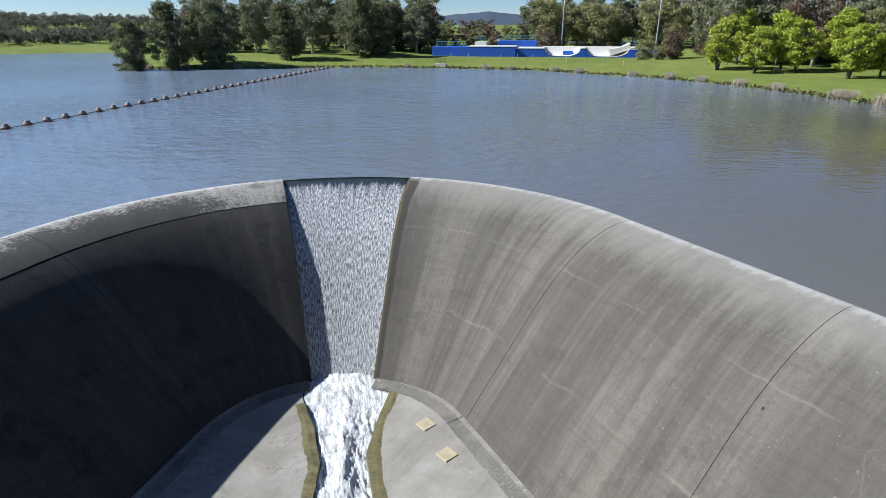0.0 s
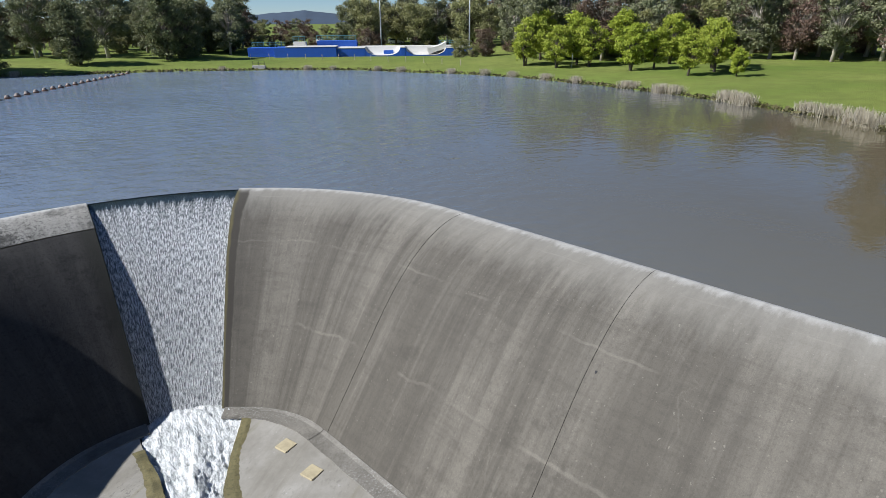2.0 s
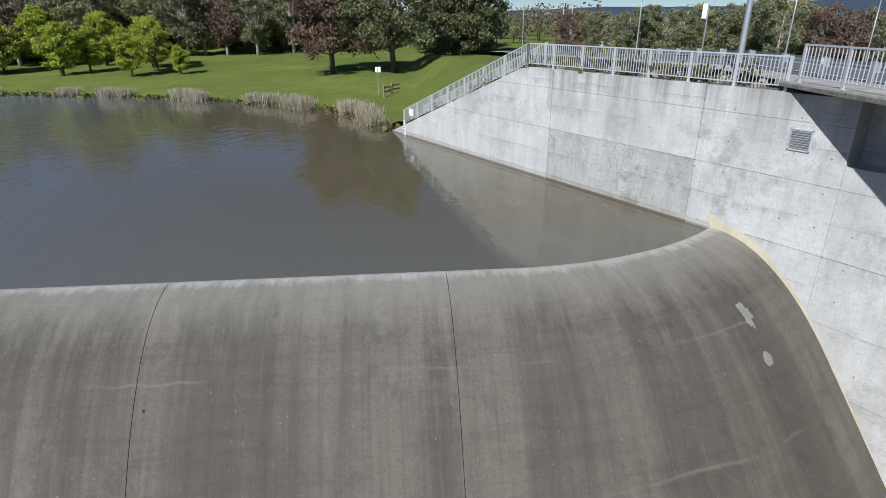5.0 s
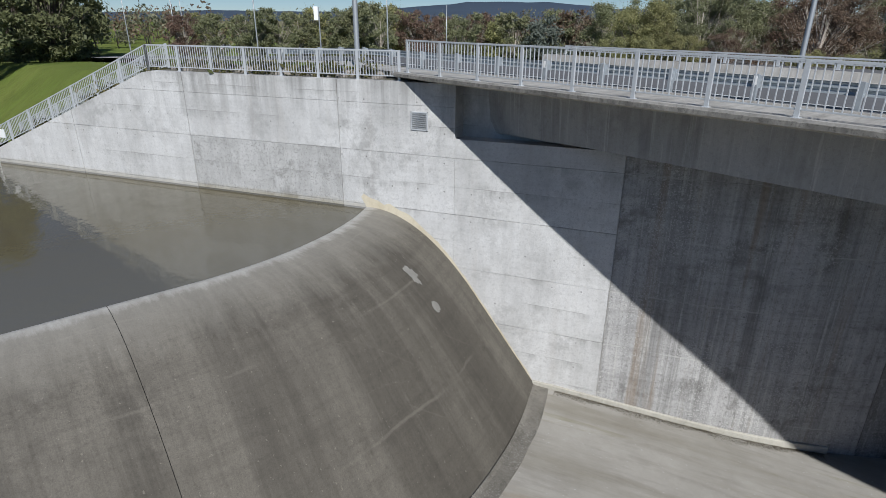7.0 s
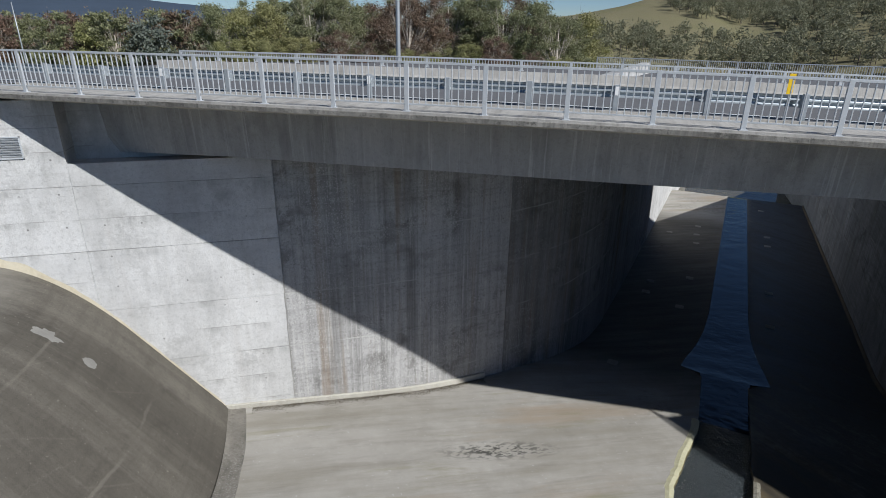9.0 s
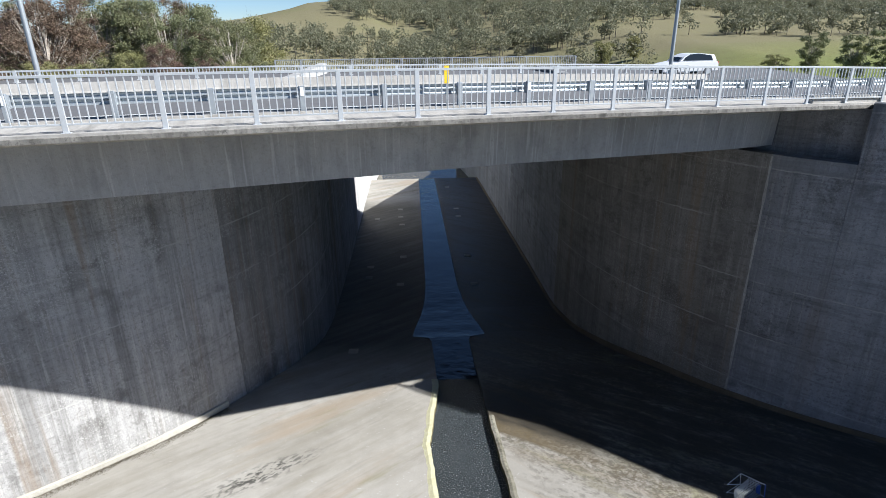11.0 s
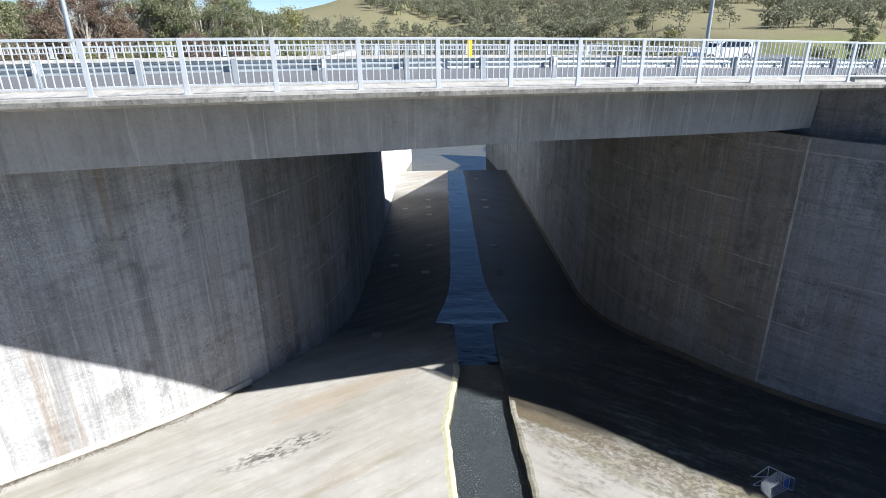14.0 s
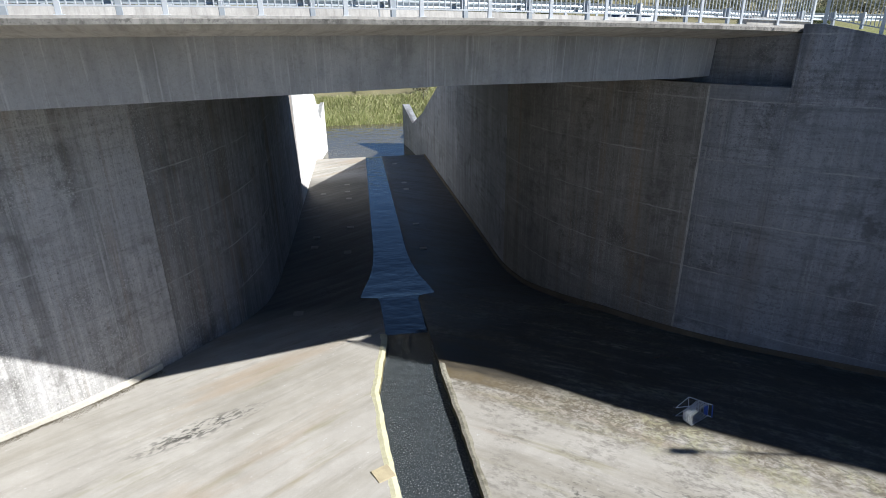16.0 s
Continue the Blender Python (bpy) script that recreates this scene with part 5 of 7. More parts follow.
# ---- falling and running water ----
def foam_material(name, water, foam, lo, hi, stretch, scale=1.0, rough=0.25, sill=False, spray=0.35):
    m, n, l, p = material(name)
    uv = n.new("ShaderNodeTexCoord").outputs["UV"]
    a, raw = add_noise(n, l, uv, scale, 8, 0.72, stretch=stretch, lo=lo, hi=hi)
    b, raw2 = add_noise(n, l, uv, scale * 3.3, 5, 0.7, stretch=stretch, lo=0.35, hi=0.7, shift=5)
    c = mix(n, l, a, water, foam)
    c = mix(n, l, scaled(n, l, b, spray), c, foam)
    if sill:                                          # glassy dark lip before the sheet breaks up in strands
        sep = n.new("ShaderNodeSeparateXYZ")
        l.new(uv, sep.inputs[0])
        _, tear = add_noise(n, l, uv, 1.0, 5, 0.7, stretch=(7.0, 0.5, 1), shift=3)
        ad = n.new("ShaderNodeMath")
        ad.operation = "MULTIPLY_ADD"
        l.new(tear, ad.inputs[0])
        ad.inputs[1].default_value = -2.3
        l.new(sep.outputs[1], ad.inputs[2])
        st, _ = add_noise(n, l, uv, 1.0, 6, 0.7, stretch=(9.0, 0.4, 1), lo=0.42, hi=0.55, shift=13)
        gap = n.new("ShaderNodeMath")
        gap.operation = "SUBTRACT"
        gap.inputs[0].default_value = 1.0
        l.new(st, gap.inputs[1])
        c = mix(n, l, scaled(n, l, times(n, l, gap.outputs[0], ramp(n, l, sep.outputs[1], 2.6, 0.4)), 0.92), c, (0.03, 0.04, 0.045))
        c = mix(n, l, ramp(n, l, ad.outputs[0], -0.15, -0.5), c, (0.02, 0.035, 0.04))
    l.new(c, p.inputs["Base Color"])
    p.inputs["Roughness"].default_value, p.inputs["IOR"].default_value = rough, 1.33
    add = n.new("ShaderNodeMath")
    add.operation = "ADD"
    l.new(raw, add.inputs[0])
    l.new(raw2, add.inputs[1])
    bump(n, l, add.outputs[0], 1.0, 0.12, p)
    return m


FALLW = foam_material("falling water", (0.06, 0.075, 0.09), (0.90, 0.91, 0.92), 0.455, 0.555, (2.3, 1.1, 1), 6.0, sill=True, spray=0.45)
FOAMW = foam_material("foam", (0.22, 0.24, 0.23), (0.90, 0.91, 0.91), 0.34, 0.60, (2.2, 0.9, 1), 2.0, 0.45)
# the running water's pale flecks colour in its sparkle
RUNW = foam_material("running water", (0.018, 0.028, 0.034), (0.78, 0.83, 0.86), 0.555, 0.625, (2.6, 2.0, 1), 7.0, 0.12, spray=0.12)
CALMW = water_material("thin channel water", (0.022, 0.028, 0.034), 3.0, 0.2, 0.04)

fall = root("waterfall", Matrix.Identity(4), "white sheet of water falling through the notch in the weir", "waterfall")
ns, nd = 84, 150
V, U, Fc = [], [], []
for i in range(ns + 1):
    s = NOTCH_W + 0.04 + (NOTCH_E - NOTCH_W - 0.08) * i / ns
    x, y, nx, ny = crest_at(s)
    for j in range(nd + 1):
        d = -0.5 + (FOOT + 0.35) * j / nd
        sink = 0.12 + 0.40 * min(1, max(0, d) / 5)
        z = min(-0.03, ogee(max(d, 0)) - sink)
        if d < 1.2:
            z = -0.03 - 0.15 * max(0, (d + 0.5) / 1.7) ** 2
            z = max(z, ogee(1.2) - sink) if d > 1.0 else z
        r = min(1, max(0, d) / 2.0)
        wob = r * (0.012 * noise.noise((s * 3.0, d * 0.7, 0)) + 0.012 * noise.noise((s * 9, d * 4.5, 4)) + 0.014 * noise.noise((s * 15, d * 9, 9)))
        V.append((x + nx * (d + wob), y + ny * (d + wob), z + wob))
        U.append((s, d * 0.8))
w = nd + 1
for i in range(ns):
    for j in range(nd):
        Fc.append((i * w + j, i * w + j + 1, (i + 1) * w + j + 1, (i + 1) * w + j))
mesh_ob("water_sheet", link_mesh("water_sheet", V, Fc, FALLW, U, True), fall)
# foam where it lands, then running white water
V, U, Fc = [], [], []
yy = np.arange(24.4, 14.0, -0.10)
nx_ = 52
for y in yy:
    w0, e0 = channel(y)
    for j in range(nx_ + 1):
        f = j / nx_
        x = w0 + 0.05 + (e0 - w0 - 0.1) * f
        yb = y + 0.45 * math.sin(math.pi * f) * math.exp(-((y - 22.6) / 1.5) ** 2)      # bowed landing line
        ridge = math.exp(-((f - 0.5) / 0.16) ** 2) * float(np.interp(y, [14, 17, 19, 21], [0.12, 0.3, 0.22, 0.0]))
        hump = 0.18 * math.exp(-((y - 22.2) / 1.1) ** 2) + 0.1
        z = floor_z(y) - 0.42 + hump * (0.5 + 0.5 * math.sin(math.pi * f)) + ridge + 0.10 * noise.noise((x * 1.8, y * 0.9, 0)) + 0.09 * noise.noise((x * 4.5, y * 2.2, 3)) + 0.07 * noise.noise((x * 10, y * 6, 5)) + 0.04 * noise.noise((x * 22, y * 15, 7))
        V.append((x, yb, z + 0.1))
        U.append((x, y))
for i in range(len(yy) - 1):
    for j in range(nx_):
        q = (i * (nx_ + 1) + j, (i + 1) * (nx_ + 1) + j, (i + 1) * (nx_ + 1) + j + 1, i * (nx_ + 1) + j + 1)
        Fc.append(q)
mesh_ob("foam", link_mesh("foam", V, Fc, FOAMW, U, True), fall, "boiling white foam at the foot")


def stream_piece(name, y0, y1, dy, mat, rough, lift, label):
    V, U, Fc = [], [], []
    yy = np.arange(y0, y1, -dy)
    for y in yy:
        w0, e0 = channel(y)
        for j in range(13):
            f = j / 12
            x = w0 - 0.1 + (e0 - w0 + 0.2) * f
            up = 0.25 * min(1, max(0, (-24 - y) / 5.4)) if lift < -0.2 else 0
            V.append((x, y, floor_z(y) + lift + up + rough * (noise.noise((x * 3, y * 2, 0)) + 0.6 * noise.noise((x * 8, y * 6, 2)))))
            U.append((x, y))
    for i in range(len(yy) - 1):
        for j in range(12):
            Fc.append((i * 13 + j, (i + 1) * 13 + j, (i + 1) * 13 + j + 1, i * 13 + j + 1))
    return tagged(mesh_ob(name, link_mesh(name, V, Fc, mat, U, True)), label, "stream")


stream_piece("channel_water", 14.3, -24.5, 0.2, RUNW, 0.03, -0.34, "fast dark rippled water running in the floor channel")
stream_piece("channel_water", -24.3, -29.6, 0.3, CALMW, 0.012, -0.34, "thin dark water in the shaded channel")
stream_piece("chute_water", -29.4, -78.2, 0.35, CALMW, 0.012, -0.085, "thin blue-lit sheet of water spreading down the chute")

# ---- trees ----
BARK_PALE = plain("pale gum bark", (0.42, 0.37, 0.31), 0.85, 0, 0.6, 2.0, 0.5)
BARK_DARK = plain("dark bark", (0.10, 0.08, 0.065), 0.9, 0, 0.5, 3.0, 0.6)
LEAF = {
    "gum": leaves("gum leaves", (0.13, 0.15, 0.08), (0.29, 0.30, 0.165), (0.21, 0.19, 0.105)),
    "olive": leaves("olive leaves", (0.18, 0.195, 0.08), (0.37, 0.36, 0.165), (0.30, 0.255, 0.125)),
    "oak": leaves("she-oak needles", (0.095, 0.115, 0.052), (0.24, 0.25, 0.12), (0.13, 0.135, 0.07)),
    "spring": leaves("fresh spring leaves", (0.23, 0.31, 0.03), (0.46, 0.50, 0.075), (0.34, 0.36, 0.06)),
    "russet": leaves("russet leaves", (0.115, 0.078, 0.058), (0.25, 0.165, 0.125), (0.13, 0.115, 0.06)),
    "grey": leaves("grey-green leaves", (0.11, 0.135, 0.115), (0.22, 0.25, 0.21), (0.13, 0.14, 0.11)),
}


def quads(P, size, rng, flat=0.0, long=1.0):
    """Leaf-sized diamonds of random turn at the points P."""
    n = len(P)
    a = rng.normal(size=(n, 3))
    a[:, 2] *= 1 - flat
    a /= np.linalg.norm(a, axis=1, keepdims=True) + 1e-9
    b = np.cross(a, rng.normal(size=(n, 3)))
    b /= np.linalg.norm(b, axis=1, keepdims=True) + 1e-9
    s = size * rng.uniform(0.6, 1.3, (n, 1))
    V = np.stack([P - a * s * long, P + b * s * 0.5, P + a * s * long, P - b * s * 0.5], 1).reshape(-1, 3)
    F = np.arange(4 * n).reshape(-1, 4)
    return V, F


CLUMPS = {"gum": (36, 0.075, 0.15), "olive": (48, 0.09, 0.17), "oak": (60, 0.09, 0.17), "spring": (44, 0.085, 0.155), "russet": (44, 0.075, 0.15), "grey": (48, 0.09, 0.17)}


def crown_width(kind, t, low):
    """Half-width of the crown, as a share of its widest, at the height share t."""
    if low:
        return math.sqrt(max(0.05, 1 - (max(0, t - 0.2) / 0.85) ** 2))
    if kind == "oak":
        return math.sin(math.pi * (0.16 + 0.79 * t)) ** 0.85
    if kind in ("spring", "grey"):
        return math.sin(math.pi * (0.12 + 0.80 * t)) ** 0.75
    return math.sqrt(max(0.06, 1 - ((t - 0.58) / 0.62) ** 2))


def tree_meshes(kind, h, w, seed, leaf=0.32, count=2600, clear=0.3, bark=None, low=False):
    """Trunk-and-limbs mesh and crown mesh for a tree of height h and crown width w."""
    rng = np.random.default_rng(seed)
    V, Fc = [], []
    stems = 3 if kind in ("spring", "oak") and seed % 2 else 1
    centres, radii = [], []
    n, r0, r1 = CLUMPS[kind]
    base = clear * h
    skew = rng.uniform(-0.12, 0.12, 2) * w
    for i in range(n):
        t = (i + 0.5) / n
        z = base + (h - base) * (0.05 + 0.9 * t) + rng.normal(0, 0.03) * h
        rr = w / 2 * crown_width(kind, t, low) * math.sqrt(rng.uniform(0.08, 1.0)) * rng.uniform(0.75, 1.08)
        an = i * 2.399 + rng.uniform(-0.6, 0.6)
        centres.append((rr * math.cos(an) + skew[0] * t, rr * math.sin(an) + skew[1] * t, z))
        radii.append(w * rng.uniform(r0, r1))
    lean = rng.uniform(-0.04, 0.04, 2) * h
    fork = base + (h - base) * 0.25
    tr = h * 0.018 + 0.04
    for s in range(stems):
        dx, dy = (0, 0) if stems == 1 else (0.3 * math.cos(s * 2.1), 0.3 * math.sin(s * 2.1))
        q = 1.0 if stems == 1 else 0.65
        tube(V, Fc, [(dx * 0.3, dy * 0.3, -0.3), (dx + lean[0] * 0.4, dy + lean[1] * 0.4, fork * 0.5), (2 * dx + lean[0], 2 * dy + lean[1], fork), (dx + lean[0] * 1.3, dy + lean[1] * 1.3, h * 0.85)],
             [tr * 1.35 * q, tr * q, tr * 0.75 * q, tr * 0.12], 7)
    for (x, y, z), r in zip(centres, radii):
        z0 = min(z - 0.2, base * 0.7 + (z - base * 0.7) * 0.4)
        mid = (x * 0.45 + lean[0], y * 0.45 + lean[1], z0 + (z - z0) * 0.45)
        tube(V, Fc, [(lean[0] * 0.8, lean[1] * 0.8, z0), mid, (x, y, z)], [tr * 0.34, tr * 0.17, tr * 0.04], 5, False)
        for q in range(3):
            d = rng.normal(size=3) * r * 0.9
            tube(V, Fc, [mid, (x + d[0], y + d[1], z + abs(d[2]))], [tr * 0.09, tr * 0.02], 3, False)
    trunk = link_mesh("trunk", V, Fc, bark or BARK_DARK, None, True)
    per = np.array(radii) ** 2
    per = np.maximum(8, (count * per / per.sum()).astype(int))
    P = []
    for c, r, k in zip(centres, radii, per):
        d = rng.normal(size=(k, 3))
        d /= np.linalg.norm(d, axis=1, keepdims=True)
        rad = r * np.abs(rng.normal(0.62, 0.33, (k, 1)))
        P.append(np.array(c) + d * rad * (1.15, 1.15, 0.75))
    P = np.concatenate(P)
    LV, LF = quads(P, leaf, rng, 0.0, 1.6 if kind == "oak" else 1.15)
    crown = link_mesh("crown", LV, LF, LEAF[kind])
    return trunk, crown


def gz(x, y):
    return float(ground_height(np.array([[x, y]]))[0])


def plant(meshes, x, y, z, turn, scale, name, label, group):
    t = root(name, pose(x, y, z, 0, 0, turn) @ Matrix.Diagonal((scale, scale, scale, 1)), label, "tree", group)
    mesh_ob("trunk", meshes[0], t)
    mesh_ob("crown", meshes[1], t)
    return t


rng = random.Random(4)
OAKS = [tree_meshes("oak", 11.5, 7.5, 11 + i, 0.19, 9500, 0.02) for i in range(3)]
GUMS = [tree_meshes("gum", 13, 9.0, 21 + i, 0.21, 9500, 0.16, BARK_PALE) for i in range(4)]
OLIVE = [tree_meshes("olive", 10, 8.0, 31 + i, 0.20, 9000, 0.12) for i in range(3)]
SPRING = [tree_meshes("spring", 7.5, 5.2, 41 + i, 0.16, 8500, 0.17, BARK_DARK) for i in range(4)]
RUSSET = [tree_meshes("russet", 11, 9.0, 51 + i, 0.19, 8000, 0.18, BARK_PALE) for i in range(3)]
GREY = [tree_meshes("grey", 9, 7.0, 61, 0.2, 7000, 0.06)]
# fuller, finer-leaved trees that stand close behind the road
NEAR_OLIVE = [tree_meshes("olive", 9, 7.5, 131 + i, 0.10, 27000, 0.06) for i in range(3)]
NEAR_GUM = [tree_meshes("gum", 11, 8.0, 141 + i, 0.10, 24000, 0.10, BARK_PALE) for i in range(3)]
NEAR_RUSSET = [tree_meshes("russet", 10, 7.5, 151 + i, 0.085, 20000, 0.10, BARK_PALE) for i in range(2)]

OAKL = "dark green she-oak tree with dense crown"
for x, y, s in ((-24.5, 120.5, 0.84), (-17.5, 122.5, 1.04), (-9.5, 122.0, 1.0), (18.5, 130.5, 1.08), (22.8, 133, 1.0), (36, 150, 1.12), (3.5, 127.5, 0.95), (-13.5, 127, 0.9), (30, 149, 1.0)):
    plant(OAKS[rng.randrange(3)], x, y, gz(x, y) - 0.1, rng.uniform(0, 360), s, "she_oak_tree", OAKL + " on the lake shore", "lakeside she-oaks")
GUML = "tall eucalyptus tree with an open grey-green crown"
for i in range(84):                                   # belt behind the park, open over the skate park
    deg = 97 - i * 0.96 + rng.uniform(-0.6, 0.6)
    a = radians(deg)
    r = rng.uniform(138, 172) if i < 44 else rng.uniform(108, 140)
    gap = 66.5 < deg < 75.5
    if gap:
        r = rng.uniform(165, 190)
    elif 52 < deg <= 66.5:
        r = rng.uniform(156, 178)
    x, y = 1.9 + r * math.cos(a), r * math.sin(a)
    kind = rng.random()
    m = GUMS[rng.randrange(4)] if kind < 0.62 else (RUSSET[rng.randrange(3)] if kind < 0.85 else OLIVE[rng.randrange(3)])
    plant(m, x, y, gz(x, y) - 0.1, rng.uniform(0, 360), rng.uniform(0.45, 0.6) if gap else rng.uniform(0.8, 1.2), "park_tree", GUML if kind < 0.62 else "brownish bushy tree in the park belt", "park tree belt")
for i in range(80):                                   # shrubs under the belt
    deg = 97 - i * 1.02 + rng.uniform(-0.8, 0.8)
    a = radians(deg)
    r = rng.uniform(150, 172) if i < 40 else rng.uniform(122, 140)
    if deg > 78 and i % 2:
        continue
    x, y = 1.9 + r * math.cos(a), r * math.sin(a)
    plant((OLIVE + RUSSET)[rng.randrange(6)], x, y, gz(x, y) - 0.9, rng.uniform(0, 360), rng.uniform(0.3, 0.6), "park_shrub", "brown-green shrub under the park trees", "park shrubs")
for i in range(16):                                   # second row, further back
    deg = 96 - i * 5 + rng.uniform(-2, 2)
    a = radians(deg)
    r = rng.uniform(185, 215) if i < 9 else rng.uniform(145, 165)
    if 65 < deg < 76.5:
        continue
    x, y = 1.9 + r * math.cos(a), r * math.sin(a)
    plant(GUMS[rng.randrange(4)], x, y, gz(x, y) - 0.1, rng.uniform(0, 360), rng.uniform(1.0, 1.3), "park_tree", GUML, "park tree belt")
for i, (x, y, s) in enumerate(((67.6, 78.8, 1.18), (74.7, 82.9, 1.22), (69.0, 72.5, 0.98), (74.4, 73.4, 1.2), (73.7, 69.9, 1.1), (81.5, 70.3, 1.25), (72.1, 59.9, 1.0), (75.7, 58.6, 0.85), (83.7, 62.1, 1.15), (72.5, 50.4, 0.88), (82.1, 53.4, 1.05), (78.5, 50.6, 0.98))):
    plant(SPRING[i % 4], x, y, gz(x, y) - 0.1, rng.uniform(0, 360), s * 0.92, "young_tree", "young tree with bright spring-green leaves on the lawn", "spring green trees")
plant(SPRING[1], 75.4, 45.3, gz(75.4, 45.3) - 0.2, 20, 0.5, "young_tree", "small yellow-green sapling on the lawn", "spring green trees")
BIG = tree_meshes("russet", 12.5, 10.5, 71, 0.18, 22000, 0.2, BARK_DARK, True)
BIG2 = tree_meshes("russet", 13.5, 12.0, 72, 0.18, 22000, 0.17, BARK_DARK, True)
BIG2[1].materials[0] = LEAF["oak"]
plant(BIG, 75.5, 24.4, gz(75.5, 24.4) - 0.1, 0, 1.12, "large_tree", "large rounded tree with reddish-brown new leaves", "large lawn trees")
plant(BIG2, 76.5, 16.6, gz(76.5, 16.6) - 0.1, 90, 1.15, "large_tree", "large dark spreading tree casting shade on the lawn", "large lawn trees")
for x, y, s in ((97, 9.5, 1.1), (94, 13.5, 0.9), (105, 8, 1.2), (118, 11, 1.25), (110, 17, 1.1)):
    plant(OAKS[rng.randrange(3)], x, y, gz(x, y) - 0.1, rng.uniform(0, 360), s * 1.05, "she_oak_tree", OAKL + " beside the car park", "car park trees")
BAND = "bushy roadside tree with a mixed olive-brown crown"
# how high the roadside trees reach over the eye's level, by bearing, both in degrees
TOP_AZ = [-77, -76, -73, -70.5, -68, -66, -60, -57, -55.5, -54, -48.5, -47, -42.5, -41.5, -39.5, -38.5, -34, -32, -25, -24, -20, -14, -8, -2]
TOP_EL = [-1.5, 0.3, 1.5, 2.1, 1.9, 2.7, 2.6, 2.2, 1.5, 2.4, 2.4, 1.5, 1.6, 0.5, 0.5, 0.4, 0.3, 0.2, 0.3, 1.2, 1.2, 0.6, 0.6, 0.4]
for i in range(46):                                   # roadside band past the bridge
    deg = -4 - i * 1.6 + rng.uniform(-0.7, 0.7)
    a = radians(deg)
    r = rng.uniform(84, 112) if deg > -42 else rng.uniform(58, 76)
    x, y = 1.9 + r * math.cos(a), r * math.sin(a)
    if deg > -42:
        m = (RUSSET + GUMS + OLIVE + GUMS)[rng.randrange(14)]
    elif -63 < deg < -58 or -72 < deg < -69 and i % 2:
        m = NEAR_RUSSET[i % 2]
    else:
        m = (NEAR_OLIVE + NEAR_GUM + NEAR_GUM)[rng.randrange(9)]
    top = 8 + r * math.tan(radians(float(np.interp(deg, TOP_AZ, TOP_EL)) - rng.uniform(-0.3, 0.45)))
    z = gz(x, y)
    hm = max(v.co.z for v in m[1].vertices)
    plant(m, x, y, z - 0.1, rng.uniform(0, 360), max(0.35, 1.1 * (top - z) / hm), "roadside_tree", BAND, "roadside trees")
plant(GREY[0], 1.9 + 84 * math.cos(radians(-36.9)), 84 * math.sin(radians(-36.9)), gz(69, -50) - 0.1, 10, 0.98, "roadside_tree", "silvery grey-green rounded roadside tree", "roadside trees")
for i in range(11):                                   # lower shrubs in front of that band
    a = radians(-43 - i * 3.1)
    x, y = 1.9 + 54 * math.cos(a), 54 * math.sin(a)
    plant((NEAR_OLIVE + NEAR_RUSSET)[i % 5], x, y, gz(x, y) - 0.3, i * 40, rng.uniform(0.35, 0.5), "roadside_shrub", "dense olive-green shrub behind the road", "roadside shrubs")
for deg, r, k in ((-105.6, 150, 0.5), (-108.2, 146, 0.62), (-111.0, 152, 0.55), (-122.5, 118, 0.5), (-125.0, 122, 0.55), (-128.0, 108, 0.62), (-130.5, 112, 0.6)):
    x, y = 1.9 + r * math.cos(radians(deg)), r * math.sin(radians(deg))
    plant((GUMS + OLIVE)[int(r) % 7], x, y, gz(x, y) - 0.1, r * 3, k, "hillside_tree", "dark rounded gum tree at the foot of the hill", "hillside trees")

# woods on the hill and across the lake: too many to count
def far_woods(name, spots, label, mat, leaf=0.75, count=90, seed=7, tall=1.0):
    rg = np.random.default_rng(seed)
    Vs, n = [], 0
    tv, tf = [], []
    P = np.array(spots)
    H = ground_height(P)
    for (x, y), z in zip(P, H):
        h = rg.uniform(4.5, 8.5) * tall
        k = 6
        c = np.stack([rg.normal(0, h * 0.2, k), rg.normal(0, h * 0.2, k), rg.uniform(h * 0.3, h * 0.85, k)], -1)
        d = rg.normal(size=(count, 3))
        d /= np.linalg.norm(d, axis=1, keepdims=True)
        p = c[rg.integers(0, k, count)] + d * h * 0.2 * rg.uniform(0.5, 1.1, (count, 1))
        Vs.append(quads(p + (x, y, z), leaf, rg)[0])
        tube(tv, tf, [(x, y, z - 0.3), (x, y, z + h * 0.6)], [h * 0.018, h * 0.008], 4, False)
    V = np.concatenate(Vs)
    w = mesh_ob(name, link_mesh(name, V, np.arange(len(V)).reshape(-1, 4), mat))
    tagged(w, label, "woods", kind="stuff")
    mesh_ob("stems", link_mesh("stems", tv, tf, BARK_DARK), w)
    return w


rg = np.random.default_rng(3)
spots = []
while len(spots) < 2500:
    a, r = radians(rg.uniform(-138, -74)), math.sqrt(rg.uniform(195 ** 2, 470 ** 2))
    x, y = 1.9 + r * math.cos(a), r * math.sin(a)
    dens = noise.noise((x * 0.013, y * 0.013, 5)) + 0.55 * noise.noise((x * 0.045, y * 0.045, 9))
    deg = math.degrees(a)
    if deg > -83:
        lim = 0.55 if r > 260 else -0.3
    elif deg > -104:
        lim = -0.3 if r < 380 else -0.1
    else:
        lim = -0.1 if r < 330 else -0.2
    if dens > lim:
        spots.append((x, y))
LEAF["bush"] = leaves("dry bush leaves", (0.125, 0.135, 0.085), (0.27, 0.265, 0.17), (0.20, 0.175, 0.115))
far_woods("hill_woods", spots, "scattered grey-green gum trees over the grassy hill", LEAF["bush"], 0.36, 230, 7, 0.95)
spots = []
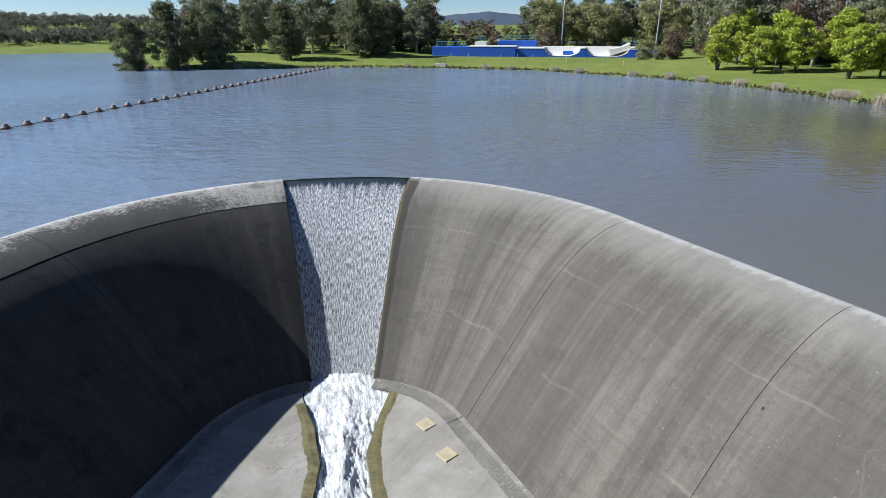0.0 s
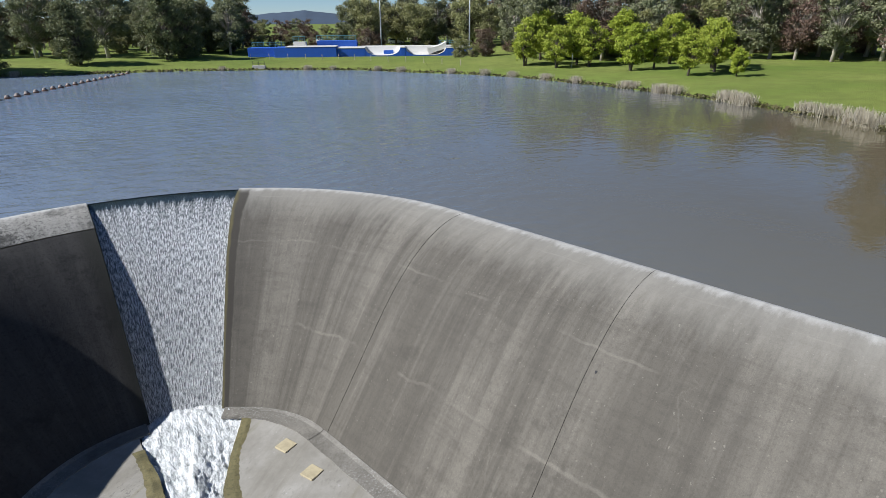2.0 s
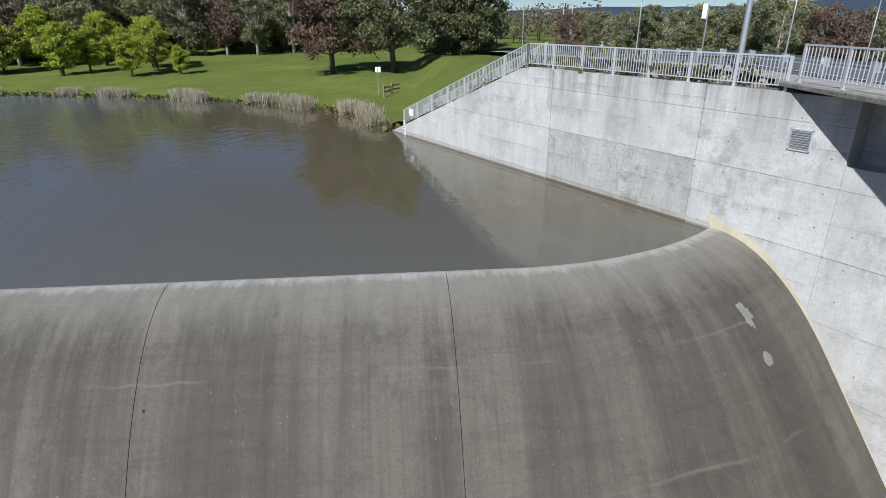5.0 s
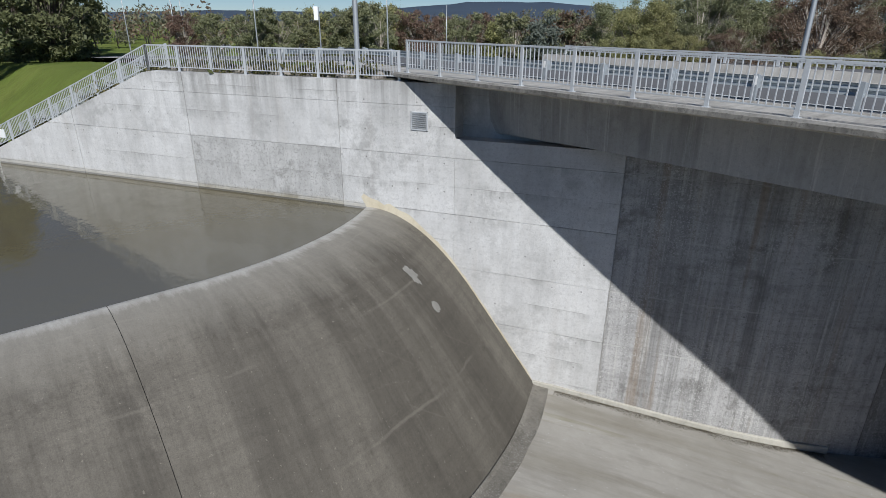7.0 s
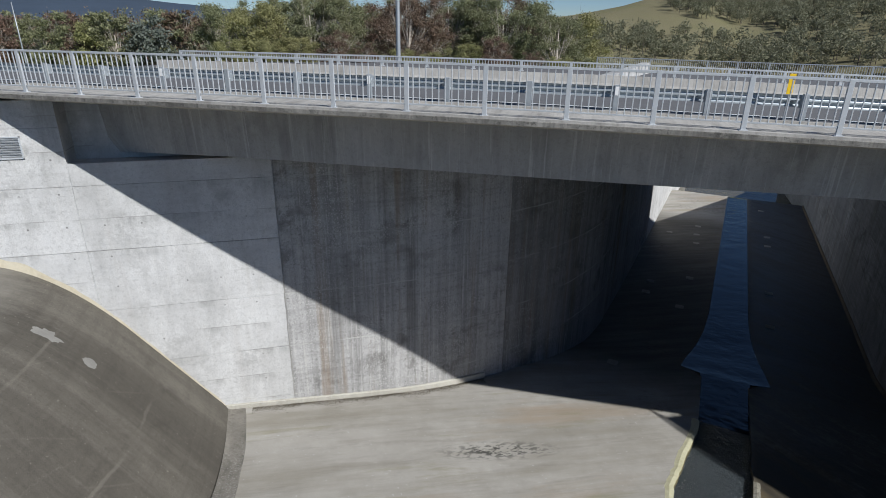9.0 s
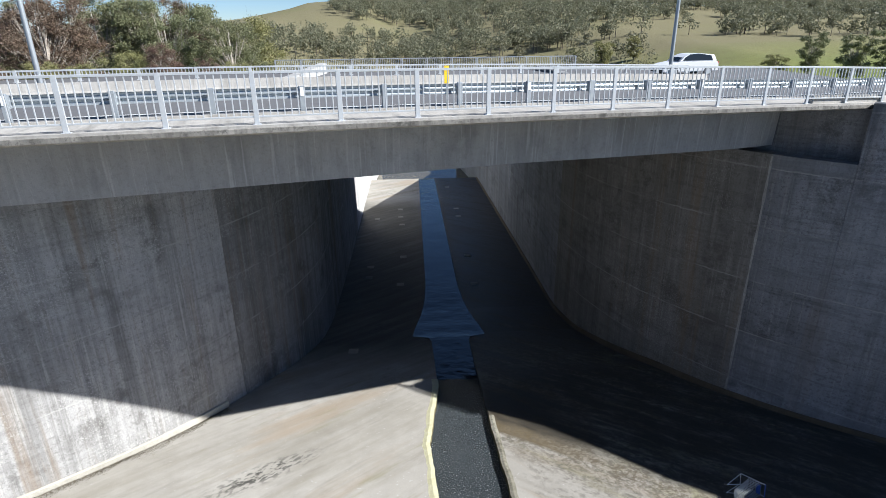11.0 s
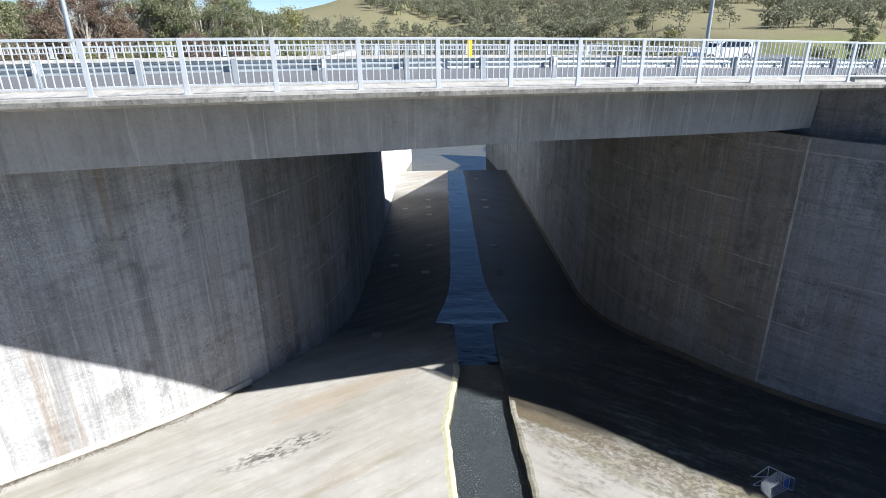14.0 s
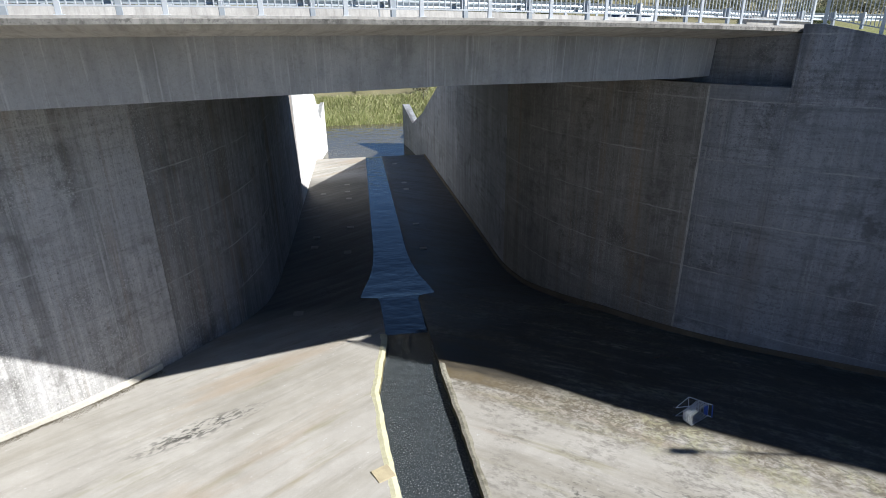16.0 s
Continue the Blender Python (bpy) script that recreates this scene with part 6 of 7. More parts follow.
while len(spots) < 1000:                               # a belt along the far shore, open clumps up the slope
    near = len(spots) < 300
    a, r = radians(rg.uniform(96, 122)), rg.uniform(236, 272) if near else rg.uniform(272, 470)
    x, y = 1.9 + r * math.cos(a), r * math.sin(a)
    if noise.noise((x * 0.022, y * 0.022, 15)) + 0.6 * noise.noise((x * 0.07, y * 0.07, 19)) > (-0.35 if near else 0.02):
        spots.append((x, y))
LEAF["far"] = leaves("far grey-green leaves", (0.07, 0.085, 0.062), (0.15, 0.16, 0.11), (0.15, 0.13, 0.10))
far_woods("far_shore_woods", spots, "distant gum trees on the far shore of the lake", LEAF["far"], 0.42, 120, 8, 0.62)
spots = []
while len(spots) < 420:
    a = radians(rg.uniform(14, 97))
    r = rg.uniform(180, 260) if a > radians(52) else rg.uniform(145, 230)
    if not radians(65.5) < a < radians(76.5):
        spots.append((1.9 + r * math.cos(a), r * math.sin(a)))
far_woods("park_woods", spots, "dense dark gum wood behind the park", LEAF["gum"], 0.5, 130, 10, 1.15)
spots = []
while len(spots) < 380:
    a = radians(rg.uniform(-74, 14))
    r = rg.uniform(130, 250) if a > radians(-40) else rg.uniform(85, 190)
    spots.append((1.9 + r * math.cos(a), r * math.sin(a)))
far_woods("roadside_woods", spots[:190], "mixed grey-green trees beyond the road", LEAF["bush"], 0.45, 150, 14, 1.25)
far_woods("roadside_woods", spots[190:], "bare russet-grey trees beyond the road", LEAF["russet"], 0.4, 130, 15, 1.2)
spots = [(x, y) for x, y in zip(rg.uniform(-60, 75, 60), rg.uniform(-190, -105, 60)) if abs(x) > 12]
far_woods("creek_woods", spots, "scrubby trees beside the creek", LEAF["bush"], 0.3, 300, 9)

# blue ranges, the distance haze put into the forest colour
RANGE = concrete("haze-blue far forest range", (0.062, 0.086, 0.118), (0.048, 0.068, 0.098), (0.04, 0.058, 0.085), uv=False, streak=(0.004, 0.004), mottle=0.6)
def blue_range(a0, a1, els, dist, label):
    V, Fc = [], []
    n = 160
    for i in range(n + 1):
        f = i / n
        a = radians(a0 + (a1 - a0) * f)
        el = radians(float(np.interp(f, np.linspace(0, 1, len(els)), els)))
        top = 8 + dist * math.tan(el) + 7 * noise.noise((f * 40, a0, 0)) + 4 * noise.noise((f * 160, a0, 3))
        for r, z in ((dist * 0.72, -6), (dist * 0.86, top * 0.55), (dist, top), (dist * 1.1, top * 0.5)):
            V.append((1.9 + r * math.cos(a), r * math.sin(a), z))
    for i in range(n):
        for j in range(3):
            Fc.append((i * 4 + j, i * 4 + 4 + j, i * 4 + 5 + j, i * 4 + 1 + j))
    tagged(mesh_ob("backdrop", link_mesh("backdrop", V, Fc, RANGE, None, True)), label, "mountain", kind="structure")


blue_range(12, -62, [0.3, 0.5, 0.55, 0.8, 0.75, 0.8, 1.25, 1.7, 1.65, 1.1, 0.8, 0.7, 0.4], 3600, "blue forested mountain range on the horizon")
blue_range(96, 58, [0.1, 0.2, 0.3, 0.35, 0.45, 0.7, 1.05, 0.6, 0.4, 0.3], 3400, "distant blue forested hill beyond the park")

# ---- reeds and shore growth ----
REED = leaves("dry reed", (0.34, 0.29, 0.21), (0.60, 0.54, 0.44), (0.30, 0.28, 0.18))


def reed_clump(seed, h=1.5, r=1.1, n=460):
    g = np.random.default_rng(seed)
    b = np.stack([g.normal(0, r * 0.5, n), g.normal(0, r * 0.5, n), np.full(n, -0.3)], -1)
    tip = b + np.stack([g.normal(0, 0.28, n), g.normal(0, 0.28, n), g.uniform(0.6, 1.15, n) * h], -1)
    side = np.stack([g.normal(size=n), g.normal(size=n), np.zeros(n)], -1)
    side = side / np.linalg.norm(side, axis=1, keepdims=True) * 0.02
    V = np.stack([b - side, b + side, tip + side * 0.7, tip - side * 0.7], 1).reshape(-1, 3)
    return link_mesh("reeds", V, np.arange(4 * n).reshape(-1, 4), REED)


RM = [reed_clump(81 + i) for i in range(3)]
seg = [(Vector(a), Vector(b)) for a, b in zip(SHORE, SHORE[1:])]
REEDS = ((0, 0.35, 0.9), (0, 0.6, 1.0), (0, 0.85, 0.95), (0, 1.0, 0.8), (1, 0.12, 1.1), (1, 0.62, 1.0), (1, 0.78, 1.1), (2, 0.05, 1.0), (2, 0.25, 0.9), (2, 0.62, 0.95), (2, 0.72, 1.0), (2, 0.85, 1.0), (3, 0.3, 0.9), (3, 0.42, 0.95),
         (3, 0.75, 0.8), (3, 0.85, 0.8), (4, 0.35, 0.8), (4, 0.7, 0.8), (5, 0.2, 0.75), (5, 0.7, 0.8), (6, 0.4, 0.7), (7, 0.3, 0.75), (7, 0.7, 0.7), (8, 0.3, 0.6), (8, 0.6, 0.7), (9, 0.5, 0.6), (11, 0.2, 0.7), (11, 0.8, 0.7), (12, 0.5, 0.6))
for i, (k, f, s) in enumerate(REEDS):
    p = seg[k][0].lerp(seg[k][1], f)
    c = tagged(mesh_ob("reed_clump", RM[i % 3]), "clump of dry straw-coloured reeds at the water's edge", "reeds", "shore reeds")
    c.matrix_basis = pose(p.x + rng.uniform(-0.3, 0.6), p.y + rng.uniform(-0.4, 0.4), 0.15, 0, 0, i * 67) @ Matrix.Diagonal((s * 0.9, s * 0.9, s * 0.78, 1))
g = np.random.default_rng(12)
B = []
for a, b in seg[:15]:
    n = int((b - a).length * 26)
    t = g.uniform(0, 1, n)
    B.append(np.stack([a.x + (b.x - a.x) * t + g.normal(0.3, 0.45, n), a.y + (b.y - a.y) * t + g.normal(0.3, 0.45, n), g.uniform(-0.05, 0.3, n)], -1))
B = np.concatenate(B)
V, Fq = quads(B, 0.3, g)
SEDGE = leaves("bank sedge", (0.06, 0.075, 0.02), (0.22, 0.19, 0.09), (0.12, 0.10, 0.05))
tagged(mesh_ob("bank_sedge", link_mesh("bank_sedge", V, Fq, SEDGE)), "rough sedge and weeds along the lake bank", "plants", kind="stuff")
n = 26000
B = np.stack([g.uniform(-26, 26, n), -90 - 52 * g.uniform(0, 1, n) ** 0.8, np.zeros(n)], -1)
B = B[(np.abs(B[:, 0]) > 9.3) | (B[:, 1] < -111)]
n = len(B)
B[:, 2] = ground_height(B[:, :2])
tip = B + np.stack([g.normal(0, 0.4, n), g.normal(0, 0.3, n), g.uniform(0.3, 1.1, n)], -1)
sd = np.stack([g.normal(0, 0.035, n), g.normal(0, 0.02, n), np.zeros(n)], -1)
V = np.stack([B - sd, B + sd, tip + sd, tip - sd], 1).reshape(-1, 3)
CREEKREED = leaves("creek reed", (0.20, 0.24, 0.07), (0.50, 0.47, 0.26), (0.26, 0.27, 0.10))
tagged(mesh_ob("creek_reeds", link_mesh("creek_reeds", V, np.arange(4 * n).reshape(-1, 4), CREEKREED)), "bed of green and straw reeds past the outlet pool", "reeds", kind="stuff")

# ---- fittings on the walls and the floor ----
def wall_pose(side, s, z, proud=0.0):
    """Pose on a wall's face: x along it, y into it, z up."""
    x, y = wall_at(side, s)
    o = outward(side, s)
    t = Vector((-o.y, o.x))
    m = Matrix(((t.x * -1, o.x, 0, x - o.x * proud), (t.y * -1, o.y, 0, y - o.y * proud), (0, 0, 1, z), (0, 0, 0, 1)))
    return m


s_vent = (wall_s(1, 23.5, -9.33) + wall_s(1, 23.03, -9.75)) / 2
vent = root("wall_vent", wall_pose(1, s_vent, 3.74, 0.02), "grey steel louvred vent set in the pale wall", "vent")
bm = bmesh.new()
for x0, x1, z0, z1 in ((-0.38, -0.33, 0, 0.76), (0.33, 0.38, 0, 0.76), (-0.38, 0.38, 0, 0.05), (-0.38, 0.38, 0.71, 0.76)):
    box_bm(bm, x0, x1, -0.03, 0.06, z0, z1, 0.004)
part("frame", bm, STEEL, vent)
bm = bmesh.new()
box_bm(bm, -0.34, 0.34, 0.015, 0.02, 0.03, 0.73)
part("backing", bm, DARK, vent)
slat = cuboid_mesh("slat", 0.66, 0.012, 0.07, STEEL, 0.002)
for i in range(8):
    mesh_ob("slat", slat, vent, m=Matrix.Translation((0, -0.012, 0.06 + i * 0.082)) @ Matrix.Rotation(radians(35), 4, "X"))

s_g = wall_s(1, 43.7, 8.65)
gauge = root("gauge_board", wall_pose(1, s_g, -0.05, 0.03), "white water-level gauge board fixed on the wall", "gauge")
bm = bmesh.new()
box_bm(bm, -0.17, 0.17, -0.012, 0.012, 0, 1.15, 0.003)
part("board", bm, WHITE, gauge)
for i in range(9):
    bm = bmesh.new()
    w = 0.13 if i % 2 else 0.22
    box_bm(bm, -0.13, -0.13 + w, -0.018, -0.0125, 0.08 + i * 0.12, 0.13 + i * 0.12)
    part("mark", bm, DARK, gauge, "black graduation bar")
s_s = wall_s(1, 43.2, 8.2)
x, y = wall_at(1, s_s)
o = outward(1, s_s)
sign = root("rail_sign", pose(x + o.x * 0.17, y + o.y * 0.17, wall_top(1, s_s) + 0.45, 0, 0, math.degrees(math.atan2(o.x, -o.y))), "small white notice fixed to the sloping railing", "sign")
bm = bmesh.new()
box_bm(bm, -0.28, 0.28, -0.01, 0.01, 0, 0.5, 0.003)
part("plate", bm, WHITE, sign)
for i in range(3):
    bm = bmesh.new()
    box_bm(bm, -0.2, 0.2 - 0.08 * i, -0.016, -0.011, 0.34 - i * 0.11, 0.39 - i * 0.11)
    part("text_bar", bm, DARK, sign)

# concrete patches and pads
PADM = concrete("buff concrete pad", (0.50, 0.43, 0.28), (0.38, 0.32, 0.20), (0.25, 0.21, 0.14), uv=False)
PALEPAD = concrete("pale concrete pad", (0.36, 0.345, 0.30), (0.26, 0.245, 0.21), (0.16, 0.15, 0.12), uv=False)


def floor_at(x, y):
    w, e = channel(y)
    d = x - e if x > e else w - x
    return floor_z(y) + 0.035 * min(max(d, 0), 12) * (1 if y > -24 else max(0, 1 - (-24 - y) / 6)) - 0.10


pad_big = cuboid_mesh("floor_pad", 0.62, 0.62, 0.10, PADM, 0.02)
for x, y in ((6.12, 18.47), (6.48, 16.54), (1.55, -13.55)):
    p = tagged(mesh_ob("floor_pad", pad_big), "square buff-coloured concrete pad on the apron floor", "pad", "apron pads")
    p.matrix_basis = pose(x, y, floor_at(x, y) - 0.05, 0, 0, 25)
pad_small = cuboid_mesh("floor_pad", 0.55, 0.5, 0.09, PALEPAD, 0.02)
for x, y in ((3.47, -61.1), (3.39, -57.9), (3.2, -54.9), (5.86, -57.3), (2.96, -45.0), (5.63, -42.7), (5.62, -40.3), (3.12, -38.7), (-2.86, -60.8), (-2.83, -57.6), (-2.6, -44.8), (-2.5, -38.4), (-2.51, -72.0), (5.61, -27.7)):
    p = tagged(mesh_ob("floor_pad", pad_small), "small pale concrete block on the chute floor", "pad", "chute blocks")
    p.matrix_basis = pose(x, y, floor_at(x, y) - 0.03)

# mossy kerbs along the channel
MOSSY = concrete("yellow algae crust", (0.62, 0.60, 0.42), (0.47, 0.44, 0.28), (0.26, 0.22, 0.10), uv=False, streak=(2.0, 2.0), streak_amt=0.35, rough=0.8)
CRUST = concrete("crumbled kerb", (0.40, 0.385, 0.32), (0.22, 0.205, 0.16), (0.09, 0.08, 0.055), uv=False, streak=(2.0, 2.0), streak_amt=0.7, mottle=0.9, blot=0.9, fine=1.8)

OLIVEC = concrete("brown algae crust", (0.25, 0.215, 0.105), (0.13, 0.115, 0.055), (0.05, 0.046, 0.026), uv=False, streak=(1.5, 1.5), streak_amt=0.7, mottle=0.9, rough=0.55, blot=0.8, seed=51.0)


def kerb(side, y0, y1, mat, wide0, high, label):
    V, TF = [], []
    yy = np.arange(y0, y1, -0.14)
    for y in yy:
        w, e = channel(y)
        edge = w if side < 0 else e
        wob = 0.05 * noise.noise((y * 0.9, side * 3.1, 0)) + 0.03 * noise.noise((y * 3.1, side, 2))
        k = 0.8 + 0.35 * noise.noise((y * 0.55, side, 7)) + 0.12 * noise.noise((y * 2.6, side, 8))
        wide = wide0 * float(np.interp(y, [-2, 8], [0.4, 1.0])) if wide0 > 0.5 else wide0
        z = floor_z(y) - 0.10
        for d, h in ((-0.06, -0.45), (-0.06 + 0.03 * k, 0.012), (wide * 0.45 * k, high * (0.7 + 0.3 * k)), (wide * k + 0.02, 0.006), (wide * k + 0.10, -0.03)):
            V.append((edge + wob + side * d, y, z + h + 0.008 * noise.noise((y * 7, d * 9, 1))))
    flip = lambda q: q if side > 0 else q[::-1]
    for j in range(4):
        Fc = [flip((i * 5 + j, i * 5 + 5 + j, i * 5 + 6 + j, i * 5 + 1 + j)) for i in range(len(yy) - 1)]
        if j == 0:
            mesh_ob("channel_kerb_side", link_mesh("channel_kerb_side", V, Fc, OLIVEC), apron, "olive slimy side of the channel")
        else:
            TF += Fc
    return mesh_ob("channel_kerb", link_mesh("channel_kerb", V, TF, mat), apron, label)


kerb(1, 21.3, -2, OLIVEC, 0.72, 0.03, "algae-stained channel kerb")
kerb(-1, 21.3, -2, OLIVEC, 0.6, 0.03, "algae-stained channel kerb")
kerb(1, -2, -24.0, MOSSY, 0.36, 0.045, "yellow algae-crusted channel kerb")
kerb(-1, -2, -20.5, CRUST, 0.24, 0.04, "crumbled pale channel kerb")

# ---- shopping trolley on its side ----
WIRE = plain("chromed wire", (0.62, 0.66, 0.70), 0.35, 0.4, 0.2)
BLUE = plain("blue plastic", (0.03, 0.08, 0.35), 0.4)
tro = root("shopping_trolley", pose(-9.32, -14.78, floor_at(-9.32, -14.78) + 0.24, -84, 0, 30), "chrome wire shopping trolley lying on its side", "trolley")


def wires(segs, r=0.008, sides=4):
    V, Fc = [], []
    for a, b in segs:
        tube(V, Fc, [a, b], [r, r], sides)
    return V, Fc


def basket_pt(u, v, w):
    """Corner-interpolated point of the tapered basket: u along, v across, w up."""
    x = -0.42 + 0.86 * u + 0.06 * w * (1 if u > 0.5 else -1)
    half = (0.20 + 0.05 * w) * (1.0 - 0.18 * u)
    return (x, (2 * v - 1) * half, 0.42 + 0.42 * w * (0.85 + 0.15 * (1 - u)))


segs = []
for i in range(11):
    u = i / 10
    segs += [(basket_pt(u, 0, 0), basket_pt(u, 0, 1)), (basket_pt(u, 1, 0), basket_pt(u, 1, 1)), (basket_pt(u, 0, 0), basket_pt(u, 1, 0))]
for j in range(6):
    w = j / 5
    segs += [(basket_pt(0, 0, w), basket_pt(1, 0, w)), (basket_pt(0, 1, w), basket_pt(1, 1, w)), (basket_pt(1, 0, w), basket_pt(1, 1, w)), (basket_pt(0, 0, w), basket_pt(0, 1, w))]
for j in range(8):
    v = j / 7
    segs += [(basket_pt(0, v, 0), basket_pt(1, v, 0)), (basket_pt(1, v, 0), basket_pt(1, v, 1))]
mesh_ob("basket", link_mesh("basket", *wires(segs), WIRE), tro)
fr = [((-0.45, -0.22, 0.12), (0.42, -0.17, 0.12)), ((-0.45, 0.22, 0.12), (0.42, 0.17, 0.12)), ((-0.45, -0.22, 0.12), (-0.5, -0.25, 0.98)), ((-0.45, 0.22, 0.12), (-0.5, 0.25, 0.98)), ((0.42, -0.17, 0.12), (0.05, -0.2, 0.42)), ((0.42, 0.17, 0.12), (0.05, 0.2, 0.42)), ((-0.45, -0.22, 0.12), (-0.45, 0.22, 0.12))]
mesh_ob("frame", link_mesh("frame", *wires(fr, 0.014, 6), WIRE), tro)
mesh_ob("handle", link_mesh("handle", *wires([((-0.5, -0.26, 0.98), (-0.5, 0.26, 0.98))], 0.02, 8), BLUE), tro, "blue plastic handle")
bm = bmesh.new()
box_bm(bm, -0.43, -0.41, -0.2, 0.2, 0.72, 0.86, 0.004)
part("child_seat_flap", bm, BLUE, tro, "blue plastic flap")
RUBBER = plain("grey rubber", (0.08, 0.08, 0.085), 0.7)
for x, y in ((-0.44, -0.22), (-0.44, 0.22), (0.4, -0.17), (0.4, 0.17)):
    V, Fc = [], []
    tube(V, Fc, [(x, y - 0.018, 0.06), (x, y + 0.018, 0.06)], [0.06, 0.06], 12)
    mesh_ob("wheel", link_mesh("wheel", V, Fc, RUBBER), tro)
V, Fc = [], []
tube(V, Fc, [(0.0, 0.0, 0.0), (0.5, 0.1, 0.05), (1.1, -0.1, 0.02), (1.6, 0.15, 0.06)], [0.03, 0.026, 0.018, 0.008], 6)
STICK = link_mesh("stick", V, Fc, BARK_DARK, None, True)
for x, y, r in ((-11.8, -16.0, 20), (-10.4, -18.6, 175)):
    st = tagged(mesh_ob("stick", STICK), "dark driftwood stick lying on the apron", "stick", "sticks")
    st.matrix_basis = pose(x, y, floor_at(x, y) + 0.02, 0, 0, r)

# ---- lamps and poles ----
POLE = plain("grey pole", (0.40, 0.42, 0.43), 0.45, 0.5, 0.2)
LAMPG = plain("lamp glass", (0.6, 0.62, 0.64), 0.3)


def lamp_pole(x, y, z, h, r, arm=None, label="tall galvanised street light pole", group="street lights"):
    p = root("street_lamp", pose(x, y, z), label, "street lamp", group)
    V, Fc = [], []
    tube(V, Fc, [(0, 0, 0), (0, 0, 0.3), (0, 0, h * 0.5), (0, 0, h)], [r * 1.15, r, r * 0.8, r * 0.55], 10)
    mesh_ob("pole", link_mesh("pole", V, Fc, POLE, None, True), p)
    V, Fc = [], []
    tube(V, Fc, [(0, 0, -0.25), (0, 0, 0.05)], [r * 2.0, r * 2.0], 12)
    mesh_ob("base", link_mesh("base", V, Fc, POLE), p)
    if arm:
        ax, ay = arm
        V, Fc = [], []
        tube(V, Fc, [(0, 0, h - 0.1), (ax * 0.4, ay * 0.4, h + 0.25), (ax, ay, h + 0.35)], [r * 0.5, r * 0.4, r * 0.35], 8)
        mesh_ob("arm", link_mesh("arm", V, Fc, POLE, None, True), p)
        bm = bmesh.new()
        box_bm(bm, -0.42, 0.42, -0.16, 0.16, -0.06, 0.08, 0.04)
        hd = part("lamp_head", bm, POLE, p)
        hd.matrix_basis = pose(ax * 1.15, ay * 1.15, h + 0.36, 0, 0, math.degrees(math.atan2(ay, ax)))
        bm = bmesh.new()
        box_bm(bm, -0.3, 0.3, -0.12, 0.12, -0.09, -0.061, 0.01)
        part("lens", bm, LAMPG, hd)
    return p


def by_bearing(deg, r):
    return 1.9 + r * math.cos(radians(deg)), r * math.sin(radians(deg))


x, y = by_bearing(-18.35, 27.5)
lamp_pole(x, y, 5.3, 12, 0.13, (0.6, -2.2))
x, y = by_bearing(-58.1, 31)
lamp_pole(x, y, 5.2, 11, 0.12, (0.3, 2.0))
x, y = by_bearing(-114.7, 34)
lamp_pole(x, y, 4.6, 11, 0.11, (0.2, 2.0))
for dg, r, arm in ((-3.3, 95, (-2, 0.3)), (-4.1, 120, (2, 0)), (-10.0, 80, None), (-21.9, 75, None), (0.3, 110, (-2, 0.5))):
    x, y = by_bearing(dg, r)
    lamp_pole(x, y, gz(x, y), 10.5, 0.10, arm)
x, y = by_bearing(-27.4, 62)
lamp_pole(x, y, gz(x, y), 6.4, 0.07, None, "slim pale timber pole beside the road")
# the lamp on the west bank, whose shadow falls on the apron
lamp_pole(-27.6, -7.4, 1.0, 6.2, 0.10, (1.2, -0.3), "slim path light on the west bank")
# small square post-top sign
x, y = by_bearing(-15.4, 46)
ps = root("road_sign", pose(x, y, gz(x, y), 0, 0, 75), "narrow white road sign on a grey post", "sign")
V, Fc = [], []
tube(V, Fc, [(0, 0, 0), (0, 0, 4.2)], [0.045, 0.045], 8)
mesh_ob("post", link_mesh("post", V, Fc, POLE), ps)
bm = bmesh.new()
box_bm(bm, 0.05, 0.36, -0.01, 0.01, 3.3, 4.25, 0.004)
part("plate", bm, WHITE, ps)

# yellow distance plate on a guard rail post
p = road_pt(4.83, 2.45, 0.72)
yp = root("distance_plate", pose(*p, 0, 0, 195), "narrow yellow plate with black figures on the guard rail", "sign")
yp.matrix_basis = look(p, p + Vector((0.25, -0.97, 0))) @ pose(0, 0, 0)
yp.matrix_basis = pose(p.x, p.y, p.z, 0, 0, 180 + 15.2)
bm = bmesh.new()
box_bm(bm, -0.075, 0.075, -0.006, 0.006, 0, 0.52, 0.002)
part("plate", bm, YELLOW, yp)
bm = bmesh.new()
box_bm(bm, -0.02, 0.02, -0.02, 0.02, -0.72, 0.0)
part("stem", bm, POLE, yp)
for i, ch in enumerate("100"):
    cu = bpy.data.curves.new("figure", "FONT")
    cu.body, cu.size, cu.align_x, cu.extrude = ch, 0.17, "CENTER", 0.001
    tmp = bpy.data.objects.new("figure", cu)
    scene.collection.objects.link(tmp)
    me = bpy.data.meshes.new_from_object(tmp)
    bpy.data.objects.remove(tmp)
    me.materials.append(DARK)
    mesh_ob("figure", me, yp, m=Matrix.Translation((0, 0.009, 0.36 - i * 0.14)) @ Matrix.Rotation(radians(90), 4, "X") @ Matrix.Rotation(radians(180), 4, "Y"))

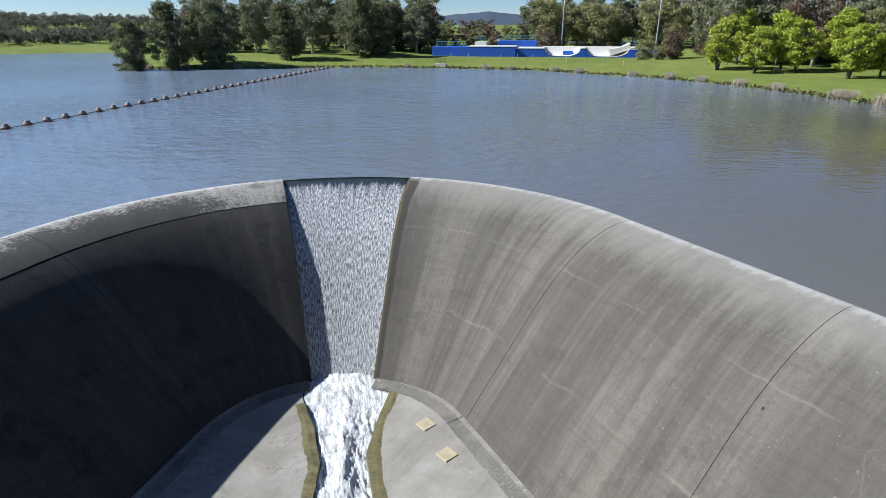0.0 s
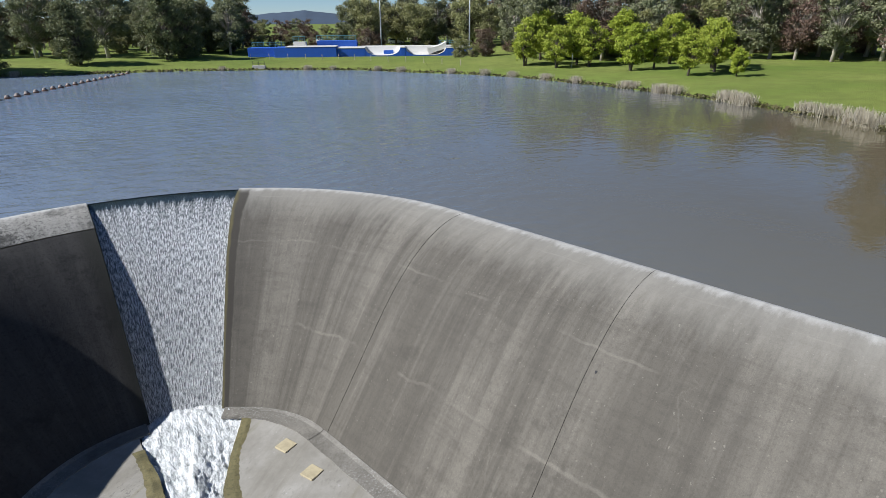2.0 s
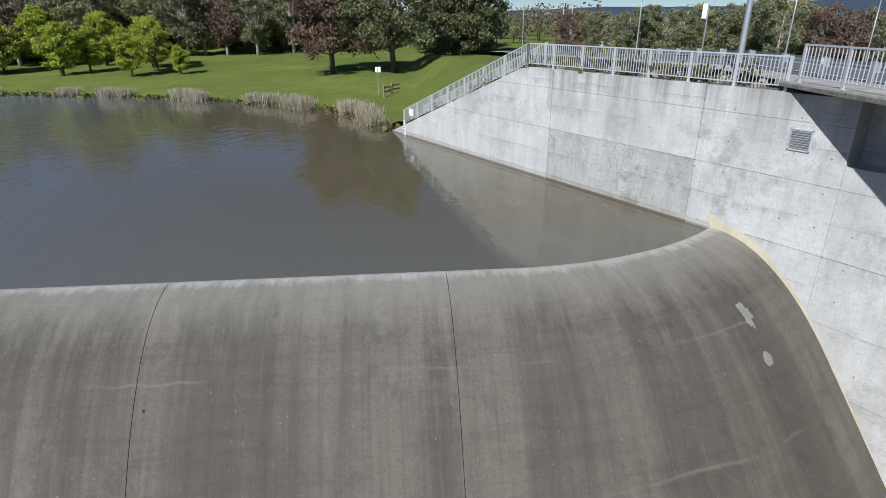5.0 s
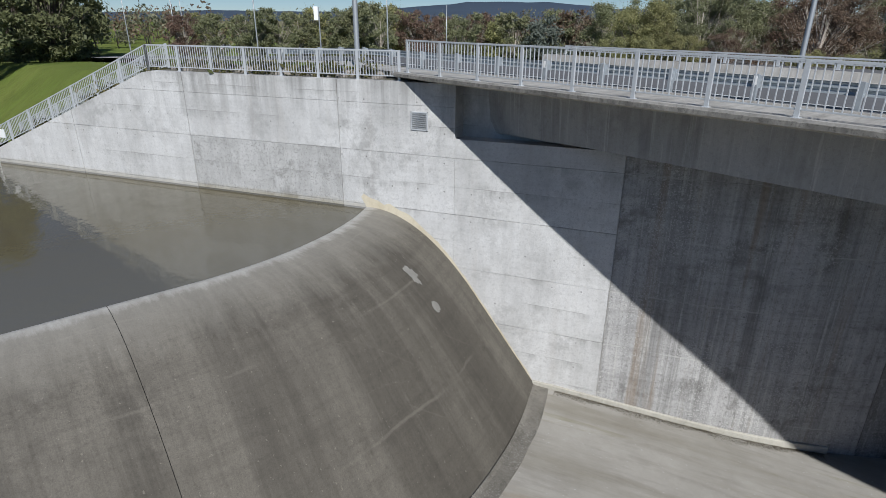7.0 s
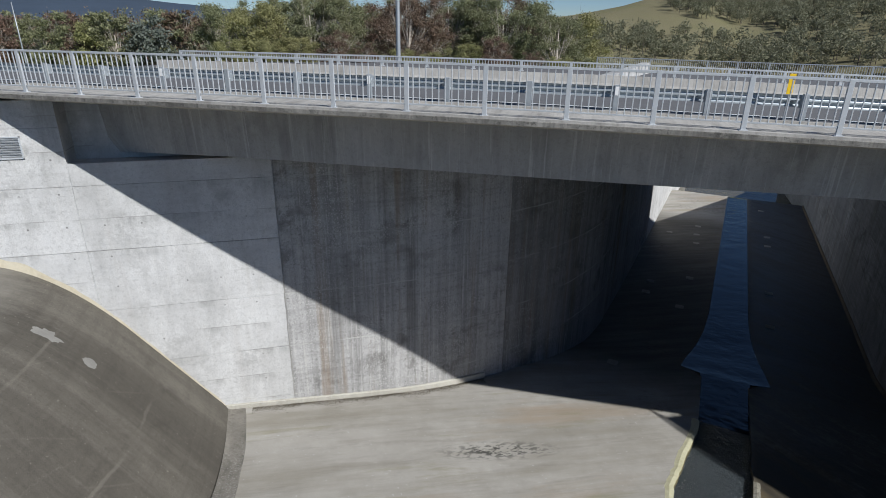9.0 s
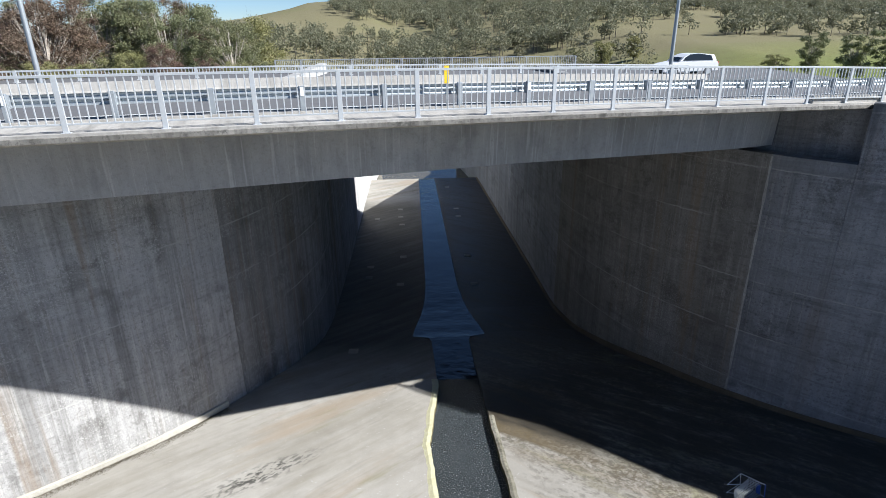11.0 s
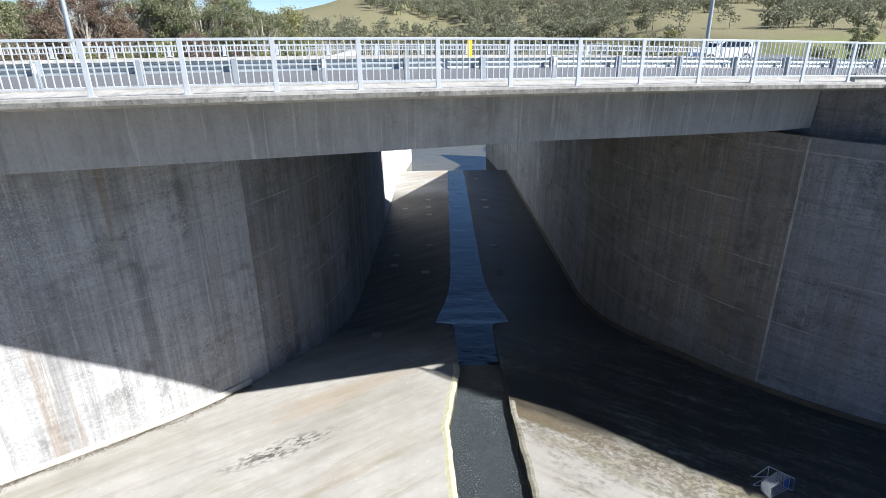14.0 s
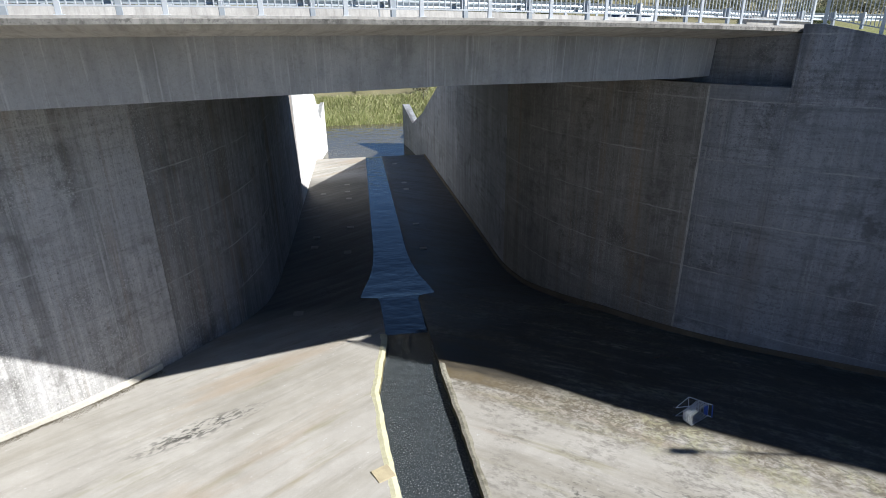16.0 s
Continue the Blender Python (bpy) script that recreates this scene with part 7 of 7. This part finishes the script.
# ---- lake boom ----
ORANGE = plain("faded orange float", (0.30, 0.125, 0.06), 0.6, 0, 0.5, 4.0)
GREYF = plain("weathered float top", (0.24, 0.195, 0.165), 0.7, 0, 0.4, 4.0)
bm = bmesh.new()
bmesh.ops.create_cone(bm, cap_ends=True, segments=12, radius1=0.42, radius2=0.2, depth=0.34)
bmesh.ops.translate(bm, vec=(0, 0, 0.34), verts=bm.verts)
topm = bpy.data.meshes.new("float_top")
bm.to_mesh(topm)
topm.materials.append(GREYF)
bm.free()
bm = bmesh.new()
bmesh.ops.create_cone(bm, cap_ends=True, segments=12, radius1=0.34, radius2=0.45, depth=0.38)
lowm = bpy.data.meshes.new("float_body")
bm.to_mesh(lowm)
lowm.materials.append(ORANGE)
bm.free()
BOOM = [Vector(q) for q in ((-23.5, 48.5), (-20.0, 54.5), (-15.6, 63.2), (-8.5, 76.9), (-2.4, 89.4), (10.3, 115.2))]
bs = [0.0]
for a, b in zip(BOOM, BOOM[1:]):
    bs.append(bs[-1] + (b - a).length)
pts = []
d = 0.4
while d < bs[-1]:
    pts.append((float(np.interp(d, bs, [q.x for q in BOOM])), float(np.interp(d, bs, [q.y for q in BOOM]))))
    d += 1.98
for i, (x, y) in enumerate(pts):
    b = root("boom_float", pose(x, y, 0.0, rng.uniform(-6, 6), rng.uniform(-6, 6), i * 40) @ Matrix.Diagonal((0.78, 0.78, 0.78, 1)), "orange and grey float of the lake boom", "float", "lake boom floats")
    mesh_ob("float_body", lowm, b)
    mesh_ob("float_top", topm, b)
V, Fc = [], []
tube(V, Fc, [(x, y, 0.05) for x, y in pts], [0.03] * len(pts), 5)
tagged(mesh_ob("boom_rope", link_mesh("boom_rope", V, Fc, DARK)), "dark rope joining the boom floats", "rope")

# ---- skate park ----
BLUEW = plain("blue painted concrete", (0.02, 0.10, 0.48), 0.55, 0, 0.3, 0.8)
RAMP = plain("smooth white concrete", (0.62, 0.60, 0.55), 0.6, 0, 0.25, 0.6)
CYAN = plain("teal rail", (0.12, 0.35, 0.42), 0.4)
PARK = pose(57.0, 121.5, 0.0, 0, 0, -26.5)


def park_box(name, x0, x1, y0, y1, z0, z1, mat, label, parent):
    bm = bmesh.new()
    box_bm(bm, x0, x1, y0, y1, z0, z1, 0.03)
    return part(name, bm, mat, parent, label)


def pipe_z(edge):
    return 1.2 + 1.65 * (1 - math.sqrt(max(0, 1 - (1 - min(1, edge / 3.0)) ** 2)))


skate = root("skate_bowl", PARK, "white concrete skate bowls with blue painted outer walls", "skate park")
n = 28
for x0, w in ((0.5, 7.8), (9.4, 9.1)):
    V, Fc = [], []
    for i in range(n + 1):
        f = i / n
        x, z = x0 + w * f, pipe_z(min(f, 1 - f) * w)
        V += [(x, 0, z), (x, 3.4, z), (x, 4.6, max(z, 1.75)), (x, 5.0, 2.86)]
    for i in range(n):
        for j in range(3):
            Fc.append((i * 4 + j, i * 4 + 4 + j, i * 4 + 5 + j, i * 4 + 1 + j))
    mesh_ob("bowl", link_mesh("bowl", V, Fc, RAMP, None, True), skate)
    V, Fc = [], []                                    # blue outer wall under the lip
    for i in range(n + 1):
        f = i / n
        x, z = x0 + w * f, pipe_z(min(f, 1 - f) * w)
        V += [(x, -0.02, z - 0.06), (x, -0.02, 0.2), (x, 0.3, 0.2), (x, 0.3, z - 0.06)]
    for i in range(n):
        for j in range(4):
            Fc.append((i * 4 + j, i * 4 + (j + 1) % 4, i * 4 + 4 + (j + 1) % 4, i * 4 + 4 + j))
    mesh_ob("wall", link_mesh("wall", V, Fc, BLUEW), skate, "blue painted wall")
for x0, x1, z1 in ((-5.6, 0.5, 2.7), (8.3, 9.4, 2.75), (18.5, 24.5, 2.6)):
    park_box("wall", x0, x1, -0.05, 5.0, 0.2, z1, BLUEW, "blue painted wall", skate)
    park_box("coping", x0, x1, -0.1, 5.0, z1 + 0.004, z1 + 0.14, RAMP, "pale coping", skate)
park_box("deck", -5.6, 24.5, 5.02, 11, 0.2, 2.88, RAMP, "pale deck", skate)
park_box("island", 4.6, 6.8, 3.5, 4.4, 1.3, 2.1, BLUEW, "blue painted opening in the bowl", skate)
V, Fc = [], []
for i in range(11):
    f = i / 10
    V += [(14.6 + 4.0 * f, 1.2, 2.7 + 1.2 * f ** 2), (14.6 + 4.0 * f, 4.5, 2.7 + 1.2 * f ** 2), (14.6 + 4.0 * f, 4.5, 1.6), (14.6 + 4.0 * f, 1.2, 1.2 + 1.4 * f)]
for i in range(10):
    for j in range(4):
        Fc.append((4 * i + j, 4 * i + 4 + j, 4 * i + 4 + (j + 1) % 4, 4 * i + (j + 1) % 4))
Fc.append((40, 41, 42, 43))
mesh_ob("quarter_pipe", link_mesh("quarter_pipe", V, Fc, RAMP), skate, "white quarter pipe")
skate2 = root("skate_platform", PARK, "blue painted skate platforms with teal rails", "skate park")
park_box("wall", -19.0, -5.65, -0.8, 5.0, 0.2, 3.05, BLUEW, "", skate2)
park_box("coping", -16.5, -5.65, -0.85, 5.0, 3.054, 3.2, RAMP, "pale coping", skate2)
park_box("wall", -25.0, -19.05, 1.5, 7.0, 0.2, 2.9, BLUEW, "", skate2)
park_box("upper_platform", -10.5, -1.5, 6.5, 12, 2.0, 4.1, BLUEW, "blue raised platform", skate2)
park_box("upper_platform", -15.5, -12.8, 4.6, 7, 2.0, 4.0, RAMP, "pale raised platform", skate2)
for x0, x1, yv, z0 in ((-10.5, -1.5, 6.5, 4.1), (-15.5, -12.8, 4.6, 4.0), (-24, -17, 2, 2.9), (17.5, 22.5, 6.5, 2.9)):
    sg = [((x0, yv, z0 + 1.15), (x1, yv, z0 + 1.15)), ((x0, yv, z0 + 0.6), (x1, yv, z0 + 0.6))]
    q = x0
    while q <= x1:
        sg.append(((q, yv, z0), (q, yv, z0 + 1.15)))
        q += 1.25
    mesh_ob("rail", link_mesh("rail", *wires(sg, 0.035, 5), CYAN), skate2, "teal steel rail")
for x, y, h in ((86.9, 123.6, 17), (68.1, 134.6, 17)):
    lamp_pole(x, y, gz(x, y), h, 0.17, None, "tall floodlight mast in the park", "floodlight masts")


# ---- cars ----
CARW = plain("white car paint", (0.80, 0.80, 0.80), 0.25, 0, 0.05)
CARB = plain("black trim", (0.02, 0.02, 0.022), 0.4)
RED = plain("red lamp", (0.5, 0.02, 0.02), 0.3)
m_, n_, l_, p_ = material("car glass")
p_.inputs["Base Color"].default_value = (0.02, 0.025, 0.03, 1)
p_.inputs["Roughness"].default_value = 0.05
CARG = m_


def car(m, label, paint, length=4.5, high=1.62, wide=1.8):
    c = root("car", m, label, "car", "cars")
    k = length / 4.5
    low = [(-2.25, 0.35), (-2.25, 0.75), (-2.15, 0.98), (-1.9, 1.0), (0.9, 0.98), (1.75, 0.85), (2.15, 0.72), (2.25, 0.5), (2.22, 0.3)]
    cab = [(-2.12, 0.98), (-1.9, 1.42), (-1.5, high - 0.04), (-0.6, high), (0.15, high - 0.05), (0.65, 1.25), (1.0, 0.98)]

    def extrude(poly, half, inset, mat, name, parent, label=""):
        V = []
        for s in (-1, 1):
            V += [(x * k, s * (half - inset * max(0, (z - 0.9) / 0.7)), z) for x, z in poly]
        n = len(poly)
        F = [tuple(range(n)), tuple(reversed(range(n, 2 * n)))]
        F += [(i, n + i, n + (i + 1) % n, (i + 1) % n) for i in range(n)]
        me = link_mesh(name, V, F, mat)
        bm = bmesh.new()
        bm.from_mesh(me)
        bmesh.ops.recalc_face_normals(bm, faces=bm.faces)
        bmesh.ops.bevel(bm, geom=bm.edges[:], offset=0.035, segments=2, affect="EDGES", clamp_overlap=True)
        bm.to_mesh(me)
        bm.free()
        return mesh_ob(name, me, parent, label)

    body = extrude(low, wide / 2, 0.05, paint, "body", c)
    extrude(cab, wide / 2 - 0.04, 0.16, paint, "cabin", c)
    for s in (-1, 1):
        win = [(-1.75, 1.05), (-1.6, 1.38), (-0.55, 1.5), (0.12, 1.46), (0.55, 1.24), (0.72, 1.05)]
        V = [(x * k, s * (wide / 2 - 0.02 - 0.16 * max(0, (z - 0.9) / 0.7)), z) for x, z in win]
        V += [(x, y - s * 0.04, z) for x, y, z in V]
        n = len(win)
        F = [tuple(range(n)) if s < 0 else tuple(reversed(range(n)))] + [(i, (i + 1) % n, n + (i + 1) % n, n + i) for i in range(n)]
        mesh_ob("window", link_mesh("window", V, F, CARG), c)
    for x0, x1, z0, z1 in ((-2.08, -1.84, 1.06, 1.4), (0.62, 0.96, 1.02, 1.27)):
        V = []
        sgn = -1 if x0 < 0 else 1
        for s in (-0.62, 0.62):
            a, b = (x0, x1) if sgn < 0 else (x1, x0)
            V += [(a * k + sgn * 0.03, s, z0), (b * k + sgn * 0.05, s * 0.95, z1)]
        mesh_ob("windscreen", link_mesh("windscreen", V, [(0, 1, 3, 2)], CARG), c)
    for x in (-1.4, 1.4):
        for s in (-1, 1):
            V, Fc = [], []
            tube(V, Fc, [(x * k, s * (wide / 2 - 0.2), 0.33), (x * k, s * (wide / 2 + 0.01), 0.33)], [0.33, 0.33], 18)
            wh = mesh_ob("wheel", link_mesh("wheel", V, Fc, RUBBER), c)
            V, Fc = [], []
            tube(V, Fc, [(x * k, s * (wide / 2 - 0.02), 0.33), (x * k, s * (wide / 2 + 0.016), 0.33)], [0.21, 0.2], 12)
            mesh_ob("rim", link_mesh("rim", V, Fc, STEEL), wh)
    for s in (-0.68, 0.68):
        bm = bmesh.new()
        box_bm(bm, -2.29 * k, -2.18 * k, s - 0.14, s + 0.14, 0.8, 0.96, 0.02)
        part("tail_lamp", bm, RED, c, "red tail lamp")
        bm = bmesh.new()
        box_bm(bm, 2.08 * k, 2.2 * k, s - 0.18, s + 0.18, 0.62, 0.74, 0.02)
        part("headlamp", bm, LAMPG, c, "clear headlamp")
    bm = bmesh.new()
    box_bm(bm, 2.2 * k, 2.27 * k, -0.8, 0.8, 0.32, 0.46, 0.02)
    part("bumper", bm, CARB, c, "black lower bumper")
    return c


car(pose(-17.6, -40.5, 4.75, 0, 0, 8), "white hatchback on the second carriageway of the bridge road", CARW, 4.2, 1.5)
CARS = plain("silver car paint", (0.45, 0.46, 0.48), 0.3, 0.3, 0.05)
for x, y, a, pt in ((62, 158, 10, CARW), (67, 157, 15, CARS), (80, 150, -20, CARW), (90, 146, -30, CARW), (97, 141, -30, CARS), (120, -14, 40, CARS), (112, -12, 20, CARW)):
    car(pose(x, y, gz(x, y) + 0.02, 0, 0, a), "parked car at the edge of the park" if pt is CARS else "white car parked at the edge of the park", pt)

# ---- lawn furniture by the wing wall ----
TIMBER = plain("grey weathered timber", (0.22, 0.18, 0.14), 0.85, 0, 0.5, 5.0, 0.4)
sg = root("shore_sign", pose(61.2, 14.9, gz(61.2, 14.9), 0, 0, 80), "small white notice on a grey post at the shore", "sign")
V, Fc = [], []
tube(V, Fc, [(0, 0, -0.2), (0, 0, 2.6)], [0.04, 0.04], 8)
mesh_ob("post", link_mesh("post", V, Fc, POLE), sg)
bm = bmesh.new()
box_bm(bm, -0.3, 0.3, -0.06, -0.04, 2.2, 2.72, 0.004)
part("plate", bm, WHITE, sg)
for i, (dx, dy) in enumerate(((0, 0), (1.4, -0.5))):
    tf = root("timber_fence", pose(59.4 + dx, 13.9 + dy, gz(59.4 + dx, 13.9 + dy), 0, 0, -20), "short weathered timber post and rail fence", "fence", "timber fence")
    bm = bmesh.new()
    box_bm(bm, -0.09, 0.09, -0.09, 0.09, -0.3, 1.15, 0.015)
    part("post", bm, TIMBER, tf)
    for z in (0.45, 0.85):
        bm = bmesh.new()
        box_bm(bm, 0, 1.5, -0.03, 0.03, z, z + 0.16, 0.01)
        part("rail", bm, TIMBER, tf)
sg = root("park_sign", pose(70.5, 70.5, gz(70.5, 70.5), 0, 0, 45), "small white park notice among the young trees", "sign")
V, Fc = [], []
tube(V, Fc, [(0, 0, -0.2), (0, 0, 2.2)], [0.04, 0.04], 8)
mesh_ob("post", link_mesh("post", V, Fc, POLE), sg)
bm = bmesh.new()
box_bm(bm, -0.25, 0.25, -0.06, -0.04, 1.8, 2.4, 0.004)
part("plate", bm, WHITE, sg)
# outlet grate on the far shore
og = root("outlet_headwall", pose(31.0, 109.8, 0.1, 0, 0, -35), "low concrete pipe headwall with a steel guard", "headwall")
bm = bmesh.new()
box_bm(bm, -1.2, 1.2, -0.3, 0.3, -0.6, 0.7, 0.03)
part("wall", bm, DECK, og)
sgm = [((-1.1, -0.2, 0.7), (-1.1, -0.2, 1.5)), ((1.1, -0.2, 0.7), (1.1, -0.2, 1.5)), ((-1.1, -0.2, 1.5), (1.1, -0.2, 1.5)), ((-1.1, -0.2, 1.1), (1.1, -0.2, 1.1)), ((0, -0.2, 0.7), (0, -0.2, 1.5))]
mesh_ob("guard", link_mesh("guard", *wires(sgm, 0.03, 5), DARK), og)
# rubble behind the east railing
STONE = plain("field stone", (0.30, 0.27, 0.23), 0.9, 0, 0.5, 2.0, 0.6)
bm = bmesh.new()
bmesh.ops.create_icosphere(bm, subdivisions=2, radius=0.3)
for v in bm.verts:
    v.co *= 1 + 0.28 * noise.noise(v.co * 4)
    v.co.z *= 0.7
stm = bpy.data.meshes.new("stone")
bm.to_mesh(stm)
bm.free()
stm.materials.append(STONE)
for i in range(150):
    s = rng.uniform(1.5, EDGE[1] - 1)
    q = rng.uniform(0.8, 4.2)
    x, y = wall_at(1, s)
    o = outward(1, s)
    k = rng.uniform(0.4, 1.1)
    st = tagged(mesh_ob("stone", stm), "rough grey-brown stone on the verge", "stone", "verge stones")
    st.matrix_basis = pose(x + o.x * q, y + o.y * q, wall_top(1, s) - 0.05 - (0.25 * max(0, q - 3)), rng.uniform(0, 360), rng.uniform(0, 40), rng.uniform(0, 360)) @ Matrix.Diagonal((k, k, k, 1))
V = []
gg = np.random.default_rng(33)
B = []
for i in range(26):
    s = gg.uniform(3, EDGE[1] - 1)
    q = gg.uniform(0.7, 2.5)
    x, y = wall_at(1, s)
    o = outward(1, s)
    n = 70
    B.append(np.array((x + o.x * q, y + o.y * q, wall_top(1, s))) + gg.normal(size=(n, 3)) * (0.35, 0.35, 0.22) + (0, 0, 0.2))
V, Fq = quads(np.concatenate(B), 0.16, gg)
tagged(mesh_ob("verge_weeds", link_mesh("verge_weeds", V, Fq, SEDGE)), "weeds and low shrubs along the verge", "plants", kind="stuff")

# leaf litter along the foot of the east wall
gg = np.random.default_rng(44)
n = 6000
sv = gg.uniform(wall_s(1, 18.4, -13.9), wall_s(1, 11.2, -21.8), n)
B = np.zeros((n, 3))
for i, s in enumerate(sv):
    x, y = wall_at(1, s)
    o = outward(1, s)
    q = 0.12 + abs(gg.normal(0, 0.28)) * (0.6 + 0.5 * noise.noise((s * 0.8, 0, 0)))
    B[i] = x - o.x * q, y - o.y * q, 0
    B[i, 2] = floor_at(B[i, 0], B[i, 1]) + gg.uniform(0.0, 0.03)
V, Fq = quads(B, 0.022, gg)
LITTER = leaves("leaf litter", (0.09, 0.08, 0.06), (0.25, 0.22, 0.16), (0.07, 0.06, 0.045))
tagged(mesh_ob("leaf_litter", link_mesh("leaf_litter", V, Fq, LITTER)), "brown leaf litter along the wall foot", "litter", kind="stuff")

# lime and algae deposit where the weir runs into the east wall
LIME = concrete("yellow lime deposit", (0.68, 0.62, 0.48), (0.58, 0.52, 0.39), (0.44, 0.37, 0.24), uv=False, streak=(1.5, 1.5), mottle=0.7, blot=0.25)
wa, wd = Vector((45.2, 10.0)), Vector((-0.746, -0.666)).normalized()
wn_out = Vector((-wd.y, wd.x))
if wn_out.x < 0:
    wn_out = -wn_out
V, Fc = [], []
cs = np.arange(S[-1] - 22, S[-1], 0.05)
for i in range(40):
    d = 0.1 + 8.1 * i / 39
    pts_ = [(crest_at(s), s) for s in cs]
    q = min(pts_, key=lambda p: abs((Vector((p[0][0] + p[0][2] * d, p[0][1] + p[0][3] * d)) - wa).dot(wn_out)))[0]
    x, y = q[0] + q[2] * d, q[1] + q[3] * d
    e = (Vector((x, y)) - wa).dot(wn_out)
    x, y = x - wn_out.x * e, y - wn_out.y * e
    wide = 0.5 + 0.25 * noise.noise((d * 1.4, 0, 0)) + 0.16 * noise.noise((d * 5, 2, 0)) + 0.08 * d / 8
    z = ogee(d)
    f = Vector((x, y)) - wn_out * 0.022
    up = Vector((0.55, 1.0)).normalized()
    for a in (-0.12, 0.0, wide):
        V.append((f.x + -wd.x * a * up.x, f.y - wd.y * a * up.x, z + a * up.y))
for i in range(39):
    for j in range(2):
        Fc.append((i * 3 + j, i * 3 + 3 + j, i * 3 + 4 + j, i * 3 + 1 + j))
mesh_ob("lime_stain", link_mesh("lime_stain", V, Fc, LIME), bpy.data.objects["wall_east"], "yellow lime stain above the weir")

# toe slabs along the foot of the weir
TOES = [q for q in np.arange(NOTCH_E + 0.3, EAST_END - 1.2, 6.1)] + [EAST_END - 1.2]
TOEW = [WEST_END + 1.2] + [q for q in np.arange(WEST_END + 7.0, NOTCH_W - 3.0, 6.1)] + [NOTCH_W - 0.3]
for js in (TOES, TOEW):
    for a, b in zip(js, js[1:]):
        V, Fc = [], []
        n = 14
        for i in range(n + 1):
            s = a + 0.015 + (b - a - 0.03) * i / n
            x, y, nx, ny = crest_at(s)
            edge = 0.62 + 0.05 * noise.noise((s * 1.2, 0, 3))
            for d, dz in ((FOOT - 0.12, 0.10), (FOOT + 0.05, 0.035), (FOOT + edge, 0.022), (FOOT + edge + 0.02, -0.05)):
                px, py = x + nx * d, y + ny * d
                V.append((px, py, floor_at(px, py) + dz))
        for i in range(n):
            for j in range(3):
                Fc.append((i * 4 + j, i * 4 + j + 1, i * 4 + 5 + j, i * 4 + 4 + j))
        mesh_ob("toe_slab", link_mesh("toe_slab", V, Fc, TOE), weir)

# pale patches and a drilled hole on the weir face
PATCH = concrete("pale repair mortar", (0.29, 0.285, 0.26), (0.23, 0.22, 0.20), (0.16, 0.15, 0.135), uv=False)


def face_blot(name, x, y, rx, ry, mat, seed, label, ragged=0.25):
    """A ragged thin skin lying on the weir face round the point x, y."""
    s0 = min(np.arange(S[-1] * 0.55, S[-1], 0.05), key=lambda q: abs((x - crest_at(q)[0]) * crest_at(q)[3] - (y - crest_at(q)[1]) * crest_at(q)[2]))
    c = crest_at(s0)
    d0 = (x - c[0]) * c[2] + (y - c[1]) * c[3]
    V, Fc, n = [], [], 22
    for ring, lift in ((0.0, 0.008), (1.0, 0.007), (1.04, -0.02)):
        for k in range(n):
            a = 2 * math.pi * k / n
            q = ring * (1 + ragged * noise.noise((math.cos(a) * 2.2, math.sin(a) * 2.2, seed)) * 2)
            s, d = s0 + rx * q * math.cos(a), d0 + ry * q * math.sin(a)
            e = crest_at(s)
            V.append((e[0] + e[2] * d, e[1] + e[3] * d, ogee(d) + lift))
    for r in range(2):
        for k in range(n):
            Fc.append((r * n + k, r * n + (k + 1) % n, (r + 1) * n + (k + 1) % n, (r + 1) * n + k))
    return mesh_ob(name, link_mesh(name, V, Fc, mat), weir, label)


face_blot("repair_patch", 20.42, -7.80, 0.17, 0.34, PATCH, 3, "pale ragged repair patch", 0.5)
face_blot("repair_patch", 19.51, -8.44, 0.15, 0.16, PATCH, 8, "pale ragged repair patch", 0.2)
face_blot("drain_hole", 13.68, 10.11, 0.038, 0.035, DARK, 5, "small dark drain hole")

# post and wire fence along the park bank
FPOST = cuboid_mesh("post", 0.09, 0.09, 1.15, BARK_PALE, 0.01)
FENCE = [(34.0, 127.0), (42.0, 121.0), (47.5, 113.5), (52.5, 104.0), (57.0, 96.0), (61.5, 86.0)]
fl = [0.0]
for a, b in zip(FENCE, FENCE[1:]):
    fl.append(fl[-1] + math.dist(a, b))
last = None
for d in np.arange(0, fl[-1], 4.0):
    x, y = float(np.interp(d, fl, [q[0] for q in FENCE])), float(np.interp(d, fl, [q[1] for q in FENCE]))
    f = root("fence_post", pose(x, y, gz(x, y) - 0.1, 0, 0, d * 7), "weathered timber post of the wire fence on the bank", "fence post", "bank fence posts")
    mesh_ob("post", FPOST, f)
